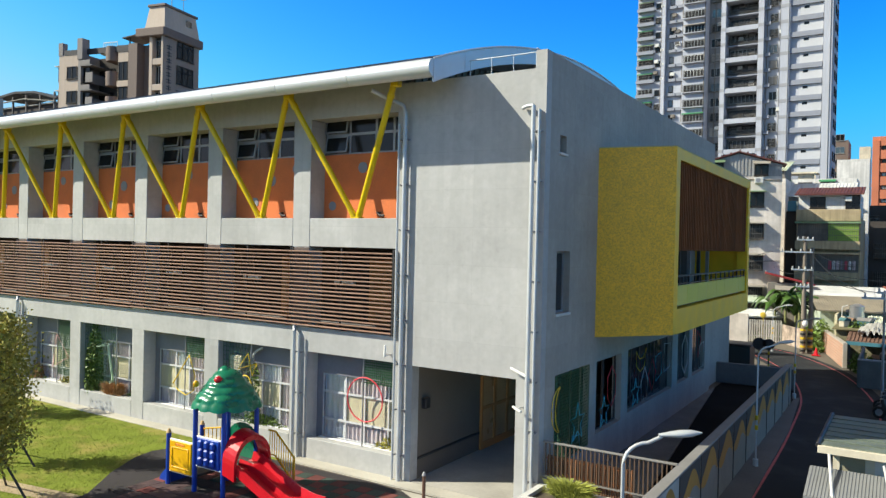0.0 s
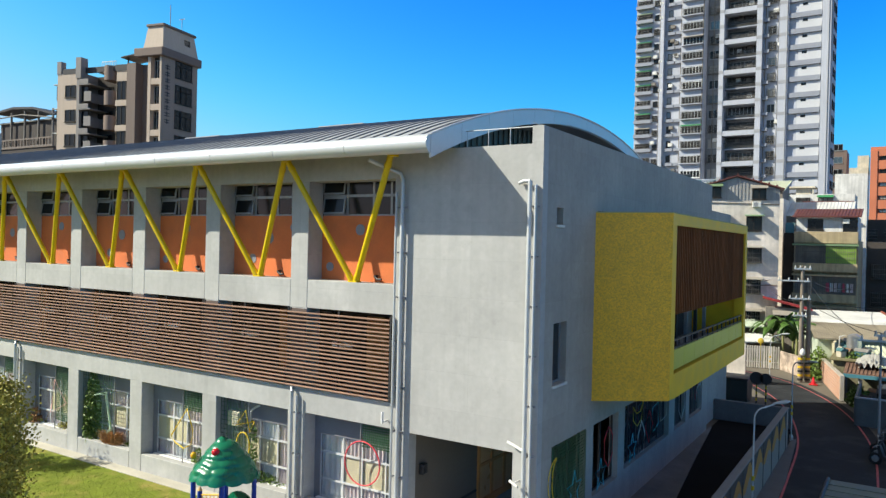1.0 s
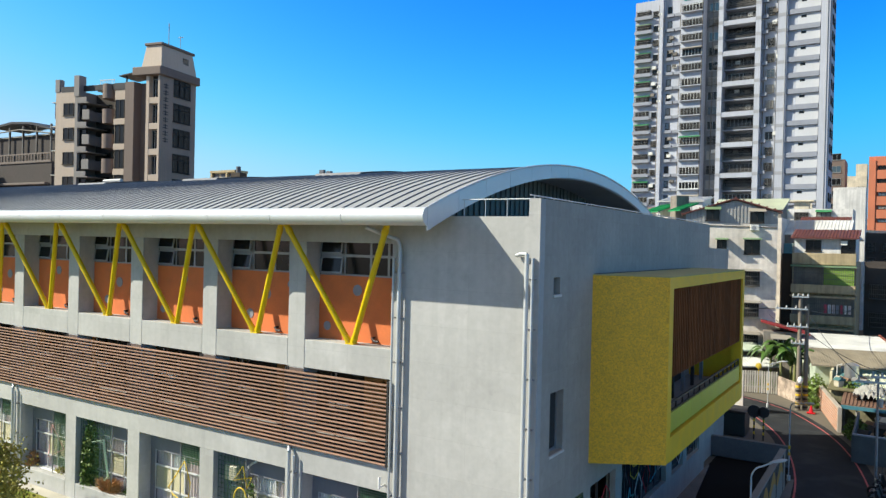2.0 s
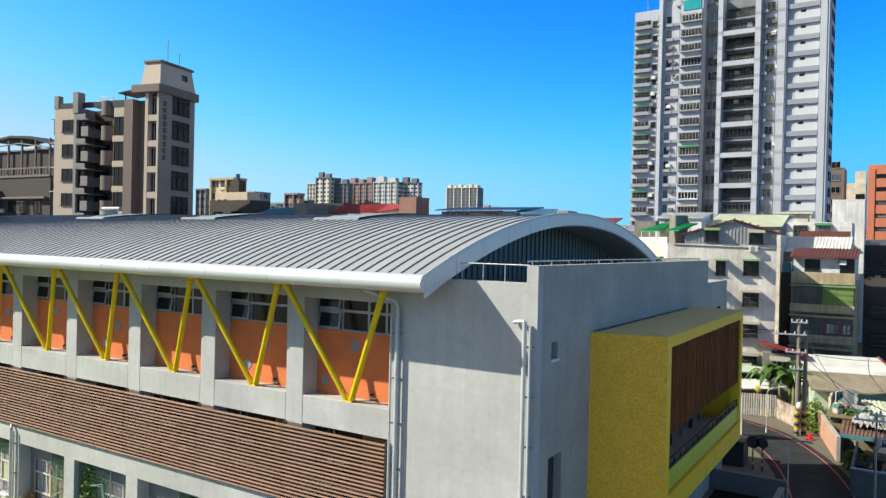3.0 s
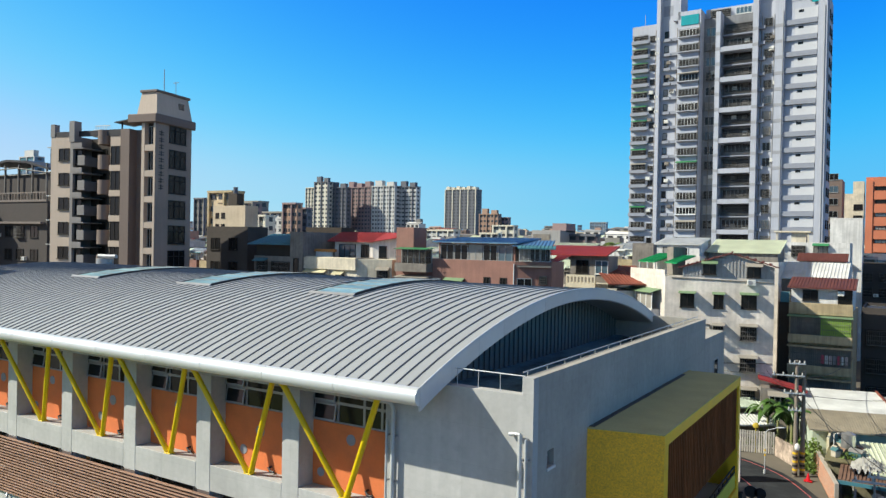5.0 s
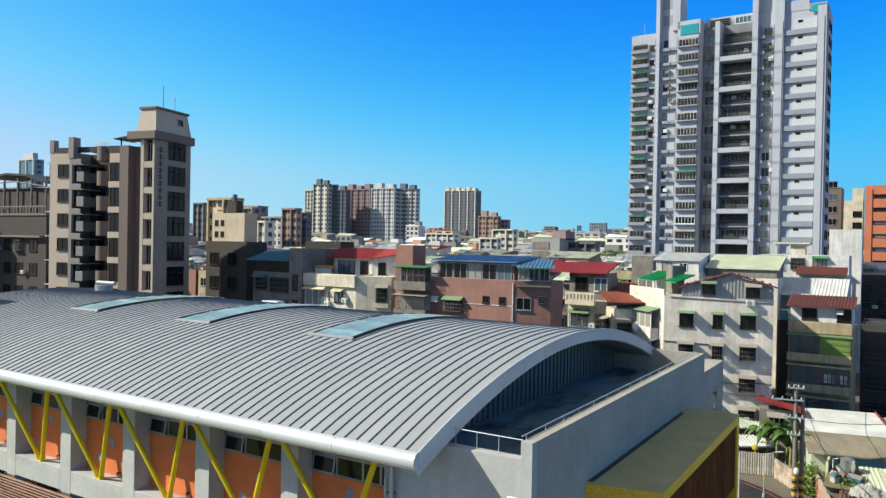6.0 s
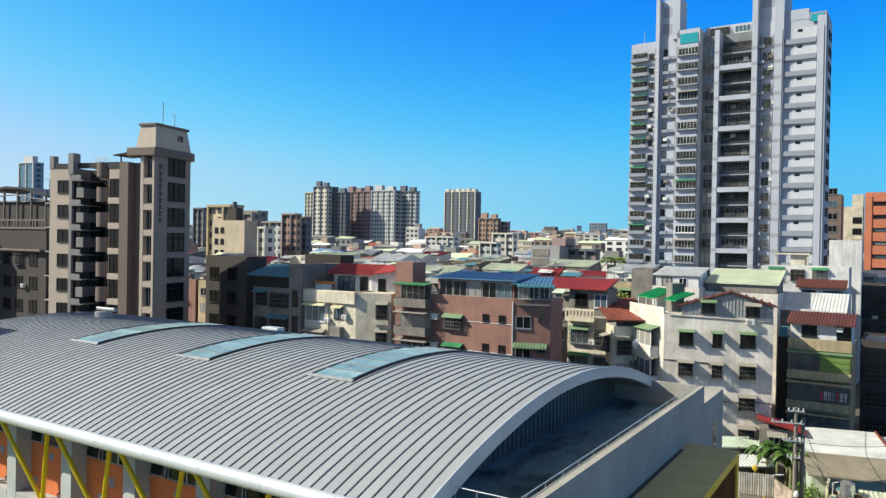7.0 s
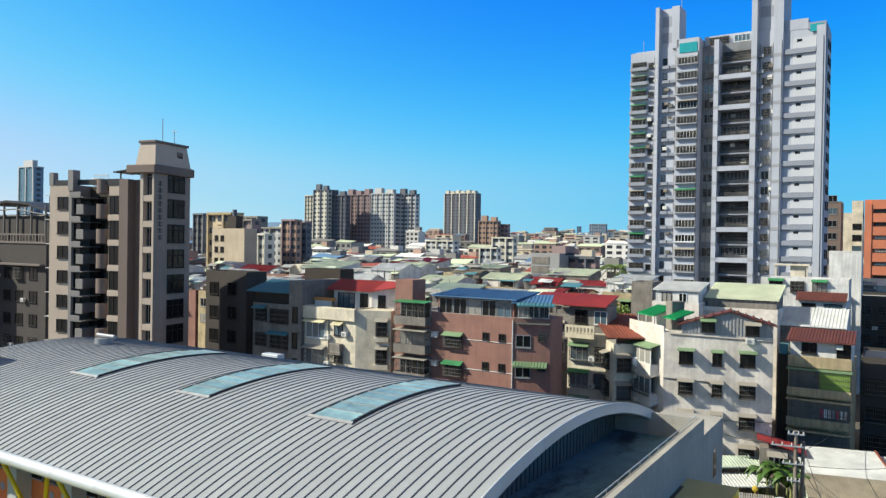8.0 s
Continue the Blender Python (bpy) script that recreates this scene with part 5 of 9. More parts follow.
def leaf(mb, p, s, r, mat=0):
    d = Vector((r.gauss(0, 1), r.gauss(0, 1), r.gauss(0, 0.7))).normalized()
    u = d.orthogonal().normalized()
    u.rotate(Matrix.Rotation(r.random() * 6.3, 3, d))
    w_ = d.cross(u) * (s * 0.42)
    u = u * s
    mb.face([p - u * 0.5, p + w_ * 0.9, p + u * 0.6, p - w_ * 0.9], mat)


def tree(name, x, y, h, r0, clear, leaves, size, label, seed, mats, props=True, shape=0.5):
    r = random.Random(seed)
    th = thing(name, label, "tree", at=(x, y, 0))
    tr = MB()
    pts = [(0.04 * math.sin(2.2 * i), 0.04 * math.cos(1.7 * i), h * 0.92 * i / 8) for i in range(9)]
    tr.tube(pts, 0.03 * h * 0.55, 10, r1=0.012)
    cr = MB()
    tips = []
    for i in range(26):
        f = clear + (1 - clear) * i / 26
        a = i * 2.4 + r.uniform(-0.3, 0.3)
        ln = r0 * (math.sin(math.pi * min(1, (f - clear) / (1 - clear) * 0.8 + 0.18)) ** shape) * r.uniform(0.65, 1.1)
        z = h * f * 0.95
        tip = Vector((math.cos(a) * ln, math.sin(a) * ln, z + ln * r.uniform(0.2, 0.7)))
        tr.tube([(0, 0, z * 0.95), tip * 0.5 + Vector((0, 0, z * 0.46)), tip], 0.02, 5, r1=0.006)
        tips.append((Vector((0, 0, z)), tip))
    for i in range(leaves):
        a, b = r.choice(tips)
        t = r.random() ** 0.6
        sp = 0.08 + 0.14 * t
        p = a.lerp(b, t * 1.08) + Vector((r.gauss(0, sp), r.gauss(0, sp), r.gauss(0, sp * 0.9)))
        leaf(cr, p, size * r.uniform(0.6, 1.3), r, 0)
    part("trunk", tr, BARK, th)
    part("crown", cr, mats, th)
    if props:
        for a in (0.3, 2.4, 4.5):
            part("prop_pole", MB().tube([(0.05 * math.cos(a), 0.05 * math.sin(a), 1.35), (1.1 * math.cos(a), 1.1 * math.sin(a), 0)], 0.03, 6), FRAME_DARK, th)
    return th


tree("young_tree", -11.45, -7.2, 4.5, 0.68, 0.22, 8000, 0.085, "young broadleaf tree turning yellow, staked on the lawn", 3, LEAF)
tree("young_tree", -14.3, -5.5, 4.4, 0.75, 0.2, 7500, 0.085, "young broadleaf tree with green leaves, staked on the lawn", 6, LEAF)
tree("young_tree", -22.6, -3.9, 4.6, 1.2, 0.2, 3600, 0.13, "young broadleaf tree staked beside the school", 8, LEAF)


def bush(name, x, y, z, rx, ry, rz, n, size, mat, label, seed, up=0.0):
    r = random.Random(seed)
    mb = MB()
    for i in range(n):
        d = Vector((r.gauss(0, 1), r.gauss(0, 1), abs(r.gauss(0, 1))))
        d = d.normalized() * r.random() ** 0.45
        p = Vector((d.x * rx, d.y * ry, d.z * rz))
        if up:
            w_ = Vector((r.uniform(-1, 1), r.uniform(-1, 1), 0)).normalized() * size * 0.07
            t = Vector((d.x * rx * 1.2, d.y * ry * 1.2, rz * r.uniform(0.4, 1)))
            b = Vector((p.x * 0.4, p.y * 0.4, 0))
            mb.face([b - w_, b + w_, t * 0.7 + w_, t * 0.7 - w_])
            mb.face([t * 0.7 - w_, t * 0.7 + w_, t + Vector((0, 0, -0.1))])
        else:
            leaf(mb, p, size * r.uniform(0.6, 1.3), r)
    return tagged(part(name, mb, mat, at=(x, y, z)), label, "plant")


bx = X_FIRST - PITCH * 3
bush("climbing_plant", bx - 2.75, 0.3, 0.4, 0.45, 0.3, 2.9, 1900, 0.11, LEAF_DARK, "green creeper climbing a net in an opening", 21)
bush("dry_fern", bx - 1.4, 0.25, 0.45, 0.75, 0.3, 0.75, 1700, 0.2, LEAF_DRY, "dry brown fern clump in the planter", 22, up=1)
bush("shrub", bx - 0.55, 0.55, 0.38, 0.5, 0.35, 0.4, 380, 0.1, LEAF_DARK, "low green shrub in the planter", 23)
b1 = X_FIRST - PITCH
bush("shrub", b1 - 1.6, 0.5, 0.38, 1.2, 0.35, 0.55, 800, 0.1, LEAF_DARK, "low green shrubs in the planter", 24)
bush("climbing_plant", b1 - 1.75, 0.25, 0.4, 0.22, 0.15, 2.4, 500, 0.09, LEAF_DARK, "thin creeper on a pole in an opening", 25)
bush("shrub", X_FIRST - 0.55, 0.6, 0.38, 0.5, 0.3, 0.55, 400, 0.1, LEAF, "pale flowering shrub in the planter", 26)
bush("shrub", X_FIRST - PITCH * 2 - 0.6, 0.55, 0.38, 0.5, 0.3, 0.8, 420, 0.1, LEAF_DARK, "low green shrub in the planter", 27)
bush("shrub", X_FIRST - PITCH * 4 - 0.9, 0.5, 0.38, 0.8, 0.3, 0.5, 480, 0.1, LEAF, "low green shrub in the planter", 28)
bush("climbing_plant", X_FIRST - PITCH * 4 - 2.9, 0.35, 0.4, 0.35, 0.3, 0.9, 380, 0.1, LEAF_DRY, "dry reddish shrub in the planter", 29)
bush("tall_grass", 1.05, -0.45, 0.6, 0.7, 0.4, 0.6, 2600, 0.16, LEAF_YEL, "yellow-green tufted grass in the planter", 30, up=1)
bush("tall_grass", 0.75, -0.2, 0.6, 0.5, 0.2, 0.35, 700, 0.16, LEAF_DARK, "green grass tufts under the railing", 31, up=1)
# ---- the buildings around ----
GREY_TILE = M("pale_grey_tile", (0.416, 0.432, 0.491), 0.7, 0.08, 0.15, 3.0, 0.1, streak=0.07)
GREY_TILE2 = M("mid_grey_tile", (0.263, 0.278, 0.326), 0.7, 0.08, 0.15, 3.0, 0.1, streak=0.05)
BEIGE_TILE = M("beige_tile", (0.47, 0.375, 0.30), 0.7, 0.08, 0.2, 4.0, 0.1, streak=0.05)
BROWN_TILE = M("brown_grey_tile", (0.17, 0.125, 0.105), 0.7, 0.1, 0.2, 4.0, 0.1, streak=0.05)
PINK_TILE = M("pink_tile", (0.27, 0.135, 0.105), 0.75, 0.16, 0.5, 6.0, 0.15, streak=0.09)
CREAM_W = M("aged_cream_wall", (0.60, 0.53, 0.41), 0.85, 0.22, 0.6, 3.0, 0.2, streak=0.1)
OFFWHITE = M("stained_white_wall", (0.63, 0.565, 0.50), 0.85, 0.22, 0.6, 3.0, 0.2, streak=0.1)
CLEAN_W = M("white_wall", (0.61, 0.59, 0.565), 0.8, 0.16, 0.6, 3.0, 0.1, streak=0.16)
# Weathered dark wall; part of the town's shade is put into its colour.
DARK_W = M("weathered_shade_wall", (0.052, 0.040, 0.032), 0.9, 0.2, 0.3, 5.0, 0.2, streak=0.08)
GREYB_W = M("weathered_grey_wall", (0.215, 0.19, 0.165), 0.9, 0.25, 0.6, 3.0, 0.2, streak=0.17)
ORANGE_TILE = M("orange_tile", (0.52, 0.17, 0.09), 0.7, 0.08, 0.3, 6.0, 0.1)
TAN_W = M("tan_wall", (0.42, 0.33, 0.20), 0.85, 0.2, 0.6, 3.0, 0.2, streak=0.22)
RF = dict(
    red=M("red_sheet_roof", (0.29, 0.03, 0.03), 0.6, 0.2, 0.5, 6.0, 0.1),
    maroon=M("maroon_sheet_roof", (0.115, 0.035, 0.028), 0.6, 0.2, 0.8, 8.0, 0.1),
    rust=M("rusty_red_roof", (0.19, 0.05, 0.03), 0.7, 0.3, 0.8, 8.0, 0.1),
    blue=M("blue_sheet_roof", (0.075, 0.17, 0.30), 0.45, 0.12, 0.5, 6.0, 0.1),
    teal=M("teal_sheet_roof", (0.06, 0.18, 0.22), 0.5, 0.12, 0.5, 6.0, 0.1),
    mint=M("mint_sheet_roof", (0.46, 0.52, 0.42), 0.55, 0.12, 0.5, 6.0, 0.1),
    lime=M("pale_lime_roof", (0.56, 0.59, 0.43), 0.55, 0.12, 0.5, 6.0, 0.1),
    white=M("white_sheet_roof", (0.57, 0.57, 0.55), 0.5, 0.2, 0.5, 6.0, 0.1),
    grey=M("grey_sheet_roof", (0.28, 0.28, 0.28), 0.6, 0.15, 0.5, 6.0, 0.1),
    green=M("bright_green_roof", (0.01, 0.26, 0.08), 0.5, 0.12, 0.5, 6.0, 0.1),
    deck=M("roof_deck_cement", (0.30, 0.29, 0.27), 0.9, 0.2, 0.3, 5.0, 0.2),
    beige=M("beige_sheet_roof", (0.30, 0.25, 0.17), 0.7, 0.15, 0.5, 6.0, 0.1))
WIN_FR = {"w": M("white_window_frame", (0.62, 0.62, 0.60), 0.5), "d": M("bronze_window_frame", (0.025, 0.022, 0.02), 0.6, spec=0.2), "g": M("aluminium_window_frame", (0.30, 0.31, 0.31), 0.45, metal=0.3)}
CAGE = M("rusty_window_grille", (0.13, 0.12, 0.11), 0.6, 0.2, 1.0, 8.0, 0.1)
AC_W = M("aircon_white", (0.62, 0.61, 0.57), 0.5)
HOODS = {"g": M("green_awning_sheet", (0.16, 0.24, 0.13), 0.6), "G": M("mid_green_awning_sheet", (0.035, 0.19, 0.075), 0.6, 0.2), "w": M("pale_awning_sheet", (0.30, 0.27, 0.23), 0.6), "t": RF["teal"], "y": M("yellow_awning_sheet", (0.52, 0.47, 0.30), 0.7, 0.2)}
PANES = [glass("city_pane", (0.01, 0.010, 0.010), 0.22, 0.35), glass("city_pane_blue", (0.07, 0.11, 0.14), 0.12), M("city_pane_curtain", (0.28, 0.26, 0.23), 0.3, spec=0.7)]
WCACHE = {}


def cached(key, make):
    if key not in WCACHE:
        WCACHE[key] = make()
    return WCACHE[key]


def fmesh(w, h, fr, n):
    def make():
        st = (w - 0.06) / n
        holes = [(0.06 + st * i, 0.06, st * (i + 1), h - 0.06) for i in range(n)]
        return MB().wall("y", -0.07, 0.0, 0, w, 0, h, holes).box(-0.05, -0.12, -0.07, w + 0.05, 0, -0.005).mesh("window", [WIN_FR[fr]])
    return cached(("f", w, h, fr, n), make)


def pmesh(w, h, k):
    return cached(("p", w, h, k), lambda: MB().box(0.03, -0.03, 0.03, w - 0.03, -0.012, h - 0.03).mesh("pane", [PANES[k]]))


def hmesh(w, h, c, reach):
    def make():
        rise = 0.3 if reach < 0.9 else 0.14
        return MB().extrude([(-0.12, -0.005, h + rise), (-0.12, -reach, h + 0.02), (-0.12, -reach, h - 0.02), (-0.12, -0.005, h + rise - 0.04)], (w + 0.24, 0, 0)).mesh("awning", [HOODS[c]])
    return cached(("h", w, h, c, reach), make)


def cmesh(w, h, d, step=0.16):
    """A projecting window grille with its little roof and floor."""
    def make():
        mb = MB()
        n = max(4, int(w / step))
        for i in range(n + 1):
            x = w * i / n
            mb.box(x - 0.012, -d, 0, x + 0.012, -d + 0.024, h)
        for z in (0.0, h * 0.33, h * 0.66, h):
            mb.box(0, -d, z - 0.018, w, -d + 0.03, z + 0.018)
            mb.box(-0.015, -d, z - 0.018, 0.015, 0, z + 0.018).box(w - 0.015, -d, z - 0.018, w + 0.015, 0, z + 0.018)
        for s in (0, w):
            for i in range(3):
                mb.box(s - 0.012, -d * (i + 1) / 3, 0, s + 0.012, -d * (i + 1) / 3 + 0.02, h)
        mb.box(0, -d, -0.03, w, 0, -0.01)
        return mb.mesh("grille", [CAGE])
    return cached(("c", round(w, 2), round(h, 2), d, step), make)


def face_pose(face, u, z, w, d):
    if face == "F":
        return Matrix.Translation((u, 0, z))
    if face == "R":
        return Matrix.Translation((w, u, z)) @ pose(0, 0, 0, 0, 0, 90)
    return Matrix.Translation((0, u, z)) @ pose(0, 0, 0, 0, 0, -90)


def window(th, dims, face, u, z, w, h, fr="d", n=2, hood="", cage=0.0, ac=False, pane=None, r=random.Random(8), reach=0.62):
    """A window with frame and pane; on the left face u is its far end."""
    at = face_pose(face, u, z, *dims)
    win = part("window", fmesh(w, h, fr, n), None, th, at=at)
    part("pane", pmesh(w, h, r.choice((0, 0, 0, 1, 2)) if pane is None else pane), None, win)
    if hood:
        part("awning", hmesh(w, h, hood, reach), None, win)
    if cage:
        part("grille", cmesh(w, h * 0.95, cage), None, win)
    if ac:
        part("air_conditioner", cached("ac", lambda: MB().bbox(0, -0.42, 0, 0.62, -0.02, 0.42, 0.03).tube([(0.25, -0.43, 0.21), (0.25, -0.425, 0.21)], 0.16, 14, 1).mesh("air_conditioner", [AC_W, FRAME_GREY])), None, win, at=(w + 0.12, 0, 0.0))
    return win


def corrugated(x0, x1, y0, y1, za, zb, step=0.22, th=0.05, mat=0, mb=None):
    """A ribbed sheet sloping from za at y0 to zb at y1."""
    mb = mb or MB()
    n = max(1, int((x1 - x0) / step))
    st = (x1 - x0) / n
    for i in range(n):
        x = x0 + st * i
        mb.face([(x, y0, za), (x + st * 0.7, y0, za), (x + st * 0.7, y1, zb), (x, y1, zb)], mat)
        for a, b, ha, hb in ((0.7, 0.78, 0, th), (0.78, 0.92, th, th), (0.92, 1.0, th, 0)):
            mb.face([(x + st * a, y0, za + ha), (x + st * b, y0, za + hb), (x + st * b, y1, zb + hb), (x + st * a, y1, zb + ha)], mat)
    mb.extrude([(x0, y0, za - 0.003), (x0, y1, zb - 0.003), (x0, y1, zb - 0.09), (x0, y0, za - 0.09)], (x1 - x0, 0, 0), mat)
    return mb


def house(name, label, x, y, rot, w, d, h, wall, roof="deck", parapet=0.5, category="building", group="", size=(1, 1, 1)):
    """A walled block with parapet; its origin is the front left foot, the front faces its own -y."""
    th = thing(name, label, category, at=Matrix.Translation((x, y, -0.03)) @ pose(0, 0, 0, 0, 0, rot) @ Matrix.Diagonal((*size, 1)), group=group)
    part("wall", MB().box(0, 0, 0, w, d, h), wall, th)
    if parapet:
        part("parapet", MB().border(0, 0, w, d, 0.15, h, h + parapet), wall, th)
    if roof:
        part("roof", MB().box(0.16, 0.16, h, w - 0.16, d - 0.16, h + 0.02), RF[roof], th)
    return th


def shed(th, x0, x1, y0, y1, z0, hw, rise, wall, roof, gable="x"):
    """A sheet-metal rooftop room: walls and two-sided roof with its ridge along x, or a mono pitch."""
    part("shed_wall", MB().box(x0, y0, z0, x1, y1, z0 + hw), wall, th)
    ov = 0.25
    if gable == "mono":
        part("shed_roof", corrugated(x0 - ov, x1 + ov, y0 - ov, y1 + ov, z0 + hw, z0 + hw + rise), RF[roof], th)
        part("shed_gable", MB().extrude([(x0, y0, z0 + hw), (x0, y1, z0 + hw), (x0, y1, z0 + hw + rise - 0.09)], (x1 - x0, 0, 0)), wall, th)
    else:
        ym = (y0 + y1) / 2
        part("shed_roof", corrugated(x0 - ov, x1 + ov, y0 - ov, ym, z0 + hw, z0 + hw + rise), RF[roof], th)
        part("shed_roof", corrugated(x0 - ov, x1 + ov, ym, y1 + ov, z0 + hw + rise, z0 + hw), RF[roof], th)
        part("shed_gable", MB().extrude([(x0, y0, z0 + hw), (x0, y1, z0 + hw), (x0, ym, z0 + hw + rise - 0.1)], (x1 - x0, 0, 0)), wall, th)


def water_tank(th, x, y, z, r=0.5, h=1.1):
    part("water_tank", MB().tube([(x, y, z + 0.35), (x, y, z + 0.35 + h)], r, 16).tube([(x, y, z + 0.35 + h), (x, y, z + 0.5 + h)], r, 16, r1=0.12).box(x - 0.4, y - 0.4, z, x + 0.4, y + 0.4, z + 0.35), M("steel_tank", (0.5, 0.5, 0.5), 0.3, metal=0.8), th, "stainless steel water tank")


rc = random.Random(77)

# -- tall grey apartment tower --
FL = 2.42
TW = dict(x=-31.6, y=108.0, w=29.6, d=9.0)
tower = thing("apartment_tower", "tall grey tiled apartment tower with caged balconies", "building", at=Matrix.Translation((-32.3, TW["y"], 0)) @ pose(0, 0, 0, 0, 0, -1.5) @ Matrix.Diagonal((1.0235, 1.0, 1.012, 1.0)))
D2 = (TW["w"], TW["d"])


def tx(X):
    return X - TW["x"]


part("wall", MB().box(0, 0.4, 0, tx(-27.4), 9, 52.0), GREY_TILE, tower)
part("wall", MB().box(tx(-27.4), 0.9, 0, tx(-23.9), 9, 52.6), GREY_TILE, tower)
part("wall", MB().box(tx(-23.9), 0.0, 0, tx(-20.3), 9, 53.3), GREY_TILE, tower)
# Streaked tile, darkened so that the recess's shade sits in its colour.
part("wall", MB().box(tx(-20.3), 2.2, 0, tx(-12.4), 9, 52.2), M("recess_shade_tile", (0.20, 0.205, 0.22), 0.8, 0.2, 0.3, 4.0, 0.1, streak=0.15), tower)
part("wall", MB().box(tx(-12.4), 0.9, 0, tx(-7.9), 9, 53.0), GREY_TILE, tower)
part("wall", MB().box(tx(-7.9), 0.35, 0, tx(-2.0), 5.4, 52.4), GREY_TILE, tower)
part("core_tower", MB().box(tx(-27.4), 1.0, 52.0, tx(-23.5), 4.0, 58.9), GREY_TILE, tower)
part("core_tower", MB().box(tx(-27.4), 0.0, 0, tx(-26.8), 1.0, 59.1), GREY_TILE, tower)
part("core_tower", MB().box(tx(-24.7), 0.0, 52, tx(-23.5), 1.0, 58.9), GREY_TILE, tower)
part("core_tower", MB().box(tx(-12.2), 1.0, 52.0, tx(-7.9), 7.0, 61.5), GREY_TILE, tower)
part("core_tower", MB().box(tx(-12.4), -0.3, 0, tx(-11.6), 1.0, 61.5), GREY_TILE, tower)
part("core_tower", MB().box(tx(-9.2), -0.3, 0, tx(-7.9), 1.0, 61.2), GREY_TILE, tower)
part("pier", MB().box(tx(-17.9), -0.3, 0, tx(-17.2), 2.2, 52.4), GREY_TILE, tower)
part("pier", MB().box(tx(-3.4), -0.2, 0, tx(-2.2), 0.4, 52.6), GREY_TILE, tower)
part("penthouse", MB().box(tx(-7.9), 0.3, 52.4, tx(-4.6), 6, 54.0), GREY_TILE, tower)
part("penthouse", MB().box(tx(-4.6), 0.1, 52.2, tx(-2.2), 6, 53.2), GREY_TILE2, tower)
part("penthouse", MB().box(tx(-20.2), 3.0, 52.2, tx(-12.6), 9, 53.9), GREY_TILE, tower)
part("penthouse", MB().box(0, 3.0, 52.0, tx(-27.4), 9, 52.8), GREY_TILE, tower)
# Flat plates for the core openings, their shade drawn as a darker grey.
for z in (53.2, 55.9):
    part("core_opening", MB().box(tx(-26.5), 0.97, z, tx(-23.9), 1.02, z + 1.7), GREY_TILE2, tower)
    part("core_opening", MB().box(tx(-11.4), 0.97, z + 2.0, tx(-9.5), 1.02, z + 3.7), GREY_TILE2, tower)
part("teal_glazing", MB().box(tx(-23.4), -0.1, 51.0, tx(-20.6), 0.0, 52.6), M("teal_glass", (0.02, 0.30, 0.32), 0.2, spec=0.8), tower)
part("teal_glazing", MB().box(tx(-4.3), 0.0, 51.8, tx(-2.6), 0.1, 52.9), M("teal_glass", (0.02, 0.30, 0.32), 0.2, spec=0.8), tower)
band = MB().box(0, -0.45, -0.2, 4.4, 0.0, 0.55).mesh("slab_band", [GREY_TILE2])
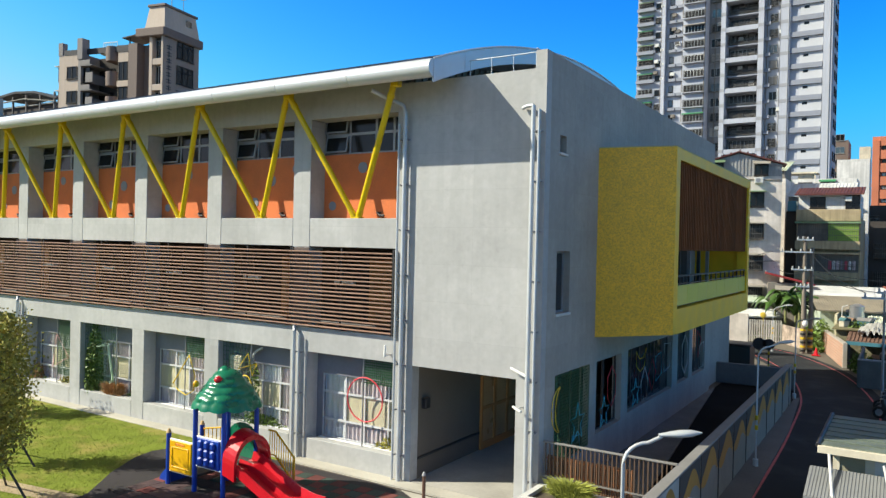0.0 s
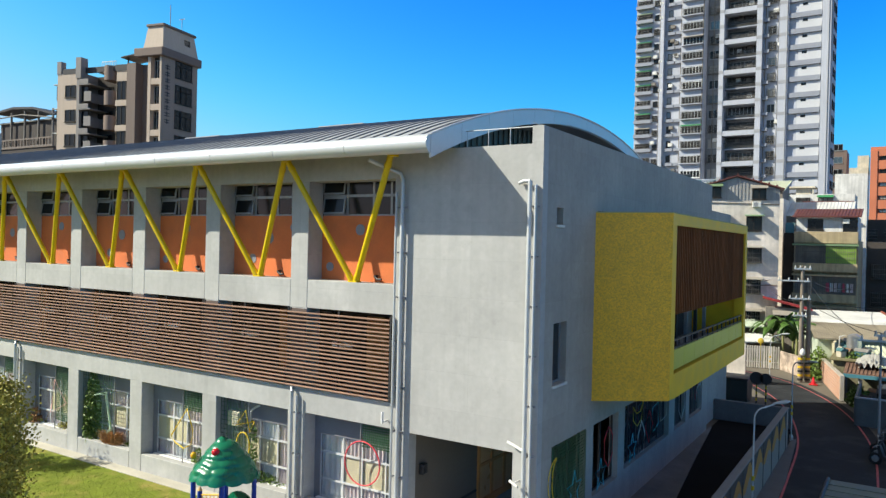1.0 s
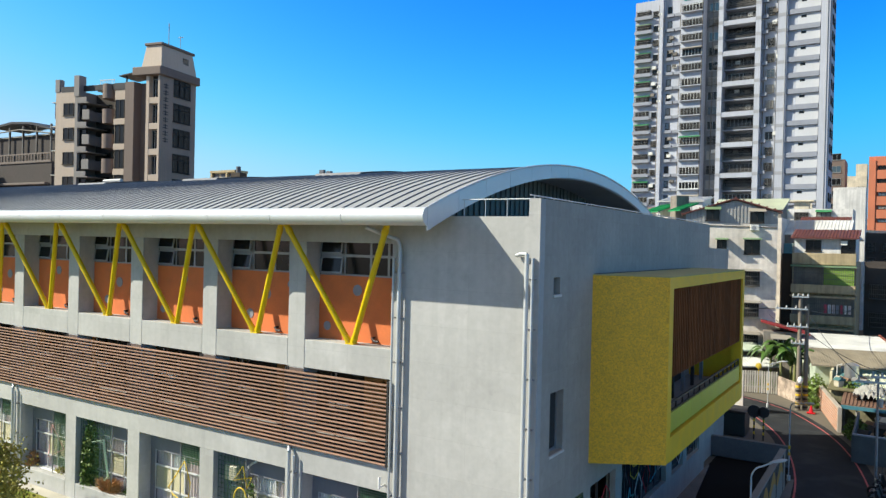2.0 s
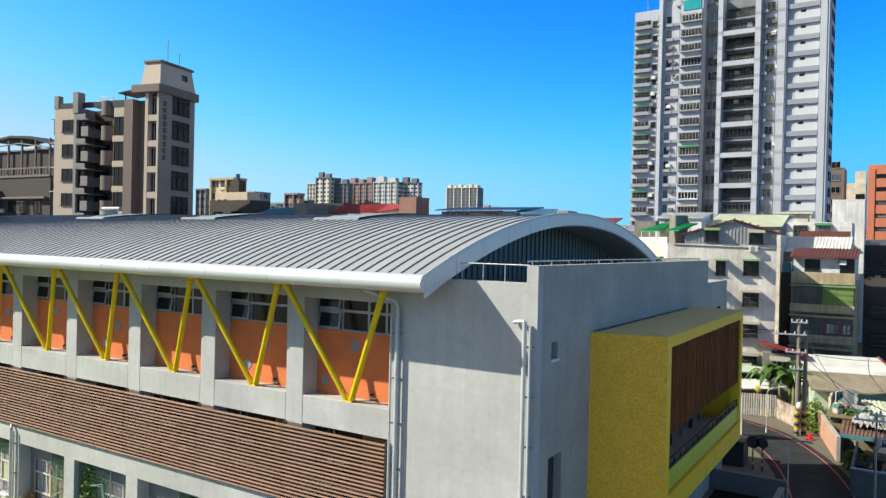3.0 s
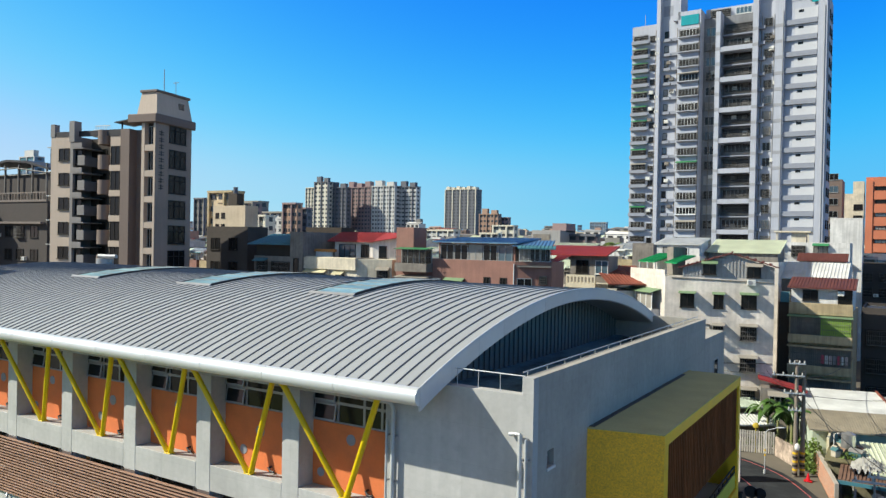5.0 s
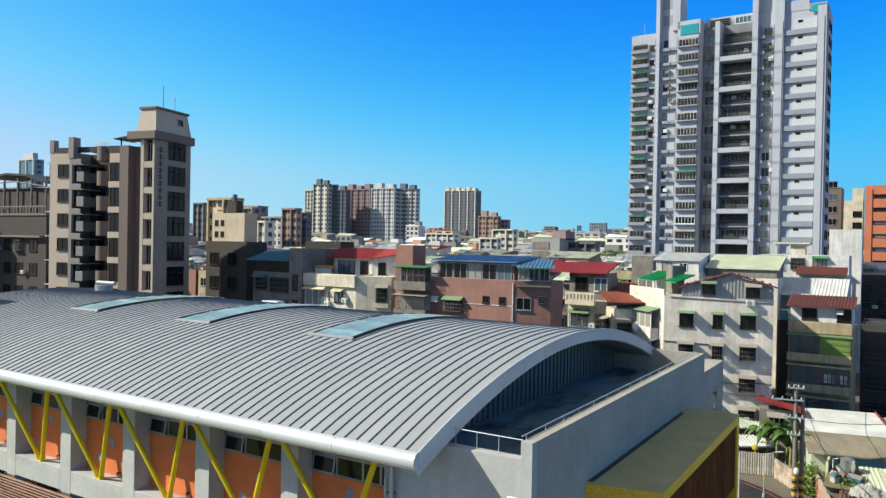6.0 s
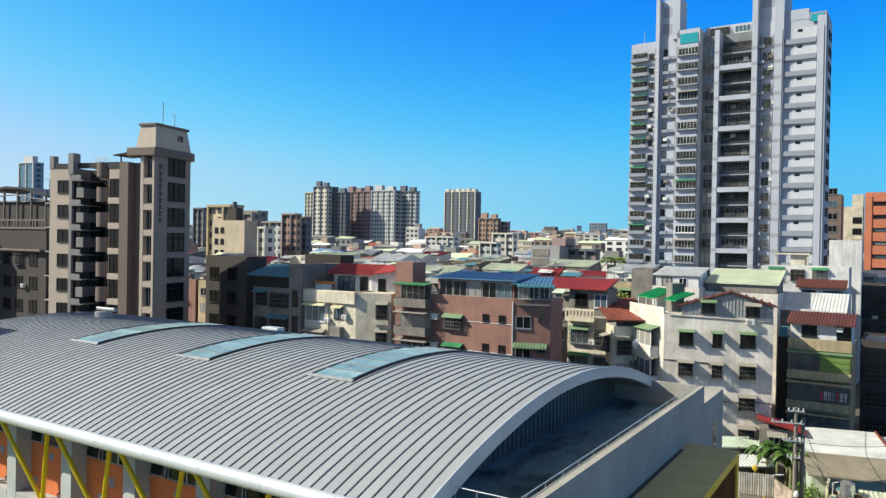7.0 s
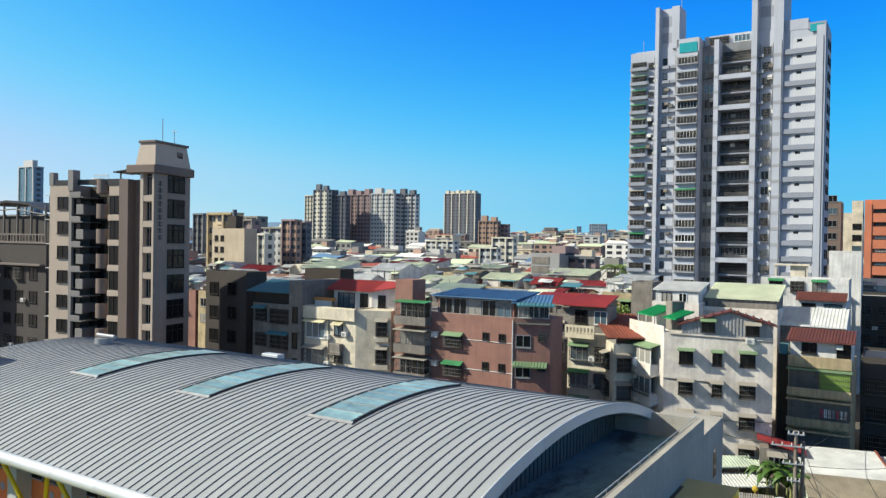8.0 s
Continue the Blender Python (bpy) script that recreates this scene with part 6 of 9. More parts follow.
for f in range(3, 22):
    z = 0.55 + FL * f
    if z < 50.5:
        # left stack: caged balconies
        w1 = window(tower, D2, "F", 0.3, z + 0.15, 2.4, 1.25, rc.choice("dgg"), 4, rc.choice(("", "", "", "w", "g", "G")), rc.choice((0.4, 0.7, 0.7)), r=rc, pane=0)
        w1.location.y = 0.4 * U
        part("ledge", cached("tl", lambda: MB().box(-0.2, -0.75, -0.25, 2.7, 0, -0.05).box(-0.2, -0.75, -0.05, 2.7, -0.68, 0.3).mesh("ledge", [GREY_TILE2])), None, w1)
        window(tower, D2, "F", 3.1, z + 0.25, 0.8, 0.9, "d", 1, "", 0.3 if rc.random() < 0.4 else 0.0, ac=rc.random() < 0.4, r=rc, pane=0).location.y = 0.4 * U
        for key, xa, xb, yy in (("ta", 0, 0.6, 0.4), ("tc", tx(-17.9), tx(-17.2), -0.3), ("td", tx(-12.4), tx(-11.6), -0.3), ("te", tx(-9.2), tx(-7.9), -0.3)):
            part("slab_band", cached(key, lambda: MB().box(0, -0.03, 0, xb - xa, 0, 0.5).mesh("slab_band", [M("band_grey_tile", (0.31, 0.313, 0.335), 0.7, 0.08, 0.15, 3.0, 0.1)])), None, tower, at=(xa, yy, z - 0.35))
        # bay-window stack
        window(tower, D2, "F", tx(-23.6), z + 0.2, 3.1, 1.15, rc.choice("wwg"), 6, "G" if rc.random() < 0.12 else ("w" if rc.random() < 0.3 else ""), 0.6 if rc.random() < 0.85 else 0.0, r=rc, pane=0)
        part("ledge", cached("tl2", lambda: MB().box(-0.1, -0.6, -0.2, 3.3, 0, -0.08).mesh("ledge", [GREY_TILE])), None, tower, at=(tx(-23.7), 0, z + 0.2))
        # stair column and side windows
        for X in (-26.4, -25.0):
            part("slab_band", cached("sb", lambda: MB().box(0, -0.5, 0, 1.25, 0.0, 0.5).mesh("slab_band", [GREY_TILE2])), None, tower, at=(tx(X), 0.9, z - 0.1))
        window(tower, D2, "F", tx(-26.3), z + 0.6, 0.7, 1.1, "d", 1, r=rc).location.y = 0.9 * U
        w2 = window(tower, D2, "F", tx(-19.9), z + 0.3, 1.7, 1.4, "g", 2, "", 0.45 if f % 2 else 0.0, r=rc)
        w2.location.y = 2.2 * U
        # recessed centre with a beam each second floor
        w3 = window(tower, D2, "F", tx(-16.9), z + 0.5, 4.2, 1.3, rc.choice("dgd"), 7, "", 0.45 if rc.random() < 0.8 else 0.0, ac=False, pane=0, r=rc)
        w3.location.y = 2.2 * U
        if f % 2:
            part("beam", cached("bm", lambda: MB().box(0, -0.25, -0.5, 4.75, 2.2, 0.25).mesh("beam", [GREY_TILE])), None, tower, at=(tx(-17.2), 0, z - 0.1))
        else:
            part("floor_slab", cached("fs", lambda: MB().box(0, 0.9, -0.2, 4.75, 2.2, 0.0).mesh("floor_slab", [GREY_TILE2])), None, tower, at=(tx(-17.2), 0, z - 0.1))
        part("balustrade", cmesh(4.6, 0.75, 0.06), None, tower, at=(tx(-17.1), 0.55 if f % 2 else 1.0, z + 0.1))
        # right of centre: small caged windows between slabs
        w4 = window(tower, D2, "F", tx(-10.9), z + 0.35, 1.15, 1.3, rc.choice("gw"), 2, "", 0.5 if rc.random() < 0.7 else 0, r=rc)
        w4.location.y = 0.9 * U
        part("slab_band", cached("sb2", lambda: MB().box(0, -0.7, 0, 0.9, 0.0, 0.5).mesh("slab_band", [GREY_TILE2])), None, tower, at=(tx(-11.6), 0.9, z - 0.1))
        # banded right section
        part("slab_band", band, None, tower, at=(tx(-7.9), 0.35, z))
        part("slab_wall", cached("sw", lambda: MB().box(0, -0.12, 0, 3.1, 0.0, 1.6).mesh("slab_wall", [M("band_white_tile", (0.50, 0.505, 0.53), 0.7, 0.08, 0.15, 3.0, 0.1)])), None, tower, at=(tx(-6.6), 0.35, z + 0.6))
        part("slot_window", cached("slw", lambda: MB().box(0, -0.14, 0, 0.7, -0.115, 0.4).mesh("slot_window", [PANES[0]])), None, tower, at=(tx(-6.1), 0.35, z + 1.6))
        window(tower, D2, "R", 0.9, z + 0.4, 1.2, 1.3, "d", 2, "", 0.0, r=rc, pane=0)
        window(tower, D2, "R", 3.2, z + 0.4, 1.2, 1.3, "d", 2, "", 0.0, r=rc, pane=0)
window(tower, D2, "F", tx(-19.4), 52.5, 3.0, 1.1, "d", 5, "", 0.5, r=rc, pane=0).location.y = 3.0 * U
window(tower, D2, "F", tx(-15.6), 52.5, 2.4, 1.1, "w", 4, r=rc, pane=1).location.y = 3.0 * U
part("antenna", MB().tube([(tx(-24), 3, 58.9), (tx(-24), 3, 62.0)], 0.05, 6).tube([(1.0, 4, 52.8), (1.0, 4, 55)], 0.05, 6), FRAME_GREY, tower)

# pipes, air conditioners and stains of use on the tower's front
for X, y in ((-27.55, 0.36), (-24.2, 0.86), (-20.45, -0.04), (-19.3, 2.14), (-18.1, 2.14), (-12.6, 2.14), (-11.3, 0.86), (-9.5, 0.86), (-8.1, -0.34), (-2.5, -0.24)):
    part("waste_pipe", MB().tube([(tx(X), y, 1.0), (tx(X), y, 51.0)], 0.07, 6), GREYB_W if X < -10 else FRAME_GREY, tower)
for i in range(64):
    X, y = rc.choice(((-28.6, 0.4), (-25.9, 0.9), (-25.2, 0.9), (-19.0, 2.2), (-18.4, 2.2), (-10.2, 0.9), (-9.6, 0.9), (-14.0, 2.2), (-15.6, 2.2)))
    part("air_conditioner", cached(("tac", i % 3), lambda: MB().bbox(0, -0.45, 0, 0.7, 0, 0.5, 0.03).box(-0.06, -0.5, -0.06, 0.76, 0, -0.01).mesh("air_conditioner", [(AC_W, GREYB_W, CAGE)[i % 3]])), None, tower, at=(tx(X) + rc.uniform(-0.15, 0.15), y, 0.55 + FL * rc.randint(3, 19) + rc.uniform(0.5, 1.4)))

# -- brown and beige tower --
# Near-black: recess shade and cast shadow on houses are put into this colour.
SHADE_BLACK = M("shade_black_wall", (0.06, 0.05, 0.045), 0.9, 0.25, 0.3, 5.0, 0.2)
SHADE_GREY = M("grey_shade_tile", (0.23, 0.21, 0.20), 0.7, 0.1, 0.2, 4.0, 0.1, streak=0.06)
LT = thing("apartment_tower", "brown and beige eight-storey apartment block with a stair tower", "building", at=Matrix.Translation((-64.85, 25.25, 0.7)) @ pose(0, 0, 0, 0, 0, 12) @ Matrix.Diagonal((0.991, 0.991, 0.976, 1)))
part("plinth", MB().box(-0.5, 0.2, -0.74, 12.9, 5.0, 0), SHADE_GREY, LT)
D3 = (12.97, 5.2)
STOREY = 2.51
part("wall", MB().box(-0.4, 0.3, 0, 2.46, 5.0, 24.6), BEIGE_TILE, LT)
part("recess_wall", MB().box(2.46, 2.4, 0, 7.22, 5.0, 24.6), SHADE_BLACK, LT)
part("recess_wall", MB().box(2.4, 0.9, 0, 2.47, 2.4, 24.6), SHADE_BLACK, LT)
part("wall", MB().box(7.22, 0.35, 0, 9.03, 5.0, 24.6), BEIGE_TILE, LT)
part("pier", MB().box(9.03, -0.25, 0, 10.1, 5.0, 25.05), BROWN_TILE, LT)
part("pier", MB().box(10.1, 0.75, 0, 10.75, 5.0, 25.05), BROWN_TILE, LT)
part("recess_wall", MB().box(10.75, 1.3, 0, 11.35, 5.0, 25.6), SHADE_BLACK, LT)
part("stair_wall", MB().box(11.35, 0.0, 0, 11.7, 5.2, 25.6), BEIGE_TILE, LT)
part("stair_wall", MB().box(11.7, 0.55, 0, 12.75, 5.2, 25.6), SHADE_BLACK, LT)
part("stair_wall", MB().box(12.75, 0.0, 0, 12.97, 5.2, 25.6), BEIGE_TILE, LT)
# Thin browner plate over the beige flank, painted as that side's shade.
part("side_wall", MB().box(12.971, 0.003, 0, 12.985, 5.197, 25.6), M("shaded_flank_tile", (0.30, 0.225, 0.18), 0.7, 0.12, 0.2, 4.0, 0.1, streak=0.06), LT, "beige tiled flank with its shade in the colour")
part("pier", MB().box(-0.45, 0.25, 24.6, 0.1, 0.85, 25.9), SHADE_GREY, LT)
part("pier", MB().box(2.4, -0.1, 24.0, 3.05, 0.8, 26.1), SHADE_GREY, LT)
part("pier", MB().box(2.46, 0.0, 0, 2.8, 2.4, 24.6), SHADE_GREY, LT)
part("parapet", MB().box(0.3, 0.28, 24.55, 2.4, 0.5, 25.1), FRAME_DARK, LT)
part("parapet", MB().box(3.05, 0.5, 24.6, 7.22, 0.7, 25.15), FRAME_DARK, LT)
part("parapet", MB().box(7.15, 0.3, 24.5, 9.03, 0.5, 25.15), FRAME_DARK, LT)
part("roof_shed", MB().bbox(4.3, 1.0, 24.6, 5.0, 2.0, 25.3, 0.03), CLEAN_W, LT)
rail = part("roof_railing", MB().box(5.2, 0.45, 25.55, 7.0, 0.5, 25.62), AC_W, LT)
for i in range(9):
    part("rail_bar", MB().box(5.2 + 0.22 * i, 0.46, 25.15, 5.23 + 0.22 * i, 0.49, 25.55), AC_W, rail)
part("cornice", MB().bbox(9.85, -0.3, 25.6, 13.3, 5.5, 26.45, 0.08), BROWN_TILE, LT)
cap = MB()
b0 = [(10.75, 0.0, 26.45), (13.1, 0.0, 26.45), (13.1, 5.1, 26.45), (10.75, 5.1, 26.45)]
b1_ = [(11.05, 0.3, 28.6), (12.85, 0.3, 28.6), (12.85, 4.75, 28.6), (11.05, 4.75, 28.6)]
for i in range(4):
    j = (i + 1) % 4
    cap.face([b0[i], b0[j], b1_[j], b1_[i]])
part("stair_cap", cap, BEIGE_TILE, LT)
part("cap_roof", MB().bbox(10.9, 0.15, 28.6, 13.0, 4.95, 28.85, 0.04), BROWN_TILE, LT)
part("cap_window", MB().box(12.8, 3.2, 27.3, 12.99, 4.0, 28.0), GLASS_DARK, LT)
part("canopy", MB().extrude([(7.9, 0.1, 25.75), (10.0, 0.1, 26.0), (10.0, 0.1, 26.1), (7.9, 0.1, 25.85)], (0, 2.6, 0)).box(8.5, 0.4, 25.0, 8.6, 0.5, 25.85), FRAME_DARK, LT)
part("antenna", MB().tube([(12.2, 2, 28.85), (12.2, 2, 31.2)], 0.04, 6).tube([(12.6, 3.2, 28.85), (12.6, 3.2, 30.2)], 0.03, 6).tube([(12.3, 3.2, 30.1), (12.95, 3.2, 30.1)], 0.03, 6), FRAME_GREY, LT)
part("conduit", MB().tube([(10.98, 1.2, 0), (10.98, 1.2, 25.6)], 0.1, 8), GALV, LT)
bay_band = MB().bbox(2.75, -0.05, 0.0, 4.3, 2.4, 0.1, 0.02).bbox(2.75, -0.05, 0.1, 4.0, 0.06, 0.62, 0.02).box(2.75, 0.06, 0.1, 2.82, 1.5, 0.62).mesh("balcony", [SHADE_GREY])
# Grey and brown replace beige on these balconies: shade put into the colour.
bay_low = MB().bbox(3.5, -0.1, 0.0, 4.42, 0.05, 1.0, 0.02).box(3.72, 0.05, 0, 3.8, 2.4, 1.0).mesh("balcony_wall", [SHADE_GREY])
curve = [(5.43 + 0.65 - 0.65 * math.cos(math.pi * i / 10), 0.75 - 0.55 * math.sin(math.pi * i / 10)) for i in range(11)]
round_b = MB().extrude([(x, y, 0) for x, y in curve] + [(6.73, 2.4, 0), (5.43, 2.4, 0)], (0, 0, 1.45)).mesh("round_balcony", [BROWN_TILE])
span_r = MB().bbox(7.2, 0.2, 0, 9.03, 0.4, 0.6, 0.02).mesh("spandrel", [BEIGE_TILE])
span_s = MB().bbox(11.7, 0.02, 0, 12.75, 0.56, 0.6, 0.01).mesh("spandrel", [BEIGE_TILE])
for f in range(9):
    z = 22.15 - STOREY * f
    window(LT, D3, "F", 0.68, z, 1.35, 1.25, "d", 2, r=rc, pane=0).location.y = 0.3 * U
    part("air_conditioner", cached("lac", lambda: MB().bbox(-0.8, 0.55, 0, -0.4, 1.3, 1.5, 0.03).mesh("air_conditioner", [FRAME_DARK])), None, LT, at=(0, 0, z - 0.2))
    part("awning", cached("law", lambda: MB().box(-1.05, 0.35, 0, -0.2, 1.5, 0.07).mesh("awning", [AC_W])), None, LT, at=(0, 0, z + 1.4))
    part("balcony", bay_band, None, LT, at=(0, 0, z + 1.12))
    window(LT, D3, "F", 2.85, z - 0.45, 0.85, 1.5, "d", 1, r=rc, pane=0).location.y = 0.35 * U
    part("balcony_wall", bay_low, None, LT, at=(0, 0, z - 0.56))
    window(LT, D3, "F", 3.9, z - 0.2, 0.9, 1.6, "d", 1, r=rc, pane=0).location.y = 2.4 * U
    part("round_balcony", round_b, None, LT, at=(0, 0, z - 0.95 + STOREY))
    window(LT, D3, "F", 5.6, z - 0.1, 0.9, 0.95, "d", 2, r=rc, pane=0).location.y = 2.4 * U
    window(LT, D3, "F", 7.32, z - 0.55, 1.15, 1.88, "d", 2, r=rc, pane=0).location.y = 0.34 * U
    window(LT, D3, "F", 8.6, z - 0.55, 0.4, 1.88, "d", 1, r=rc, pane=0).location.y = 0.34 * U
    part("spandrel", span_r, None, LT, at=(0, 0, z - 1.17))
    part("spandrel", span_s, None, LT, at=(0, 0, z + 0.72))
    window(LT, D3, "F", 11.75, z + 1.36, 0.95, 1.82, "g", 3, r=rc, pane=0).location.y = 0.54 * U
    w5 = window(LT, D3, "R", 1.9, z + 1.75, 2.45, 1.83, "d", 3, r=rc, pane=0)
    part("transom", cached("ltr", lambda: MB().box(0, -0.09, 1.2, 2.45, -0.01, 1.28).box(0.8, -0.1, 0, 0.88, -0.01, 1.83).mesh("transom", [WIN_FR["d"]])), None, w5)
for i in range(9):
    zc = 24.5 - 0.66 * i
    part("sign_character", MB().box(12.97, 0.5, zc, 13.03, 1.15, zc + 0.07).box(12.97, 0.5, zc + 0.24, 13.03, 1.15, zc + 0.31).box(12.97, 0.78, zc - 0.08, 13.03, 0.87, zc + 0.42), FRAME_DARK, LT)

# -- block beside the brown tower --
# The block's shade is put into its dark brown walls.
g = house("apartment_block", "shaded grey apartment block with rooftop sheds", -88.0, 30.5, 2, 12.6, 8, 18.0, M("shaded_brown_wall", (0.06, 0.05, 0.047), 0.9, 0.2, 0.3, 5.0, 0.2), "deck", 0.0, size=(1, 1, 1.04))
shed(g, 0.6, 12.2, 0.7, 7.0, 18.0, 3.2, 0.4, M("shaded_brown_wall", (0.085, 0.068, 0.062)), "deck", "mono")
for f in range(6):
    for u in (1.2, 4.2, 6.6, 9.4):
        window(g, (12.6, 8), "F", u, 1.0 + 2.6 * f, 1.5, 1.3, "d", 2, "", 0.4 if rc.random() < 0.3 else 0, ac=rc.random() < 0.3, r=rc, pane=0)
part("canopy_roof", MB().extrude([(0, 0.2, 22.6), (4, 0.2, 22.95), (8, 0.2, 22.7), (12.4, 0.2, 21.7), (12.4, 0.2, 21.5), (8, 0.2, 22.45), (4, 0.2, 22.7), (0, 0.2, 22.35)], (0, 4.5, 0)), FRAME_DARK, g, "curved dark steel roof canopy")
part("canopy_rib", MB().tube([(0, 0.1, 21.7), (6, 0.1, 21.9), (12.3, 0.1, 21.2)], 0.08, 6), CAGE, g)
for u in (0.6, 3.4, 6.2, 9.0, 11.8):
    part("canopy_post", MB().box(u, 0.25, 18.0, u + 0.16, 0.45, 22.3), CAGE, g)
part("terrace_rail", MB().wall("y", -0.12, -0.02, 0.0, 12.6, 18.0, 19.1, [(0.2 + 0.62 * i, 18.25, 0.68 + 0.62 * i, 18.95) for i in range(20)]), M("dusty_brown_rail", (0.16, 0.13, 0.115), 0.8), g)
part("planter_row", MB().bbox(0.3, -0.55, 15.5, 12.2, -0.02, 15.75, 0.03), M("dusty_brown_rail", (0.16, 0.13, 0.115)), g)
part("white_annex", MB().bbox(-4.0, -3.4, 0, 1.6, -0.8, 17.6, 0.04), GREYB_W, g)

# -- row behind the school --
PK = (12.45, 4.6)
pink = thing("pink_apartment", "pink tiled apartment block with a blue sheet roof", "building", at=Matrix.Translation((-31.34, 38.02, -0.03)) @ Matrix.Diagonal((0.965, 0.965, 1.018, 1)))
END = Matrix.Translation((12.45, 0, 0)) @ pose(0, 0, 0, 0, 0, 20)  # the end bay turns back from the front
part("wall", MB().extrude([(0, 0, 0), (12.45, 0, 0), (15.4, 1.07, 0), (15.2, 4.2, 0), (12.45, 4.6, 0), (0, 4.6, 0)], (0, 0, 13.2)), PINK_TILE, pink)
part("roof", MB().box(0.2, 0.2, 13.2, 14.0, 4.3, 13.22), RF["deck"], pink)
part("stair_head", MB().box(0, 0.003, 13.2, 1.95, 2.2, 15.9), PINK_TILE, pink)
part("penthouse_wall", MB().box(4.55, 0.35, 13.2, 12.3, 4.2, 14.6), PINK_TILE, pink)
part("blue_roof", corrugated(4.2, 12.85, -0.35, 4.5, 14.72, 15.12, 0.3), RF["blue"], pink, "blue ribbed sheet roof")
part("blue_roof", corrugated(-0.2, 3.2, -0.45, 3.2, 14.5, 14.95, 0.3), RF["blue"], pink, at=END)
part("teal_awning", corrugated(0.3, 3.5, -0.75, -0.45, 14.3, 14.5, 0.3), RF["teal"], pink, at=END)
part("cage_room", MB().box(0.2, -0.35, 12.75, 3.1, 0, 12.9).box(0.3, 0.3, 13.2, 2.8, 2.6, 14.5), GREYB_W, pink, at=END)
part("grille", cmesh(2.9, 1.5, 0.05), None, pink, at=END @ Matrix.Translation((0.2, -0.3, 12.9)))
for i in range(3):
    w6 = window(pink, PK, "F", 0, 0, 0.85, 1.2, "w", 2, r=rc)
    w6.matrix_basis = placed(END @ Matrix.Translation((0.35 + 0.9 * i, 0.29, 13.2)))
for f in range(4):
    w6 = window(pink, PK, "F", 0, 0, 1.3, 1.0, "g", 2, r=rc, pane=0)
    w6.matrix_basis = placed(END @ Matrix.Translation((0.2, 0, 3.5 + 2.45 * f)))
    w6 = window(pink, PK, "F", 0, 0, 0.65, 0.6, "d", 1, "", 0.3, r=rc, pane=0)
    w6.matrix_basis = placed(END @ Matrix.Translation((2.1, 0, 4.1 + 2.45 * f)))
for z, tint in ((4.5, "w"), (9.4, "g")):
    part("awning", corrugated(0.0, 2.9, -0.8, 0.0, z, z + 0.3, 0.25), HOODS[tint], pink, at=END)
for i in range(5):
    w6 = window(pink, PK, "F", 4.75 + 1.48 * i, 13.05, 1.4, 1.45, "g", 2, r=rc)
    w6.location.y = 0.35 * U
cage_box = MB().box(0, -1.1, 0, 3.5, 0, 0.1).box(0, -1.1, 0.1, 3.5, -1.05, 0.75).box(0, -1.05, 0.1, 0.05, 0, 0.75).box(3.45, -1.05, 0.1, 3.5, 0, 0.75).mesh("balcony", [GREYB_W])
for f in range(5):
    z = 12.15 - 2.45 * f
    part("balcony", cage_box, None, pink, at=(0.62, 0, z - 0.12))
    window(pink, PK, "F", 0.65, z, 3.4, 1.85, "g", 5, "G" if f == 0 else "w", 1.05, r=rc, pane=None if f else 0, reach=1.25)
    window(pink, PK, "F", 5.6, z - 1.75, 1.8, 0.95, "d", 3, "G" if f % 2 else "g", 0.45, r=rc, pane=0)
    part("air_conditioner", cached("ac2", lambda: MB().bbox(0, -0.4, 0, 0.65, 0, 0.45, 0.03).box(-0.1, -0.5, 0.45, 0.75, 0, 0.5).mesh("air_conditioner", [AC_W])), None, pink, at=(4.3, 0, z - 1.1))
    for u in (9.45, 11.05):
        window(pink, PK, "F", u, z - 0.9, 0.62, 0.58, "d", 2, r=rc, pane=0)
    part("string_course", MB().box(7.7, -0.05, z - 1.07, 12.4, 0, z - 1.02), PALE, pink)
part("corner_pipe", MB().tube([(12.4, -0.06, 0), (12.4, -0.06, 13)], 0.05, 6), PALE, pink)

cream = house("cream_house", "cream four-storey house with a red roofed rooftop room", -41.3, 36.9, 0, 6.7, 6.6, 11.7, CREAM_W, "deck", 1.2, size=(0.942, 0.942, 1.032))
FLANK = Matrix.Translation((6.7, 0, 0)) @ pose(0, 0, 0, 0, 0, 22)
part("flank_wall", MB().extrude([(6.7, 0.002, 0), (10.0, 1.33, 0), (9.7, 5.0, 0), (6.7, 6.6, 0)], (0, 0, 12.8)), CREAM_W, cream)
part("rooftop_room", MB().box(1.6, 2.7, 11.7, 6.58, 6.5, 14.4), OFFWHITE, cream)
part("red_roof", corrugated(0.9, 6.9, 2.3, 4.5, 14.4, 15.25, 0.3), RF["red"], cream, "dark red ribbed sheet roof")
part("red_roof", corrugated(0.9, 6.9, 4.5, 6.8, 15.25, 14.4, 0.3), RF["red"], cream)
part("red_roof", MB().extrude([(6.9, 2.3, 14.36), (9.2, 3.3, 14.74), (9.2, 4.5, 15.2), (6.9, 4.5, 15.2)], (0, 0, 0.06)), RF["red"], cream)
part("gable_wall", MB().extrude([(6.58, 2.69, 11.7), (8.9, 3.6, 11.7), (8.9, 3.6, 14.82), (6.58, 2.69, 14.5)], (0, 0.12, 0)).box(8.78, 3.73, 11.7, 8.9, 6.4, 14.8), CLEAN_W, cream, "white rooftop room wall")
w7 = window(cream, (6.7, 6.6), "F", 0, 0, 0.8, 1.1, "d", 1, r=rc, pane=0)
w7.matrix_basis = placed(Matrix.Translation((7.2, 2.93, 12.9)) @ pose(0, 0, 0, 0, 0, 21.4))
part("parapet_band", MB().bbox(-0.05, -0.28, 11.75, 6.75, -0.004, 12.85, 0.03), CREAM_W, cream)
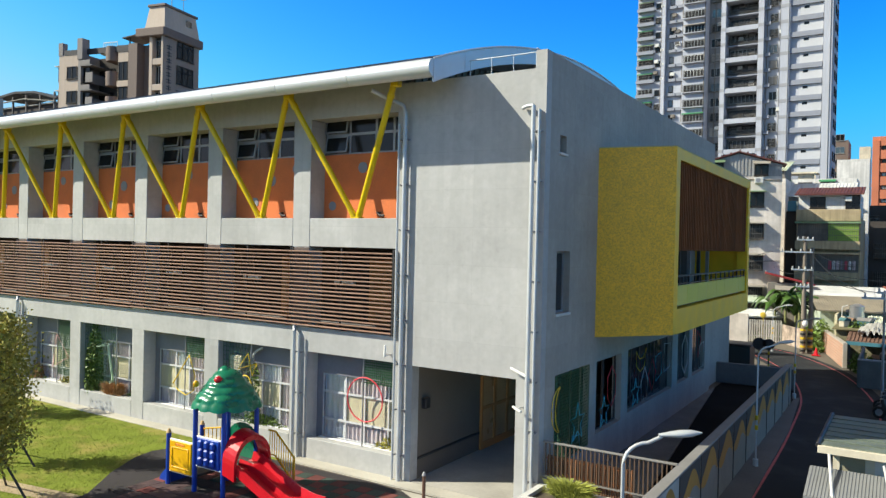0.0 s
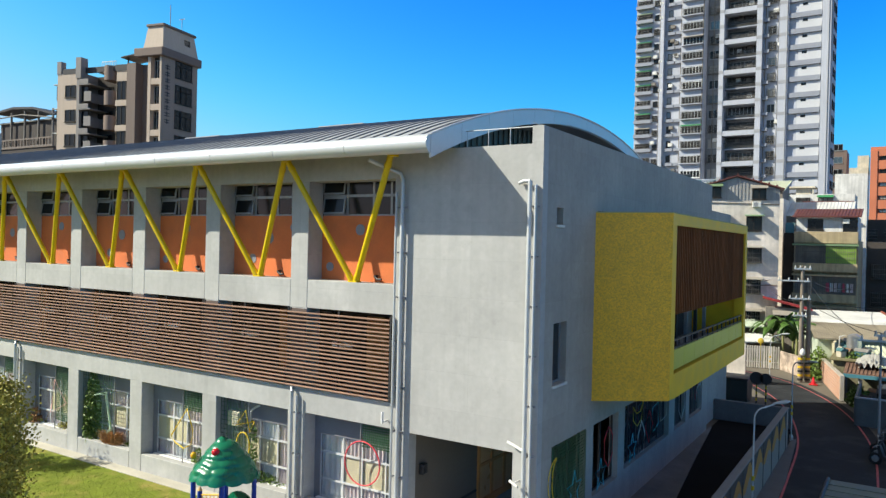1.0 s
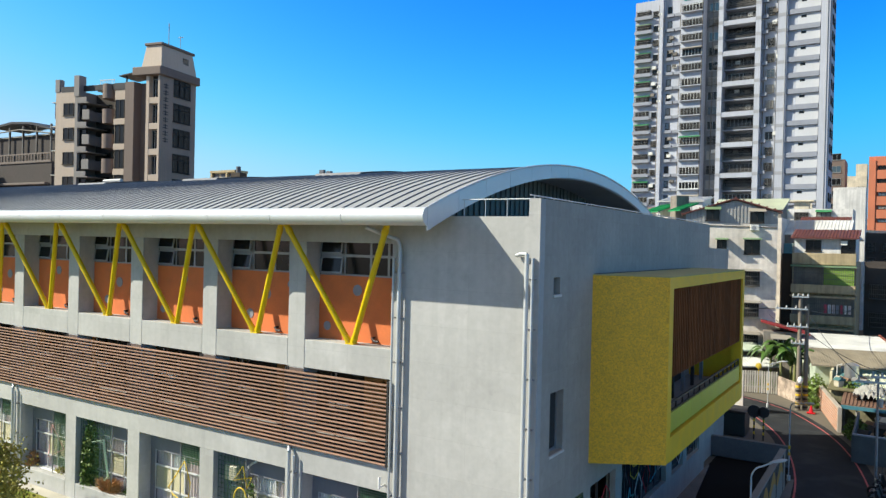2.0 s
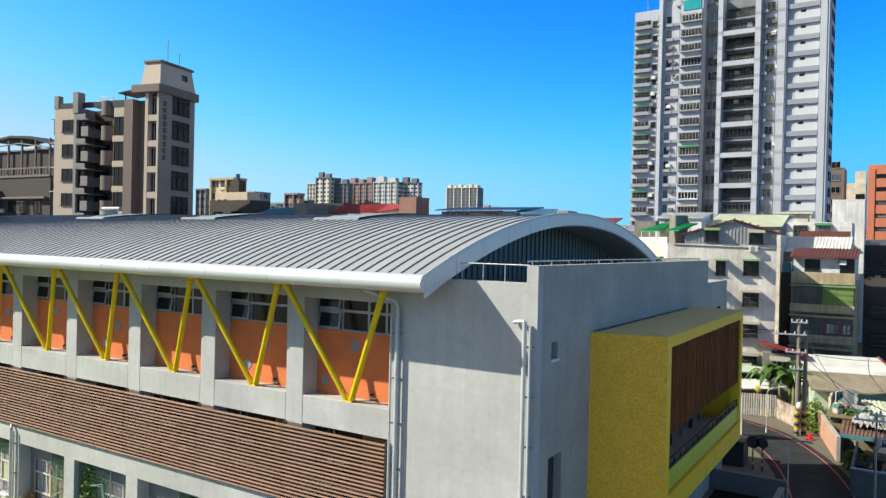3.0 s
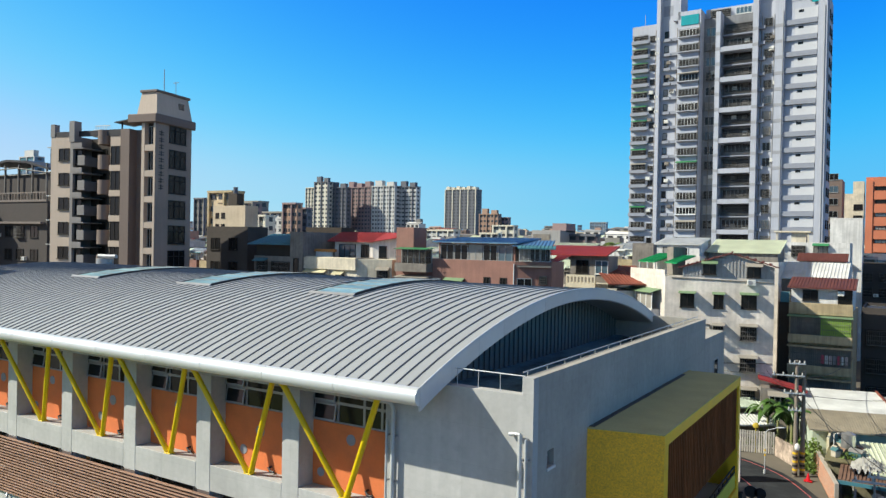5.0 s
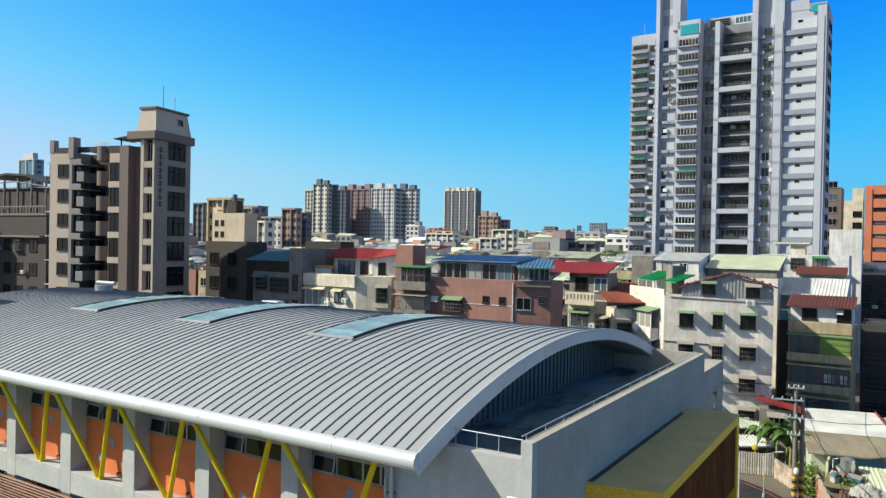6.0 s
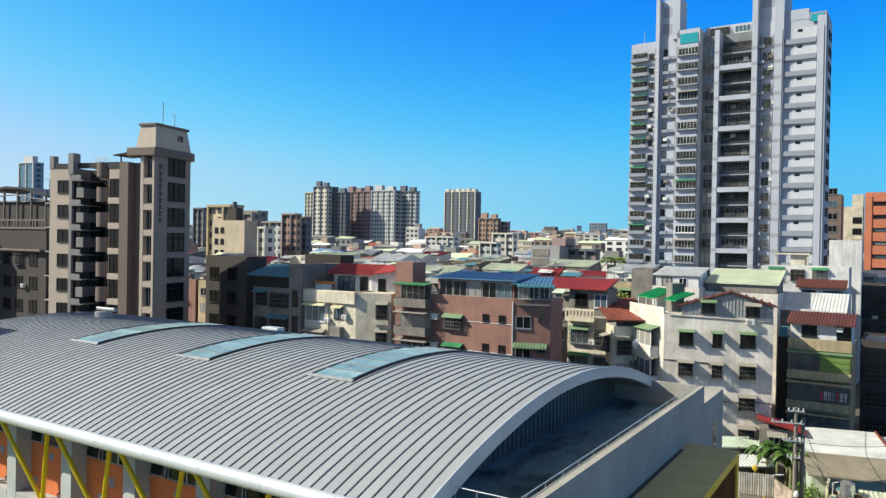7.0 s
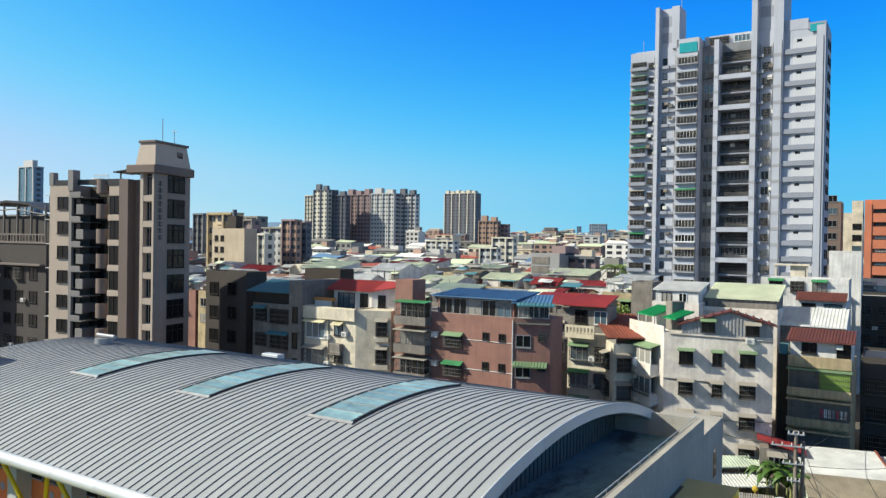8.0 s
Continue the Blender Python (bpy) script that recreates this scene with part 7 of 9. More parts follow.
part("terrace_board", MB().box(0.3, 1.2, 12.3, 2.5, 1.35, 13.35), CLEAN_W, cream)
part("terrace_beam", MB().box(0.2, 1.1, 13.35, 2.9, 1.45, 13.6), M("orange_board", (0.5, 0.2, 0.05), 0.7), cream)
for u, ww in ((2.2, 2.2), (5.1, 1.0)):
    window(cream, (6.7, 6.6), "F", u, 12.6, ww, 1.5, "d", 3, r=rc).location.y = 2.7 * U
for f in range(4):
    z = 1.3 + 2.45 * f
    window(cream, (6.7, 6.6), "F", 0.25, z + 1.3, 2.6, 1.5, "w", 3, "w" if f < 3 else "y", 0.5 if f < 3 else 0, ac=f > 1, r=rc, pane=1)
    window(cream, (6.7, 6.6), "F", 4.0, z + 1.7, 1.1, 1.0, "d", 2, "y" if f == 3 else "w", 0.5 if f == 2 else 0.0, ac=f == 3, r=rc)
    part("air_conditioner", cached("ac3", lambda: MB().bbox(0, -0.6, 0, 1.4, -0.02, 0.9, 0.04).box(-0.1, -0.7, -0.08, 1.5, 0, -0.01).mesh("air_conditioner", [GREYB_W])), None, cream, at=(3.8, 0, z + 0.1))
    part("waste_pipe", cached("wp3", lambda: MB().tube([(0, -0.06, 0), (0, -0.06, 2.45)], 0.05, 6).mesh("waste_pipe", [GREYB_W])), None, cream, at=(3.3, 0, z + 0.6))
    w7 = window(cream, (6.7, 6.6), "F", 0, 0, 1.1, 1.3, "d", 2, "w", 0.35, r=rc, pane=0)
    w7.matrix_basis = placed(FLANK @ Matrix.Translation((2.1, 0, z + 1.9)))
    part("ledge", MB().box(1.9, -0.4, z + 1.4, 3.4, 0, z + 1.8), CREAM_W, cream, at=FLANK)

gb = house("grey_house", "old grey house with teal awnings", -48.37, 36.96, 0, 7.4, 8, 12.5, GREYB_W, "deck", 0.5, size=(0.965, 0.965, 1.016))
part("stair_bay", MB().box(5.6, -0.5, 0, 7.3, 6, 15.4), GREYB_W, gb)
part("roof_room", MB().box(0.0, 0.3, 12.4, 5.5, 5, 14.2), DARK_W, gb)
part("teal_roof", corrugated(-0.4, 5.6, -0.6, 3.0, 14.2, 15.2, 0.3), RF["teal"], gb)
for f in range(5):
    z = 1.0 + 2.45 * f
    window(gb, (7.4, 8), "F", 0.4, z + 0.4, 1.6, 1.3, "d", 2, "t" if f == 4 else "", 0.35, r=rc, pane=0)
    window(gb, (7.4, 8), "F", 2.5, z + 0.3, 2.7, 1.4, "d", 3, "t" if f == 3 else "", 0.4, r=rc, pane=0)
    w8 = window(gb, (7.4, 8), "F", 6.1, z + 0.6, 0.7, 1.5, "d", 1, r=rc, pane=0)
    w8.location.y = -0.5 * U
gd = house("dark_house", "concrete house darkened for the shadow it stands in", -56.77, 38.02, 0, 6.5, 3.0, 15.5, SHADE_BLACK, "deck", 0.5, size=(0.965, 0.965, 1.01))
for f in range(6):
    for u in (0.7, 3.6):
        window(gd, (5.0, 3), "F", u, 1.0 + 2.5 * f, 1.4, 1.3, "d", 2, r=rc, pane=0)
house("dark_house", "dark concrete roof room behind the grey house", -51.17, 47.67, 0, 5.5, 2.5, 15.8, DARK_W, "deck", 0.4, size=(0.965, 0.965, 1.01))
# lane houses between the pink block and the white gabled block
lane = house("lane_house", "narrow lane house with a balustrade and red sheet roof", -18.59, 48.0, 0, 4.0, 9.0, 11.2, CREAM_W, "deck", 0.0, size=(0.942, 0.942, 1.023))
part("balustrade", MB().wall("y", -0.8, -0.65, 0.0, 3.0, 10.9, 11.9, [(0.15 + 0.36 * i, 11.15, 0.36 + 0.36 * i, 11.7) for i in range(8)]), CREAM, lane, "cream balustrade with openings")
part("balcony_floor", MB().box(0.0, -0.8, 10.75, 3.0, 0, 10.9), CREAM, lane)
part("red_roof", corrugated(-4.2, 4.1, -0.5, 3.2, 13.7, 14.5, 0.35), RF["red"], lane, "red ribbed sheet roof")
part("attic_wall", MB().box(0, 0.3, 11.2, 3.9, 3.1, 13.6), GREYB_W, lane)
for f in range(4):
    z = 1.5 + 2.4 * f
    window(lane, (4.4, 9), "F", 0.3, z, 1.9, 1.3, "w", 3, "g" if f % 2 else "G", 0.4, ac=True, r=rc)
    window(lane, (4.4, 9), "F", 2.8, z, 1.3, 1.3, "d", 2, "", 0.4, r=rc)
window(lane, (9, 9), "F", 0.6, 12.0, 1.3, 1.2, "d", 2, r=rc).location.y = 0.3 * U
window(lane, (9, 9), "F", 2.6, 12.0, 1.3, 1.2, "w", 2, r=rc, pane=1).location.y = 0.3 * U
lane2 = house("lane_house", "cream lane house with a rusty red sheet roof", -13.3, 45.4, 32, 3.2, 6.5, 11.0, CREAM_W, "deck", 0.0)
part("rust_roof", corrugated(-0.6, 3.6, -0.6, 7.0, 11.6, 13.0, 0.3), RF["rust"], lane2, "rusty red ribbed sheet roof")
for f in range(4):
    z = 1.0 + 2.4 * f
    window(lane2, (3.2, 6.5), "F", 0.3, z + 0.4, 1.2, 1.3, "d", 2, "w", 0.4, r=rc)
    window(lane2, (3.2, 6.5), "L", 3.0, z + 0.4, 1.6, 1.3, "d", 2, "w" if f % 2 else "", 0.4, r=rc)
    part("balcony", MB().box(1.7, -0.7, z, 3.1, 0, z + 0.75), CREAM_W, lane2)
part("satellite_dish", MB().grid(lambda u, v: (1.9 + 0.45 * u * math.cos(6.283 * v), -0.7 - 0.12 * (1 - u * u), 9.6 + 0.45 * u * math.sin(6.283 * v)), 5, 16), WHITE, lane2, "white satellite dish")

# white gabled block, its skewed footprint shaped to fit the camera's view
WB = (8.2, 7.5)
wb = thing("gabled_block", "stained white apartment block with corrugated rooftop gable", "building", at=Matrix.Translation((-8.63, 44.1, -0.03)) @ pose(0, 0, 0, 0, 0, 12))
part("wall", MB().extrude([(0, 0, 0), (8.2, 0, 0), (8.2, 8, 0), (-3.24, 8, 0), (-3.24, 5.03, 0)], (0, 0, 12.5)), OFFWHITE, wb)
part("roof", MB().box(0.2, 1.8, 12.5, 8.0, 7.8, 12.52), RF["deck"], wb)
SHEETW = M("grey_corrugated_wall", (0.36, 0.35, 0.34), 0.7, 0.15, 0.6, 8.0, 0.1, streak=0.2)
part("gable_wall", MB().extrude([(1.35, 0.02, 12.5), (8.19, 0.02, 12.5), (8.19, 0.02, 13.4), (5.05, 0.02, 14.35), (1.35, 0.02, 13.25)], (0, 1.6, 0)), SHEETW, wb)
gr = MB()
for i in range(26):
    x = 1.4 + 0.26 * i
    zt = 13.25 + 1.1 * (x - 1.35) / 3.7 if x < 5.05 else 14.35 - 0.95 * (x - 5.05) / 3.14
    gr.box(x, -0.02, 12.55, x + 0.09, 0.019, zt - 0.02)
part("gable_rib", gr, SHEETW, wb)
rr_, ribs_ = MB(), []
for xa, za, xb, zb_ in ((1.0, 13.15, 5.05, 14.42), (5.05, 14.42, 8.5, 13.35)):
    rr_.extrude([(xa, -0.25, za), (xb, -0.25, zb_), (xb, -0.25, zb_ + 0.1), (xa, -0.25, za + 0.1)], (0, 2.0, 0))
    for j in range(6):
        f = j / 6
        xm, zm = xa + (xb - xa) * f, za + (zb_ - za) * f
        ribs_.append((xm, zm))
wb_roof = part("gable_roof", rr_, RF["maroon"], wb, "dark red sheet roof")
for xm, zm in ribs_:
    part("roof_rib", MB().box(xm, -0.26, zm + 0.1, xm + 0.1, 1.75, zm + 0.2), RF["maroon"], wb_roof)
left = Matrix.Translation((-3.24, 5.03, 0)) @ pose(0, 0, 0, 0, 0, -57.2)
part("left_parapet", MB().box(0, 0, 12.5, 5.9, 0.15, 13.0), OFFWHITE, wb, at=left)
part("green_awning", corrugated(0.2, 3.2, 0.6, 2.6, 13.6, 14.3, 0.25), RF["green"], wb, "bright green sheet awning", at=left)
part("green_awning", corrugated(4.2, 6.2, 0.9, 2.6, 13.6, 14.2, 0.25), RF["green"], wb, at=left)
for u in (0.4, 1.8, 3.1):
    part("awning_post", MB().box(u, 0.6, 12.5, u + 0.1, 0.7, 13.58), CLEAN_W, wb, at=left)
part("roof_room", MB().box(0.3, 2.4, 12.5, 3.4, 2.6, 14.15), CLEAN_W, wb, at=left)
part("cistern", MB().bbox(3.4, 1.6, 12.5, 4.4, 2.8, 14.9, 0.04), GREYB_W, wb, at=left)
for f in range(5):
    z = 9.3 - 2.47 * f
    if z > 0:
        for u, ww in ((1.2, 1.1), (3.75, 0.75), (5.8, 1.15)):
            window(wb, WB, "F", u, z + (0.8 if u > 4 else 0.75), ww, 1.15, "d", 2, "g" if f == 0 else "w", 0.0 if f == 0 else 0.55, r=rc, pane=0, reach=0.95)
        bl = part("balcony", MB().box(0.4, -0.75, 0, 5.2, 0, 1.0), OFFWHITE, wb, at=left @ Matrix.Translation((0, 0, z - 0.6)))
        part("balcony_roof", MB().extrude([(0.2, -1.0, 2.35), (0.2, 0, 2.65), (0.2, 0, 2.7), (0.2, -1.0, 2.4)], (5.2, 0, 0)), HOODS["g"] if f == 0 else HOODS["w"], bl)
        part("glazing", MB().wall("y", -0.73, -0.67, 0.4, 5.2, 1.0, 2.4, [(0.5 + 0.94 * i, 1.06, 1.32 + 0.94 * i, 2.3) for i in range(5)]), WIN_FR["w"], bl)
        part("pane", MB().box(0.45, -0.71, 1.02, 5.15, -0.69, 2.35), PANES[2] if f % 2 == 0 else PANES[1], bl)
        if f:
            part("grille", cmesh(4.8, 0.9, 0.3), None, bl, at=(0.4, -0.75, 0.9))
window(wb, WB, "F", 2.9, 12.75, 1.0, 0.85, "d", 2, "g", r=rc)
window(wb, WB, "F", 6.2, 12.6, 1.0, 0.85, "d", 2, "w", r=rc)
part("air_conditioner", MB().bbox(6.2, -0.4, 11.95, 6.85, 0, 12.4, 0.03).tube([(6.45, -0.41, 12.17), (6.45, -0.405, 12.17)], 0.17, 14, 1), [AC_W, FRAME_GREY], wb)
part("wall_pipe", MB().tube([(0.5, -0.05, 12.4), (8.15, -0.05, 12.2)], 0.04, 6), GREYB_W, wb)
part("wall_pipe", MB().tube([(0.0, -0.05, 8.8), (3.5, -0.05, 8.7), (3.5, -0.05, 8.4)], 0.04, 6), GREYB_W, wb)
part("wall_pipe", MB().tube([(2.6, -0.06, 5.6), (8.15, -0.06, 5.9)], 0.035, 6), GREYB_W, wb)

# green balcony house
gh = house("balcony_house", "old house with green caged balconies and red roof", -0.45, 54.0, 0, 4.9, 8.0, 9.6, TAN_W, "", 0.0)
# Dark block added in place of the shade in the gap.
part("alley_wall", MB().box(-0.95, 0.8, 0, -0.004, 8.0, 10.2), DARK_W, gh, "dark block filling a shaded gap")
part("alley_box", MB().bbox(-0.8, 0.5, 10.2, -0.1, 1.4, 11.1, 0.03), RF["teal"], gh)
part("attic_wall", MB().box(0.1, 0.3, 9.6, 4.8, 6, 11.62), CLEAN_W, gh)
part("red_roof", corrugated(-0.15, 5.1, -0.4, 2.9, 11.62, 12.4, 0.25), RF["maroon"], gh, "dark red ribbed sheet roof")
part("parapet", MB().bbox(0.0, -0.35, 9.3, 4.9, -0.2, 10.3, 0.03), TAN_W, gh)
window(gh, (5.3, 8), "F", 1.0, 10.45, 1.2, 0.95, "d", 2, r=rc, pane=0).location.y = 0.3 * U
window(gh, (5.3, 8), "F", 3.7, 10.1, 1.1, 1.4, "d", 1, r=rc, pane=0).location.y = 0.3 * U
part("air_conditioner", MB().bbox(3.7, -0.1, 11.0, 4.2, 0.3, 11.4, 0.02), AC_W, gh)
LIMEWALL = M("lime_blind", (0.22, 0.36, 0.05), 0.6, 0.1, 1.0, 8.0, 0.1)
for f, z in enumerate((6.9, 4.3, 1.6)):
    bl = part("balcony", MB().box(0, -0.75, z, 4.9, 0, z + 0.12).box(0, -0.75, z + 0.12, 4.9, -0.65, z + 0.7), TAN_W, gh)
    part("recess", MB().box(0.1, -0.02, z + 0.3, 4.8, 0.0, z + 2.2), GREYB_W, bl)
    part("grille", cmesh(4.7, 1.5, 0.06), None, bl, at=(0.1, -0.68, z + 0.7))
    part("fascia", MB().box(-0.05, -0.8, z + 2.2, 4.95, 0, z + 2.35), HOODS["g"] if f == 0 else TAN_W, bl)
    if f == 0:
        part("lime_blind", MB().box(2.5, -0.6, z + 0.7, 4.8, -0.56, z + 2.15), LIMEWALL, bl, "lime green blind")
    if f == 1:
        for i in range(7):
            part("laundry", MB().grid(lambda u, v, i=i: (2.6 + 0.3 * i + 0.22 * u, -0.55 + 0.03 * math.sin(5 * u), z + 0.9 + 0.75 * v), 3, 2), [M("laundry_pink", (0.6, 0.1, 0.15), 0.9), NET, CURT, M("laundry_grey", (0.3, 0.3, 0.33), 0.9)][i % 4], bl)
wh = house("white_house", "white rooftop house with dark red eaves", -2.4, 78.0, 0, 5.1, 5.0, 13.6, CLEAN_W, "", 0.0)
part("red_roof", corrugated(-0.1, 5.15, -0.5, 1.3, 13.65, 14.5, 0.25), RF["maroon"], wh, "dark red ribbed sheet eaves")
part("mint_roof", corrugated(-0.4, 6.0, -16.0, -11.6, 12.1, 13.6, 0.3), RF["white"], wh, "white ribbed sheet roof")
part("lower_wall", MB().box(-0.2, -15.7, 0, 5.8, -11.8, 12.0), GREYB_W, wh)
window(wh, (4.6, 5), "F", 0.5, 12.3, 1.5, 0.95, "d", 2, r=rc)
window(wh, (4.6, 5), "F", 2.8, 12.3, 1.9, 0.95, "d", 3, r=rc)

# rooftops behind the gabled block
b2 = house("roof_house", "white rooftop room with a pale mint sheet roof", -9.0, 60.0, 0, 6.85, 6.0, 13.2, OFFWHITE, "deck", 0.4)
shed(b2, 0.2, 6.65, 0.8, 5.5, 13.2, 1.3, 1.3, GREYB_W, "lime", "mono")
b3 = house("roof_house", "white rooftop room behind the green awning", -13.6, 58.0, 0, 4.6, 5.0, 13.6, OFFWHITE, "deck", 0.4)
shed(b3, 0.2, 4.4, 0.6, 4.5, 13.6, 1.6, 0.7, CLEAN_W, "white", "mono")
window(b3, (4, 5), "F", 0.8, 13.9, 1.0, 1.0, "d", 2, r=rc).location.y = 0.6 * U
window(b3, (4, 5), "F", 2.5, 13.9, 0.8, 1.0, "w", 2, r=rc).location.y = 0.6 * U
b4 = house("roof_house", "long white flat-roofed building at the tower's foot", -7.5, 86.0, 0, 10.0, 6.0, 15.2, CLEAN_W, "deck", 0.6)
for i in range(3):
    window(b4, (10, 6), "F", 1.0 + 2.5 * i, 14.0, 1.6, 1.4, "d", 3, rc.choice(("", "G", "")), 0.3, r=rc)
b5 = house("white_tower_block", "plain white rendered stair block", -0.5, 97.0, 0, 3.9, 5, 19.0, CLEAN_W, "deck", 0.3)
part("pavilion", MB().box(-6.5, -4, 17.2, -2.0, -1, 17.4), CREAM_W, b5)
part("pavilion", MB().box(-6.3, -3.8, 0, -6.1, -3.6, 17.2), CREAM_W, b5)
part("pavilion", MB().box(-2.4, -3.8, 0, -2.2, -3.6, 17.2), CREAM_W, b5)
part("pavilion", MB().box(-4.4, -3.5, 0, -2.6, -1.5, 17.2), CREAM_W, b5)

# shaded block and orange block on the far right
# Both dark blocks have their shade in the wall colour.
nb = house("dark_block", "low shaded dark house across the lane", 4.8, 62.0, 0, 12.0, 8.0, 9.3, SHADE_BLACK, "deck", 0.3)
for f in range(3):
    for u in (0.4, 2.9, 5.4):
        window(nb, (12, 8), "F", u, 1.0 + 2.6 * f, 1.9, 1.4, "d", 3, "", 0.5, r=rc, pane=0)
db = house("dark_block", "shaded dark apartment block across the lane", 2.4, 100.0, 0, 16.0, 10.0, 12.8, SHADE_BLACK, "deck", 0.4)
for f in range(6):
    for u in (0.5, 3.0, 5.5):
        window(db, (12, 10), "F", u, 0.6 + 2.0 * f, 1.7, 1.3, "d", 2, "", 0.35, ac=rc.random() < 0.15, r=rc, pane=0)
part("canopy", MB().box(-0.3, -1.8, 6.0, 8, 0, 6.2), DARK_W, db)
ob_ = house("orange_block", "orange tiled apartment block with ribbed storeys", 1.9, 148.0, 0, 24.0, 10.0, 28.7, ORANGE_TILE, "deck", 0.5)
for f in range(11):
    part("band", MB().box(1.2, -0.35, 1.9 + 2.55 * f, 23.9, 0, 3.6 + 2.55 * f), ORANGE_TILE, ob_)
    for u in (1.6, 5.2):
        window(ob_, (24, 10), "F", u, 1.15 + 2.55 * f, 3.0, 0.7, "d", 5, r=rc)
part("pier", MB().box(0, -0.5, 0, 1.2, 0, 28.4), ORANGE_TILE, ob_)
part("stair_head", MB().box(4.6, 0.5, 28.7, 12, 6, 32.0), ORANGE_TILE, ob_)
cbk = house("far_block", "cream apartment block beside the orange one", -3.1, 172.0, 0, 3.8, 8.0, 27.2, CREAM_W, "deck", 0.5)
part("stair_head", MB().box(1.6, 1, 26.5, 3.8, 6, 30.5), CREAM_W, cbk)
for f in range(10):
    window(cbk, (4.4, 8), "F", 1.8, 1.5 + 2.5 * f, 1.8, 1.3, "d", 3, r=rc)
house("roof_house", "bare grey cement stair block", -19.5, 70.0, 0, 2.5, 4.0, 15.0, GREYB_W, "deck", 0.3)
tb = house("far_block", "brown apartment block behind the tower", -5.9, 150.0, 0, 3.6, 8, 28.6, BROWN_TILE, "deck", 0.5)
for f in range(12):
    for u in (0.5,):
        window(tb, (3.6, 8), "F", u, 1.5 + 2.5 * f, 2.4, 1.3, "g", 3, r=rc)
# ---- the lane's far end: poles, sheds, plants ----
POLE = M("concrete_pole", (0.21, 0.175, 0.14), 0.85, 0.15, 1.0, 12.0, 0.2)
CERAMIC = M("grey_ceramic", (0.46, 0.45, 0.43), 0.35)
HAZ_K = M("black_band", (0.02, 0.02, 0.02), 0.6)


def utility_pole(x, y, h, arms, turn, label, stripes=True, girth=0.15):
    th = thing("utility_pole", label, "utility pole", at=Matrix.Translation((x, y, 0)) @ pose(0, 0, 0, 0, 0, turn), group="utility poles")
    part("pole", MB().tube([(0, 0, 0), (0, 0, h)], girth, 12, r1=girth * 0.7), POLE if stripes else FRAME_GREY, th)
    for z, a, b in arms:
        arm = part("crossarm", MB().box(a, -0.16, z, b, -0.1, z + 0.09), GALV, th)
        for i in range(4):
            u = a + (b - a) * (0.06 + 0.29 * i)
            part("insulator", MB().tube([(u, -0.13, z + 0.09), (u, -0.13, z + 0.16), (u, -0.13, z + 0.26)], 0.06, 10, r1=0.035), CERAMIC, arm)
    if stripes:
        for i in range(6):
            part("hazard_band", MB().tube([(0, 0, 0.1 + 0.27 * i), (0, 0, 0.24 + 0.27 * i)], 0.165, 12), STRIPE_Y if i % 2 else HAZ_K, th)
    return th


up1 = utility_pole(2.1, 36.4, 7.6, [(7.35, -0.5, 0.5), (6.55, -1.5, 0.45), (5.4, -0.8, 0.5), (4.3, -0.5, 0.3)], 12, "grey concrete utility pole with white insulators")
part("transformer_bag", MB().grid(lambda u, v: (0.1 + 0.17 * math.sin(math.pi * u) * math.cos(6.283 * v), -0.1 + 0.15 * math.sin(math.pi * u) * math.sin(6.283 * v), 1.95 - 0.25 * math.cos(math.pi * u)), 8, 12), WHITE, up1, "white plastic wrapped round the pole")
utility_pole(2.5, 36.7, 6.9, [], 0, "second concrete utility pole beside the first")
up2 = utility_pole(6.9, 20.9, 5.0, [(4.6, -0.9, 1.4), (4.85, -0.3, 0.9)], 8, "steel utility pole with crossed arms and insulators", False, 0.06)
for i in range(3):
    part("transformer", MB().tube([(0.1 + 0.25 * i, -0.2, 3.6 + 0.1 * i), (0.1 + 0.25 * i, -0.2, 3.95 + 0.1 * i)], 0.09, 10), CERAMIC, up2)


def cable(a, b, sag, label="thin black overhead cable"):
    pts = [Vector(a).lerp(Vector(b), i / 14) - Vector((0, 0, sag * math.sin(math.pi * i / 14))) for i in range(15)]
    tagged(part("overhead_cable", MB().tube(pts, 0.018, 5), HAZ_K), label, "cable", group="overhead cables")


for a, b, s in (((0.2, 36.0, 6.6), (-7.5, 44.2, 6.0), 0.4), ((2.6, 36.6, 6.3), (6.2, 20.75, 4.85), 0.3), ((2.4, 36.5, 5.2), (7.7, 21.0, 4.85), 0.3), ((2.8, 36.6, 6.5), (4.5, 53.8, 5.8), 0.4),
                ((2.8, 36.8, 5.3), (10.5, 45.0, 5.0), 0.4), ((2.2, 36.3, 5.3), (-1.0, 45.4, 5.4), 0.3), ((7.0, 20.8, 4.6), (8.5, 24.75, 1.4), 0.2)):
    cable(a, b, s)

street_lamp(0.35, 35.9, 2.95, 1.1, 20, "thin pale street lamp at the bend")
cone = thing("traffic_cone", "red traffic cone beside the poles", "traffic cone", at=(2.95, 35.8, 0))
part("cone", MB().tube([(0, 0, 0.03), (0, 0, 0.5)], 0.15, 14, r1=0.03), PLRED, cone)
part("cone_base", MB().bbox(-0.25, -0.25, 0, 0.25, 0.25, 0.04, 0.01), PLRED, cone)

# slatted fence and patched walls at the bend
fth = thing("slat_fence", "weathered upright slat fence with gaps", "fence", at=Matrix.Translation((-2.6, 40.4, 0)) @ pose(0, 0, 0, 0, 0, 15))
SLATM = M("weathered_slat", (0.58, 0.54, 0.48), 0.8, 0.2, 1.0, 15.0, 0.2, spread=0.25)
sl_m = MB().bbox(-0.05, -0.02, 0, 0.05, 0.02, 1.6, 0.008).mesh("slat", [SLATM])
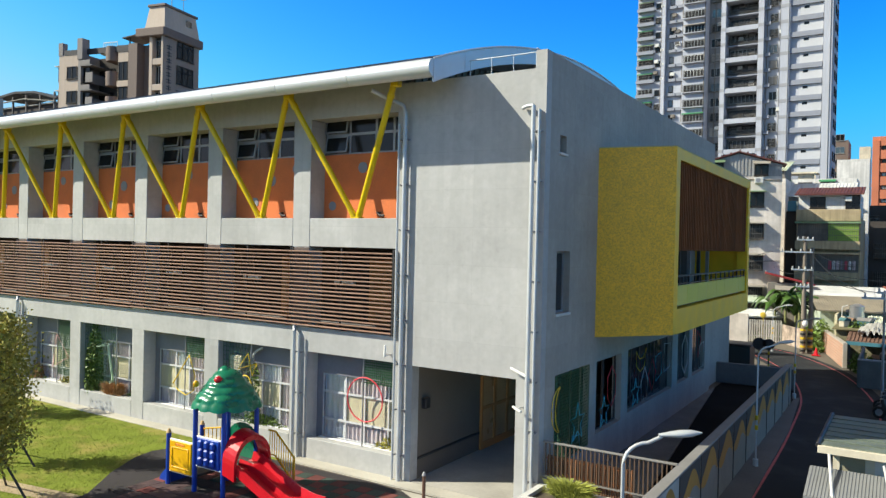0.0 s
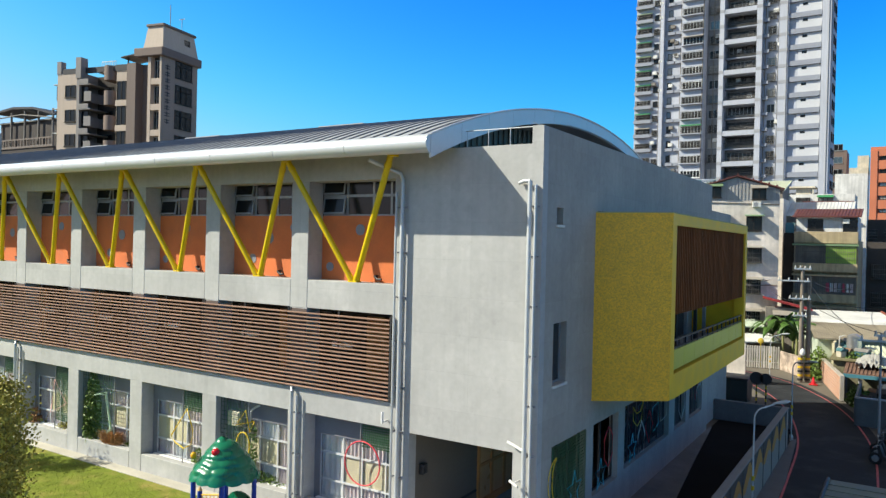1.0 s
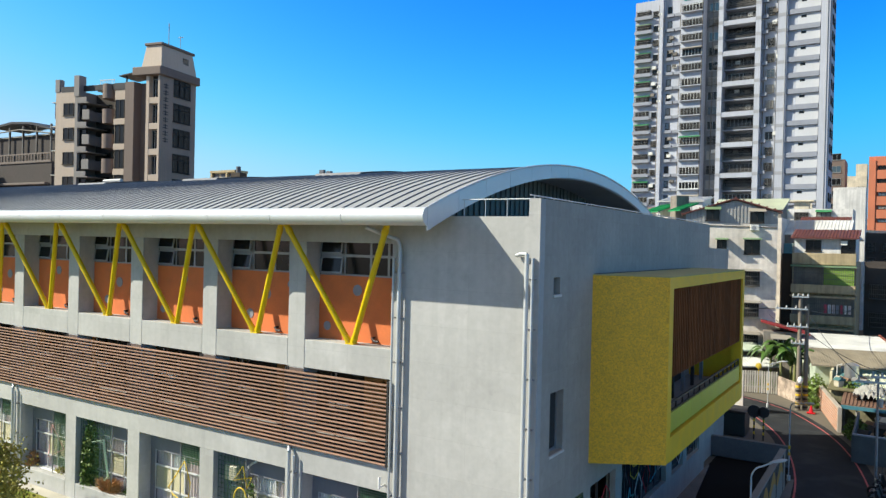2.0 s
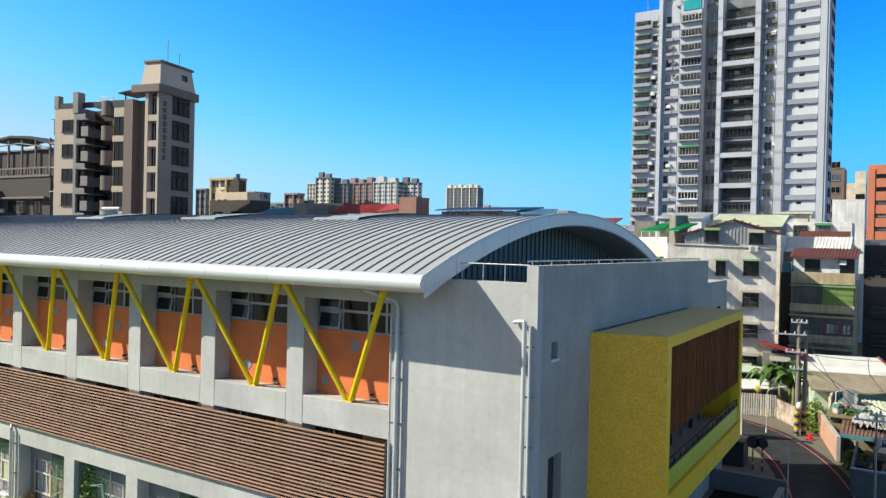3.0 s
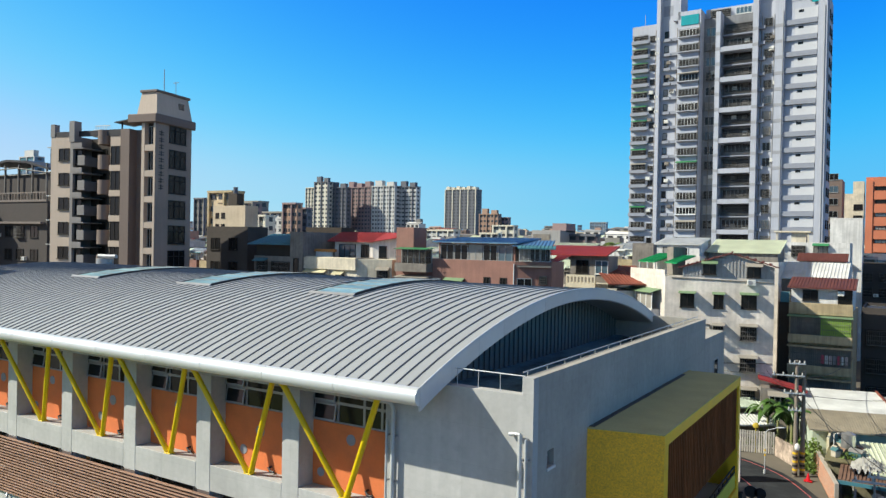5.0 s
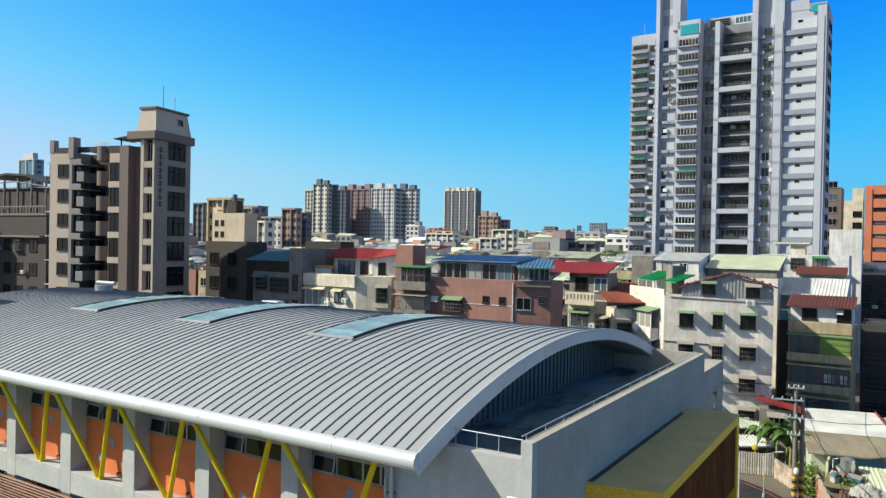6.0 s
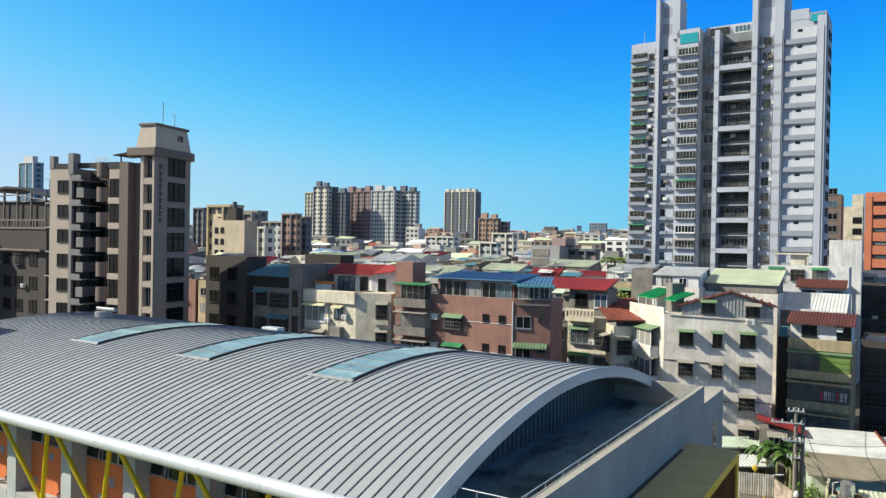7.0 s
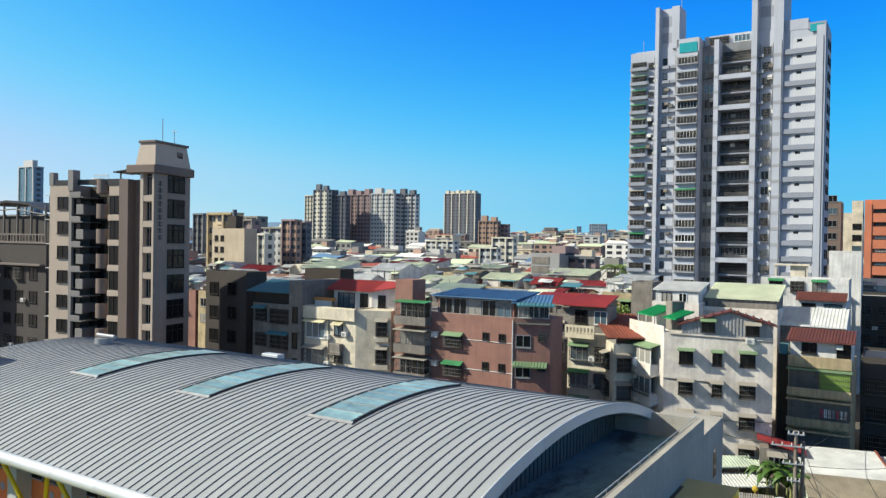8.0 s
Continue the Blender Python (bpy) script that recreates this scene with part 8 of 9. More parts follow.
for i in range(19):
    part("slat", sl_m, None, fth, at=(0.16 * i, 0, 0))
part("rail", MB().box(-0.1, 0.02, 0.4, 3.0, 0.07, 0.47), SLATM, fth)
part("rail", MB().box(-0.1, 0.02, 1.3, 3.0, 0.07, 1.37), SLATM, fth)
lean = thing("lean_to_roof", "pale green corrugated lean-to roof on posts", "shed", at=Matrix.Translation((-3.2, 40.6, 0)) @ pose(0, 0, 0, 0, 0, 35))
part("sheet", corrugated(0, 4.2, 0, 1.9, 1.75, 2.2, 0.25), RF["white"], lean)
part("sheet", corrugated(-0.4, 4.6, 1.7, 3.4, 2.7, 3.1, 0.25), RF["mint"], lean)
for x in (0.1, 2.0, 4.0):
    part("post", MB().box(x, 1.7, 0, x + 0.1, 1.8, 2.75), CAGE, lean)
part("back_wall", MB().box(-0.2, 3.2, 0, 4.4, 3.35, 3.0), GREYB_W, lean)
GRAF = M("patched_painted_wall", (0.33, 0.26, 0.21), 0.9, 0.6, 1.6, 6.0, 0.2)
flat("garden_wall", MB().extrude([(0.3, 40.9, 0), (2.0, 38.3, 0), (2.15, 38.4, 0), (0.45, 41.0, 0)], (0, 0, 1.35)), GRAF, "low patched wall with peeling paint", "wall")
BRICK = M("orange_brick", (0.46, 0.19, 0.10), 0.9, 0.22, 1.5, 10.0, 0.3, spread=0.2)
bw = tagged(part("brick_wall", MB().extrude([(2.75, 40.2, 0), (4.75, 31.1, 0), (4.95, 31.15, 0), (2.95, 40.25, 0)], (0, 0, 1.45)), M("mortar", (0.40, 0.36, 0.31), 0.9)), "low orange brick wall along the lane", "wall", kind="structure")
bk = MB().bbox(-0.11, -0.02, 0, 0.11, 0.02, 0.07, 0.006).mesh("brick", [BRICK])
ang = math.degrees(math.atan2(-9.1, 2.0))
for r_ in range(8):
    for i in range(36):
        f = (i + 0.5 * (r_ % 2) + 0.3) / 36.6
        part("brick", bk, None, bw, at=Matrix.Translation((2.745 + 2.0 * f, 40.2 - 9.1 * f, 0.05 + 0.17 * r_)) @ pose(0, 0, 0, 0, 0, ang))
hut = thing("hut", "concrete hut with a rusty lean-to and steel tank", "shed", at=(0.85, -0.4, 0))
part("wall", MB().box(3.3, 34.8, 0, 6.0, 39.0, 1.9), M("mossy_render", (0.16, 0.145, 0.09), 0.9, 0.35, 1.0, 8.0, 0.2), hut)
part("roof_slab", MB().bbox(3.1, 34.5, 1.9, 6.2, 39.2, 2.02, 0.02), M("mossy_roof_slab", (0.17, 0.15, 0.08), 0.9, 0.3, 1.0, 8.0, 0.2), hut)
part("lean_roof", corrugated(4.0, 7.2, 32.2, 34.6, 1.55, 1.85, 0.2), M("rusty_brown_sheet", (0.15, 0.085, 0.06), 0.8, 0.3, 1.0, 8.0, 0.1), hut)
part("lean_fascia", MB().box(4.0, 32.1, 1.3, 7.2, 32.2, 1.5), RF["teal"], hut)
part("lean_post", MB().box(4.1, 32.3, 0, 4.2, 32.4, 1.5), CAGE, hut)
part("lean_post", MB().box(7.0, 32.3, 0, 7.1, 32.4, 1.5), CAGE, hut)
water_tank(hut, 4.3, 36.6, 2.02, 0.42, 0.9)
part("tank_pipe", MB().tube([(3.5, 36.4, 2.0), (3.5, 36.4, 3.2), (3.8, 36.4, 3.3)], 0.04, 6), CERAMIC, hut)
part("yard_wall", MB().box(3.0, 37.6, 0, 3.15, 42.0, 2.6), M("pale_yellow_wall", (0.62, 0.56, 0.38), 0.9, 0.2, 1.0, 8.0, 0.2), hut)
nsh = thing("long_shed", "long low shed with white and beige sheet roof", "shed", at=Matrix.Translation((2.7, 38.6, 0)) @ pose(0, 0, 0, 0, 0, 14))
part("wall", MB().box(0.3, 0.6, 0, 9.5, 8.5, 2.9), RF["mint"], nsh)
part("front_slope", corrugated(0, 10, 0.0, 2.9, 2.75, 3.55, 0.16, 0.018), M("dusty_beige_sheet", (0.24, 0.205, 0.15), 0.7, 0.2, 0.8, 8.0, 0.1), nsh, "dusty beige sheet roof slope")
part("back_slope", corrugated(0.2, 6.0, 2.9, 9.0, 3.55, 4.0, 0.16, 0.015), RF["white"], nsh, "white ribbed sheet roof")
part("back_slope", corrugated(6.0, 10, 2.9, 9.0, 3.55, 3.7, 0.16, 0.015), RF["white"], nsh)
part("ridge_cap", MB().tube([(6.0, 0.1, 2.8), (6.0, 2.9, 3.6), (6.0, 9.0, 4.05)], 0.09, 6), RF["rust"], nsh)
vents = MB()
for i in range(18):
    vents.box(5.0 + 0.22 * i, 0.5, 1.9, 5.13 + 0.22 * i, 0.58, 2.7)
part("ribbed_wall", vents, RF["white"], nsh)
ysh = thing("yellow_shed", "low shed with a pale lime sheet roof", "shed", at=Matrix.Translation((7.0, 32.5, 0)) @ pose(0, 0, 0, 0, 0, 10))
part("wall", MB().box(0, 0.2, 0, 6, 4.8, 2.0), GREYB_W, ysh)
part("roof_sheet", corrugated(-0.4, 6.4, 0, 5.2, 2.0, 2.6, 0.25), RF["lime"], ysh)
TARP = M("white_tarpaulin", (0.36, 0.35, 0.33), 0.5, 0.15, 2.0, 12.0, 0.2)
rt = random.Random(9)
jit = {(i, j): rt.uniform(-0.16, 0.16) + 0.1 * math.sin(1.9 * i) * math.cos(1.3 * j) for i in range(23) for j in range(21)}
tagged(part("tarpaulin", MB().grid(lambda u, v: (5.4 + 1.8 * u, 32.6 + 1.7 * v, 1.98 + 0.45 * math.sin(3 * u) * math.sin(2.4 * v) + jit[round(u * 22), round(v * 20)]), 22, 20).tube([(5.6, 33.2, 0), (5.6, 33.2, 1.9)], 0.05, 6), TARP), "crumpled white tarpaulin over the sheds", "tarpaulin")
gw = thing("sheet_wall", "grey corrugated sheet wall along the lane", "wall", kind="structure")
cw = MB()
for i in range(26):
    x = 5.85 + 0.2 * i
    cw.box(x, 24.72, 0, x + 0.1, 24.78, 1.35).box(x + 0.1, 24.75, 0, x + 0.2, 24.81, 1.35)
part("sheet", cw, M("blue_grey_sheet", (0.10, 0.105, 0.105), 0.7, 0.2, 1.0, 10.0, 0.1), gw)
part("coping", MB().box(5.8, 24.68, 1.35, 11.1, 24.86, 1.42), FRAME_GREY, gw)
part("return", MB().box(5.75, 24.8, 0, 5.85, 31.0, 1.35), M("blue_grey_sheet", (0.10, 0.105, 0.105)), gw)
flat("yard_paving", MB().box(7.6, -30, -0.03, 40, 60, 0.0), M("dark_cement_yard", (0.14, 0.128, 0.11), 0.9, 0.25, 0.5, 8.0, 0.2), "grey cement ground beyond the lane", "pavement")

# low kiosk beside the lane
SHEETG = M("green_grey_roof_sheet", (0.13, 0.155, 0.12), 0.6, 0.25, 1.2, 10.0, 0.1)
POLY = M("milky_plastic_sheet", (0.22, 0.225, 0.225), 0.35, 0.1, 1.0, 8.0, 0.05)
ki = thing("kiosk", "low cream kiosk with sheet roof and plastic awning", "kiosk")
for i in range(7):
    ya = 3.45 + 0.51 * i
    part("roof_lap", MB().extrude([(5.95 + 0.01 * i, ya, 1.92 + 0.012 * i), (5.95 + 0.01 * i, ya + 0.53, 1.905 + 0.012 * i), (5.95 + 0.01 * i, ya + 0.53, 1.88 + 0.012 * i), (5.95 + 0.01 * i, ya, 1.89 + 0.012 * i)], (3.6, 0, 0)), SHEETG, ki, "weathered grey-green roof sheet")
part("fascia", MB().bbox(5.9, 3.35, 1.72, 9.6, 3.46, 1.9, 0.01), CREAM, ki)
part("gutter", MB().tube([(5.9, 3.4, 1.9), (5.95, 7.0, 2.0)], 0.06, 8), FRAME_DARK, ki)
part("wall", MB().wall("y", 3.9, 4.0, 6.2, 9.6, 0, 1.8, [(6.35, 0.9, 6.9, 1.6), (7.1, 0.9, 7.7, 1.6)]), CREAM, ki)
part("wall", MB().box(6.2, 4.0, 0, 6.3, 6.8, 1.8), CREAM, ki)
part("wall", MB().box(6.3, 6.7, 0, 9.6, 6.8, 1.9), CREAM, ki)
part("window_board", MB().box(6.35, 3.94, 0.9, 6.9, 3.96, 1.6), M("khaki_board", (0.30, 0.27, 0.18), 0.8), ki)
part("window_board", MB().box(7.1, 3.94, 0.9, 7.7, 3.96, 1.6), CLEAN_W, ki)
part("awning_sheet", corrugated(5.75, 9.6, 1.9, 3.3, 1.05, 1.4, 0.07, 0.015), POLY, ki, "milky ribbed plastic awning")
part("awning_frame", MB().tube([(6.15, 3.4, 1.72), (6.35, 1.9, 1.0)], 0.035, 8), CLEAN_W, ki)
part("awning_frame", MB().tube([(7.3, 3.4, 1.62), (7.5, 1.9, 1.1)], 0.03, 8), CLEAN_W, ki)
part("awning_frame", MB().box(6.2, 1.85, 0.96, 9.6, 1.95, 1.06), LIME, ki)
part("awning_post", MB().box(6.3, 1.88, 0, 6.38, 1.95, 0.96), CAGE, ki)

# parked scooters
def scooter(x, y, turn, paint, label):
    th = thing("scooter", label, "scooter", at=Matrix.Translation((x, y, 0)) @ pose(0, 0, 0, 0, 0, turn), group="parked scooters")
    for u in (-0.5, 0.5):
        wh_ = part("wheel", MB().tube([(u + 0.2 * math.cos(6.283 * i / 20), 0, 0.21 + 0.2 * math.sin(6.283 * i / 20)) for i in range(20)], 0.055, 8, closed=True), HAZ_K, th)
        part("rim", MB().tube([(u, -0.04, 0.21), (u, 0.04, 0.21)], 0.13, 14), FRAME_GREY, wh_)
    part("body", MB().extrude([(-0.75, -0.13, 0.42), (-0.2, -0.13, 0.25), (0.15, -0.13, 0.22), (0.32, -0.13, 0.3), (0.42, -0.13, 0.75), (0.32, -0.13, 0.78), (0.18, -0.13, 0.36), (-0.1, -0.13, 0.36), (-0.25, -0.13, 0.56), (-0.78, -0.13, 0.6)], (0, 0.26, 0)), paint, th)
    part("seat", MB().bbox(-0.72, -0.12, 0.58, -0.12, 0.12, 0.68, 0.03), HAZ_K, th)
    part("handlebar", MB().tube([(0.3, -0.3, 0.88), (0.36, 0, 0.82), (0.3, 0.3, 0.88)], 0.022, 6), HAZ_K, th)
    part("headlight", MB().tube([(0.4, 0, 0.72), (0.46, 0, 0.71)], 0.07, 10), CERAMIC, th)
    part("fork", MB().tube([(0.5, 0, 0.21), (0.36, 0, 0.8)], 0.03, 6), FRAME_GREY, th)
    part("mirror", MB().tube([(0.3, -0.3, 0.88), (0.28, -0.32, 1.02)], 0.012, 5), HAZ_K, th)
    part("mirror", MB().tube([(0.3, 0.3, 0.88), (0.28, 0.32, 1.02)], 0.012, 5), HAZ_K, th)


for i, (x, y) in enumerate(((7.35, 17.6), (7.4, 18.6), (7.35, 19.5), (7.5, 20.4))):
    scooter(x, y, 165 + 9 * i, (FRAME_DARK, HAZ_K, FRAME_DARK, HAZ_K)[i], "dark parked scooter beside the lane")

# banana plants and shrubs
BAN = M("banana_leaf", (0.05, 0.105, 0.018), 0.45, 0.25, 1.0, 8.0, 0.0, island=0.35)


def banana(x, y, h, n, seed):
    r = random.Random(seed)
    th = thing("banana_plant", "banana plant with large drooping leaves", "plant", at=(x, y, 0), group="banana plants")
    part("stem", MB().tube([(0, 0, 0), (0.05, 0, h * 0.55)], 0.13, 10, r1=0.07), M("banana_stem", (0.20, 0.20, 0.08), 0.7), th)
    for i in range(n):
        a, ln, lift = 2.4 * i + r.uniform(-0.3, 0.3), r.uniform(1.3, 2.0), r.uniform(0.6, 1.5)
        ca, sa = math.cos(a), math.sin(a)

        def blade(u, v, ln=ln, lift=lift, ca=ca, sa=sa):
            q = ln * u
            zz = h * 0.55 + lift * math.sin(2.3 * u) - 0.45 * u * u * ln
            wd = 0.26 * math.sin(math.pi * min(1, 0.08 + 0.92 * u)) * (v - 0.5) * 2
            return (ca * q - sa * wd, sa * q + ca * wd, zz - abs(v - 0.5) * 0.16)
        part("leaf", MB().grid(blade, 8, 4), BAN, th)


banana(0.3, 42.0, 5.4, 13, 1)
banana(1.3, 41.3, 5.0, 12, 2)
banana(-0.5, 42.8, 4.3, 9, 3)
banana(0.9, 42.6, 3.6, 9, 4)
bush("shrub", 2.2, 41.2, 0, 1.2, 1.0, 1.5, 900, 0.22, LEAF_DARK, "dark green shrub behind the poles", 41)
bush("shrub", -1.0, 43.2, 0, 1.0, 0.8, 1.3, 600, 0.22, LEAF_DARK, "dark green shrub behind the fence", 42)
bush("shrub", -0.2, 23.2, 0, 0.7, 0.6, 0.6, 500, 0.12, LEAF_DARK, "low shrubs beside the ramp wall", 43)
tagged(part("yellow_bag", MB().grid(lambda u, v: (-1.0 + 0.22 * math.sin(math.pi * u) * math.cos(6.283 * v), 40.9 + 0.1 * math.sin(math.pi * u) * math.sin(6.283 * v), 1.95 - 0.22 * math.cos(math.pi * u)), 6, 10, smooth=False).box(-1.03, 40.87, 0, -0.97, 40.93, 1.8), M("faded_yellow_cloth", (0.5, 0.36, 0.04), 0.8)), "bright yellow bag hung on a post", "bag")
# A dark box added where a dark alcove lies.
dk = thing("alcove_box", "dark green box standing in for an alcove near the ramp", "bin", at=(-1.4, 26.6, 0))
part("body", MB().bbox(0, 0, 0, 1.9, 1.6, 1.3, 0.05), M("dark_green_box", (0.02, 0.03, 0.03), 0.5), dk)
part("lid", MB().bbox(-0.05, -0.05, 1.3, 1.95, 1.65, 1.4, 0.03), FRAME_DARK, dk)
flat("side_wall_lane", MB().box(-2.6, 33.0, 0, -0.7, 33.2, 2.6), OFFWHITE, "white rendered wall stub beside the lane", "wall")
rs = thing("red_roofed_hut", "small white hut with a red sloping roof", "shed", at=Matrix.Translation((-1.2, 44.2, 0)) @ pose(0, 0, 0, 0, 0, 10))
part("wall", MB().box(0, 0, 0, 2.6, 1.6, 4.2), GREYB_W, rs)
part("roof", MB().extrude([(-0.2, -0.4, 5.0), (3.2, -0.4, 4.2), (3.2, -0.4, 4.08), (-0.2, -0.4, 4.88)], (0, 2.2, 0)), RF["red"], rs)
window(rs, (2.6, 1.6), "F", 0.6, 2.7, 1.2, 1.0, "w", 3, "w", 0.35, r=rc, pane=0)

# overgrown and cluttered corners along the lane
bush("shrub", 3.0, 38.6, 0, 0.7, 1.2, 2.2, 900, 0.2, LEAF_DARK, "dark creeper over the yard wall", 51)
bush("shrub", 5.4, 35.2, 2.02, 0.9, 0.6, 0.5, 420, 0.14, LEAF_DARK, "weeds growing on the hut roof", 52)
bush("shrub", 5.7, 30.2, 0, 0.7, 0.9, 1.2, 500, 0.18, LEAF_DARK, "dark shrub behind the brick wall", 53)
bush("shrub", 8.6, 27.6, 0, 1.6, 1.2, 1.8, 1300, 0.2, LEAF_DARK, "dark shrubs behind the sheet wall", 54)
rj = random.Random(61)
JUNK = [M("junk_" + n, c, 0.7, 0.25, 1.5, 10.0, 0.2) for n, c in (("grey", (0.22, 0.21, 0.20)), ("brown", (0.17, 0.10, 0.06)), ("teal", (0.05, 0.13, 0.14)), ("cream", (0.42, 0.38, 0.30)), ("black", (0.03, 0.03, 0.03)))]
for i in range(26):
    x, y = rj.uniform(6.2, 9.4), rj.uniform(26.0, 31.5)
    w_, d_, h_ = rj.uniform(0.3, 0.9), rj.uniform(0.3, 0.8), rj.uniform(0.3, 1.2)
    if i < 9:
        x, y, w_ = rj.uniform(4.3, 6.0), rj.uniform(34.5, 38.0), w_ * 0.6
    z0 = 2.02 if i < 9 else 0.0
    cr = thing("crate", rj.choice(("stacked crate of scrap beside the sheds", "dusty crate among the sheds")), "crate", at=Matrix.Translation((x, y, z0)) @ pose(0, 0, 0, 0, 0, rj.uniform(0, 90)), group="scrap crates")
    part("body", MB().bbox(0, 0, 0, w_, d_, h_ * (0.6 if i < 9 else 1), 0.03), JUNK[i % 5], cr)
    part("cover", MB().extrude([(-0.04, -0.04, h_ * (0.6 if i < 9 else 1)), (w_ + 0.04, -0.04, h_ * (0.6 if i < 9 else 1)), (w_ + 0.04, -0.04, h_ * (0.6 if i < 9 else 1) + 0.12), (w_ * 0.4, -0.04, h_ * (0.6 if i < 9 else 1) + 0.18)], (0, d_ + 0.08, 0)), JUNK[(i * 2 + 1) % 5], cr)
# ---- the city beyond ----
def tall(name, label, x, y, w, d, top, wall, trim, floors, cols, rot=0, crown=0, pane=0):
    """A distant tower: body, dark recessed strips between piers, windows floor by floor, a corniced roof with stair heads."""
    th = thing(name, label, "building", at=Matrix.Translation((x, y, 0)) @ pose(0, 0, 0, 0, 0, rot))
    d = min(d, 0.3 * w + 1)
    part("wall", MB().box(0, 0.25, 0, w, d, top), wall, th)
    fh = (top - 12) / floors
    st = w / cols
    wide = 0.62 if cols % 2 else 0.5
    wm = MB().box(st * (0.5 - wide / 2), 0.1, fh * 0.28, st * (0.5 + wide / 2), 0.27, fh * 0.72).mesh("window", [FAR_PANES[pane]])
    bands = MB()
    for f in range(floors):
        for c_ in range(1, cols, 2):
            bands.box(st * (c_ + 0.06), 0.0, 12 + fh * f, st * (c_ + 0.94), 0.27, 12 + fh * (f + 0.24))
    tagged(part("banded_facade", bands, wall, th), kind="stuff")
    ws = MB().box(w - 0.02, 0.3 * d, fh * 0.25, w + 0.06, d * 0.7, fh * 0.75).mesh("window", [FAR_PANES[0]])
    for f in range(floors):
        for c_ in range(cols):
            part("window", wm, None, th, at=(st * c_, 0, 12 + fh * f))
        part("window", ws, None, th, at=(0, 0, 12 + fh * f))
    pm = MB().box(-st * 0.1, -0.35, 0, st * 0.1, 0.25, top).mesh("pier", [trim])
    for c_ in range(0, cols + 1, 2):
        part("pier", pm, None, th, at=(min(w - st * 0.1, max(st * 0.1, st * c_)), 0, 0))
    part("cornice", MB().box(-0.1, -0.4, top - 0.5, w + 0.1, d + 0.1, top), trim, th)
    for i in range(crown):
        u, e = w * (i + 0.5) / crown, w / crown * 0.3
        part("stair_head", MB().box(u - e, 1, top, u + e, d * 0.7, top + (3.4 if i % 2 == 0 else 2.4)), trim, th)
    return th


# Far panes are lightened: distance haze is put into their colour.
FAR_PANES = [M("hazy_far_pane", (0.05, 0.055, 0.065), 0.35, 0.2, 0.3, 2.0, 0.0, spec=0.3), M("hazy_teal_pane", (0.06, 0.20, 0.22), 0.3, 0.2, 0.3, 2.0, 0.0, spec=0.4)]
T_CREAM = M("cream_tower_tile", (0.60, 0.56, 0.46), 0.7, 0.06, 0.1, 1.0, 0.0)
T_GREY = M("slate_tower_tile", (0.12, 0.125, 0.145), 0.7, 0.06, 0.1, 1.0, 0.0)
T_PINK = M("pink_brown_tower_tile", (0.27, 0.19, 0.185), 0.7, 0.06, 0.1, 1.0, 0.0)
T_WHITE = M("white_tower_tile", (0.50, 0.49, 0.47), 0.7, 0.06, 0.1, 1.0, 0.0)
T_BROWN = M("brown_tower_tile", (0.36, 0.23, 0.165), 0.7, 0.06, 0.1, 1.0, 0.0)
T_BLUE = M("blue_glass_tower", (0.12, 0.19, 0.27), 0.4, 0.06, 0.1, 1.0, 0.0)
T_TAUPE = M("taupe_tower_tile", (0.26, 0.235, 0.20), 0.7, 0.06, 0.1, 1.0, 0.0)
tall("distant_tower", "cream high-rise apartment tower in the distance", -314.5, 335, 7.6, 14, 48.4, T_CREAM, T_CREAM, 14, 6)
tall("distant_tower", "cream and slate high-rise apartment tower", -306.53, 334, 11.6, 12, 51.73, T_CREAM, T_GREY, 15, 4, crown=2)
tall("distant_tower", "slate grey high-rise apartment tower", -298.29, 338, 14.2, 12, 48.25, T_GREY, T_GREY, 14, 5, crown=2)
tall("distant_tower", "pinkish brown high-rise apartment tower", -295.66, 352, 20.1, 14, 49.45, T_PINK, T_PINK, 15, 8, crown=3)
tall("distant_tower", "white high-rise apartment tower", -274.7, 352, 17.9, 14, 49.71, T_WHITE, T_WHITE, 15, 8, crown=2)
tall("distant_tower", "white and slate high-rise apartment tower", -258.24, 357, 13.6, 14, 49.33, T_WHITE, T_GREY, 15, 5, crown=2)
tall("distant_tower", "taupe high-rise tower with pale crown", -436.3, 700, 41.0, 30, 76.0, T_GREY, T_CREAM, 18, 8, crown=6)
tall("distant_block", "red-brown mid-rise apartment block", -223.93, 400, 13.6, 10, 34.16, T_BROWN, T_BROWN, 7, 5, crown=2)
tall("distant_block", "grey-brown mid-rise apartment block", -212.91, 405, 7.7, 10, 32.11, T_PINK, T_PINK, 7, 3)
tall("distant_tower", "dark striped office tower far away", -486.33, 1300, 31.3, 30, 59.34, T_BLUE, T_WHITE, 8, 14)
tall("distant_tower", "slim blue glass tower far away", -589.68, 1500, 9.1, 10, 59.84, T_BLUE, T_BLUE, 8, 3)
tall("distant_tower", "blue-grey apartment block far away", -310.16, 900, 21.5, 14, 36.68, T_BLUE, T_BLUE, 6, 6)
tall("distant_tower", "pale high-rise with teal glazing on its flank", -397.65, 200, 14.6, 8, 56.87, T_BLUE, T_WHITE, 16, 4, crown=1, pane=1)
tall("distant_block", "tan apartment block with a shaded flank", -124.7, 96, 7.8, 7.0, 25.5, M("sunlit_tan_tile", (0.52, 0.40, 0.26), 0.7, 0.06, 0.1, 1.0, 0.0), TAN_W, 5, 3)
tk = house("distant_block", "plain beige rendered block", -118.5, 92.0, 0, 9.8, 3.6, 21.6, M("beige_render", (0.46, 0.37, 0.27), 0.85, 0.12, 0.2, 2.0, 0.0, streak=0.1), "deck", 0.3)
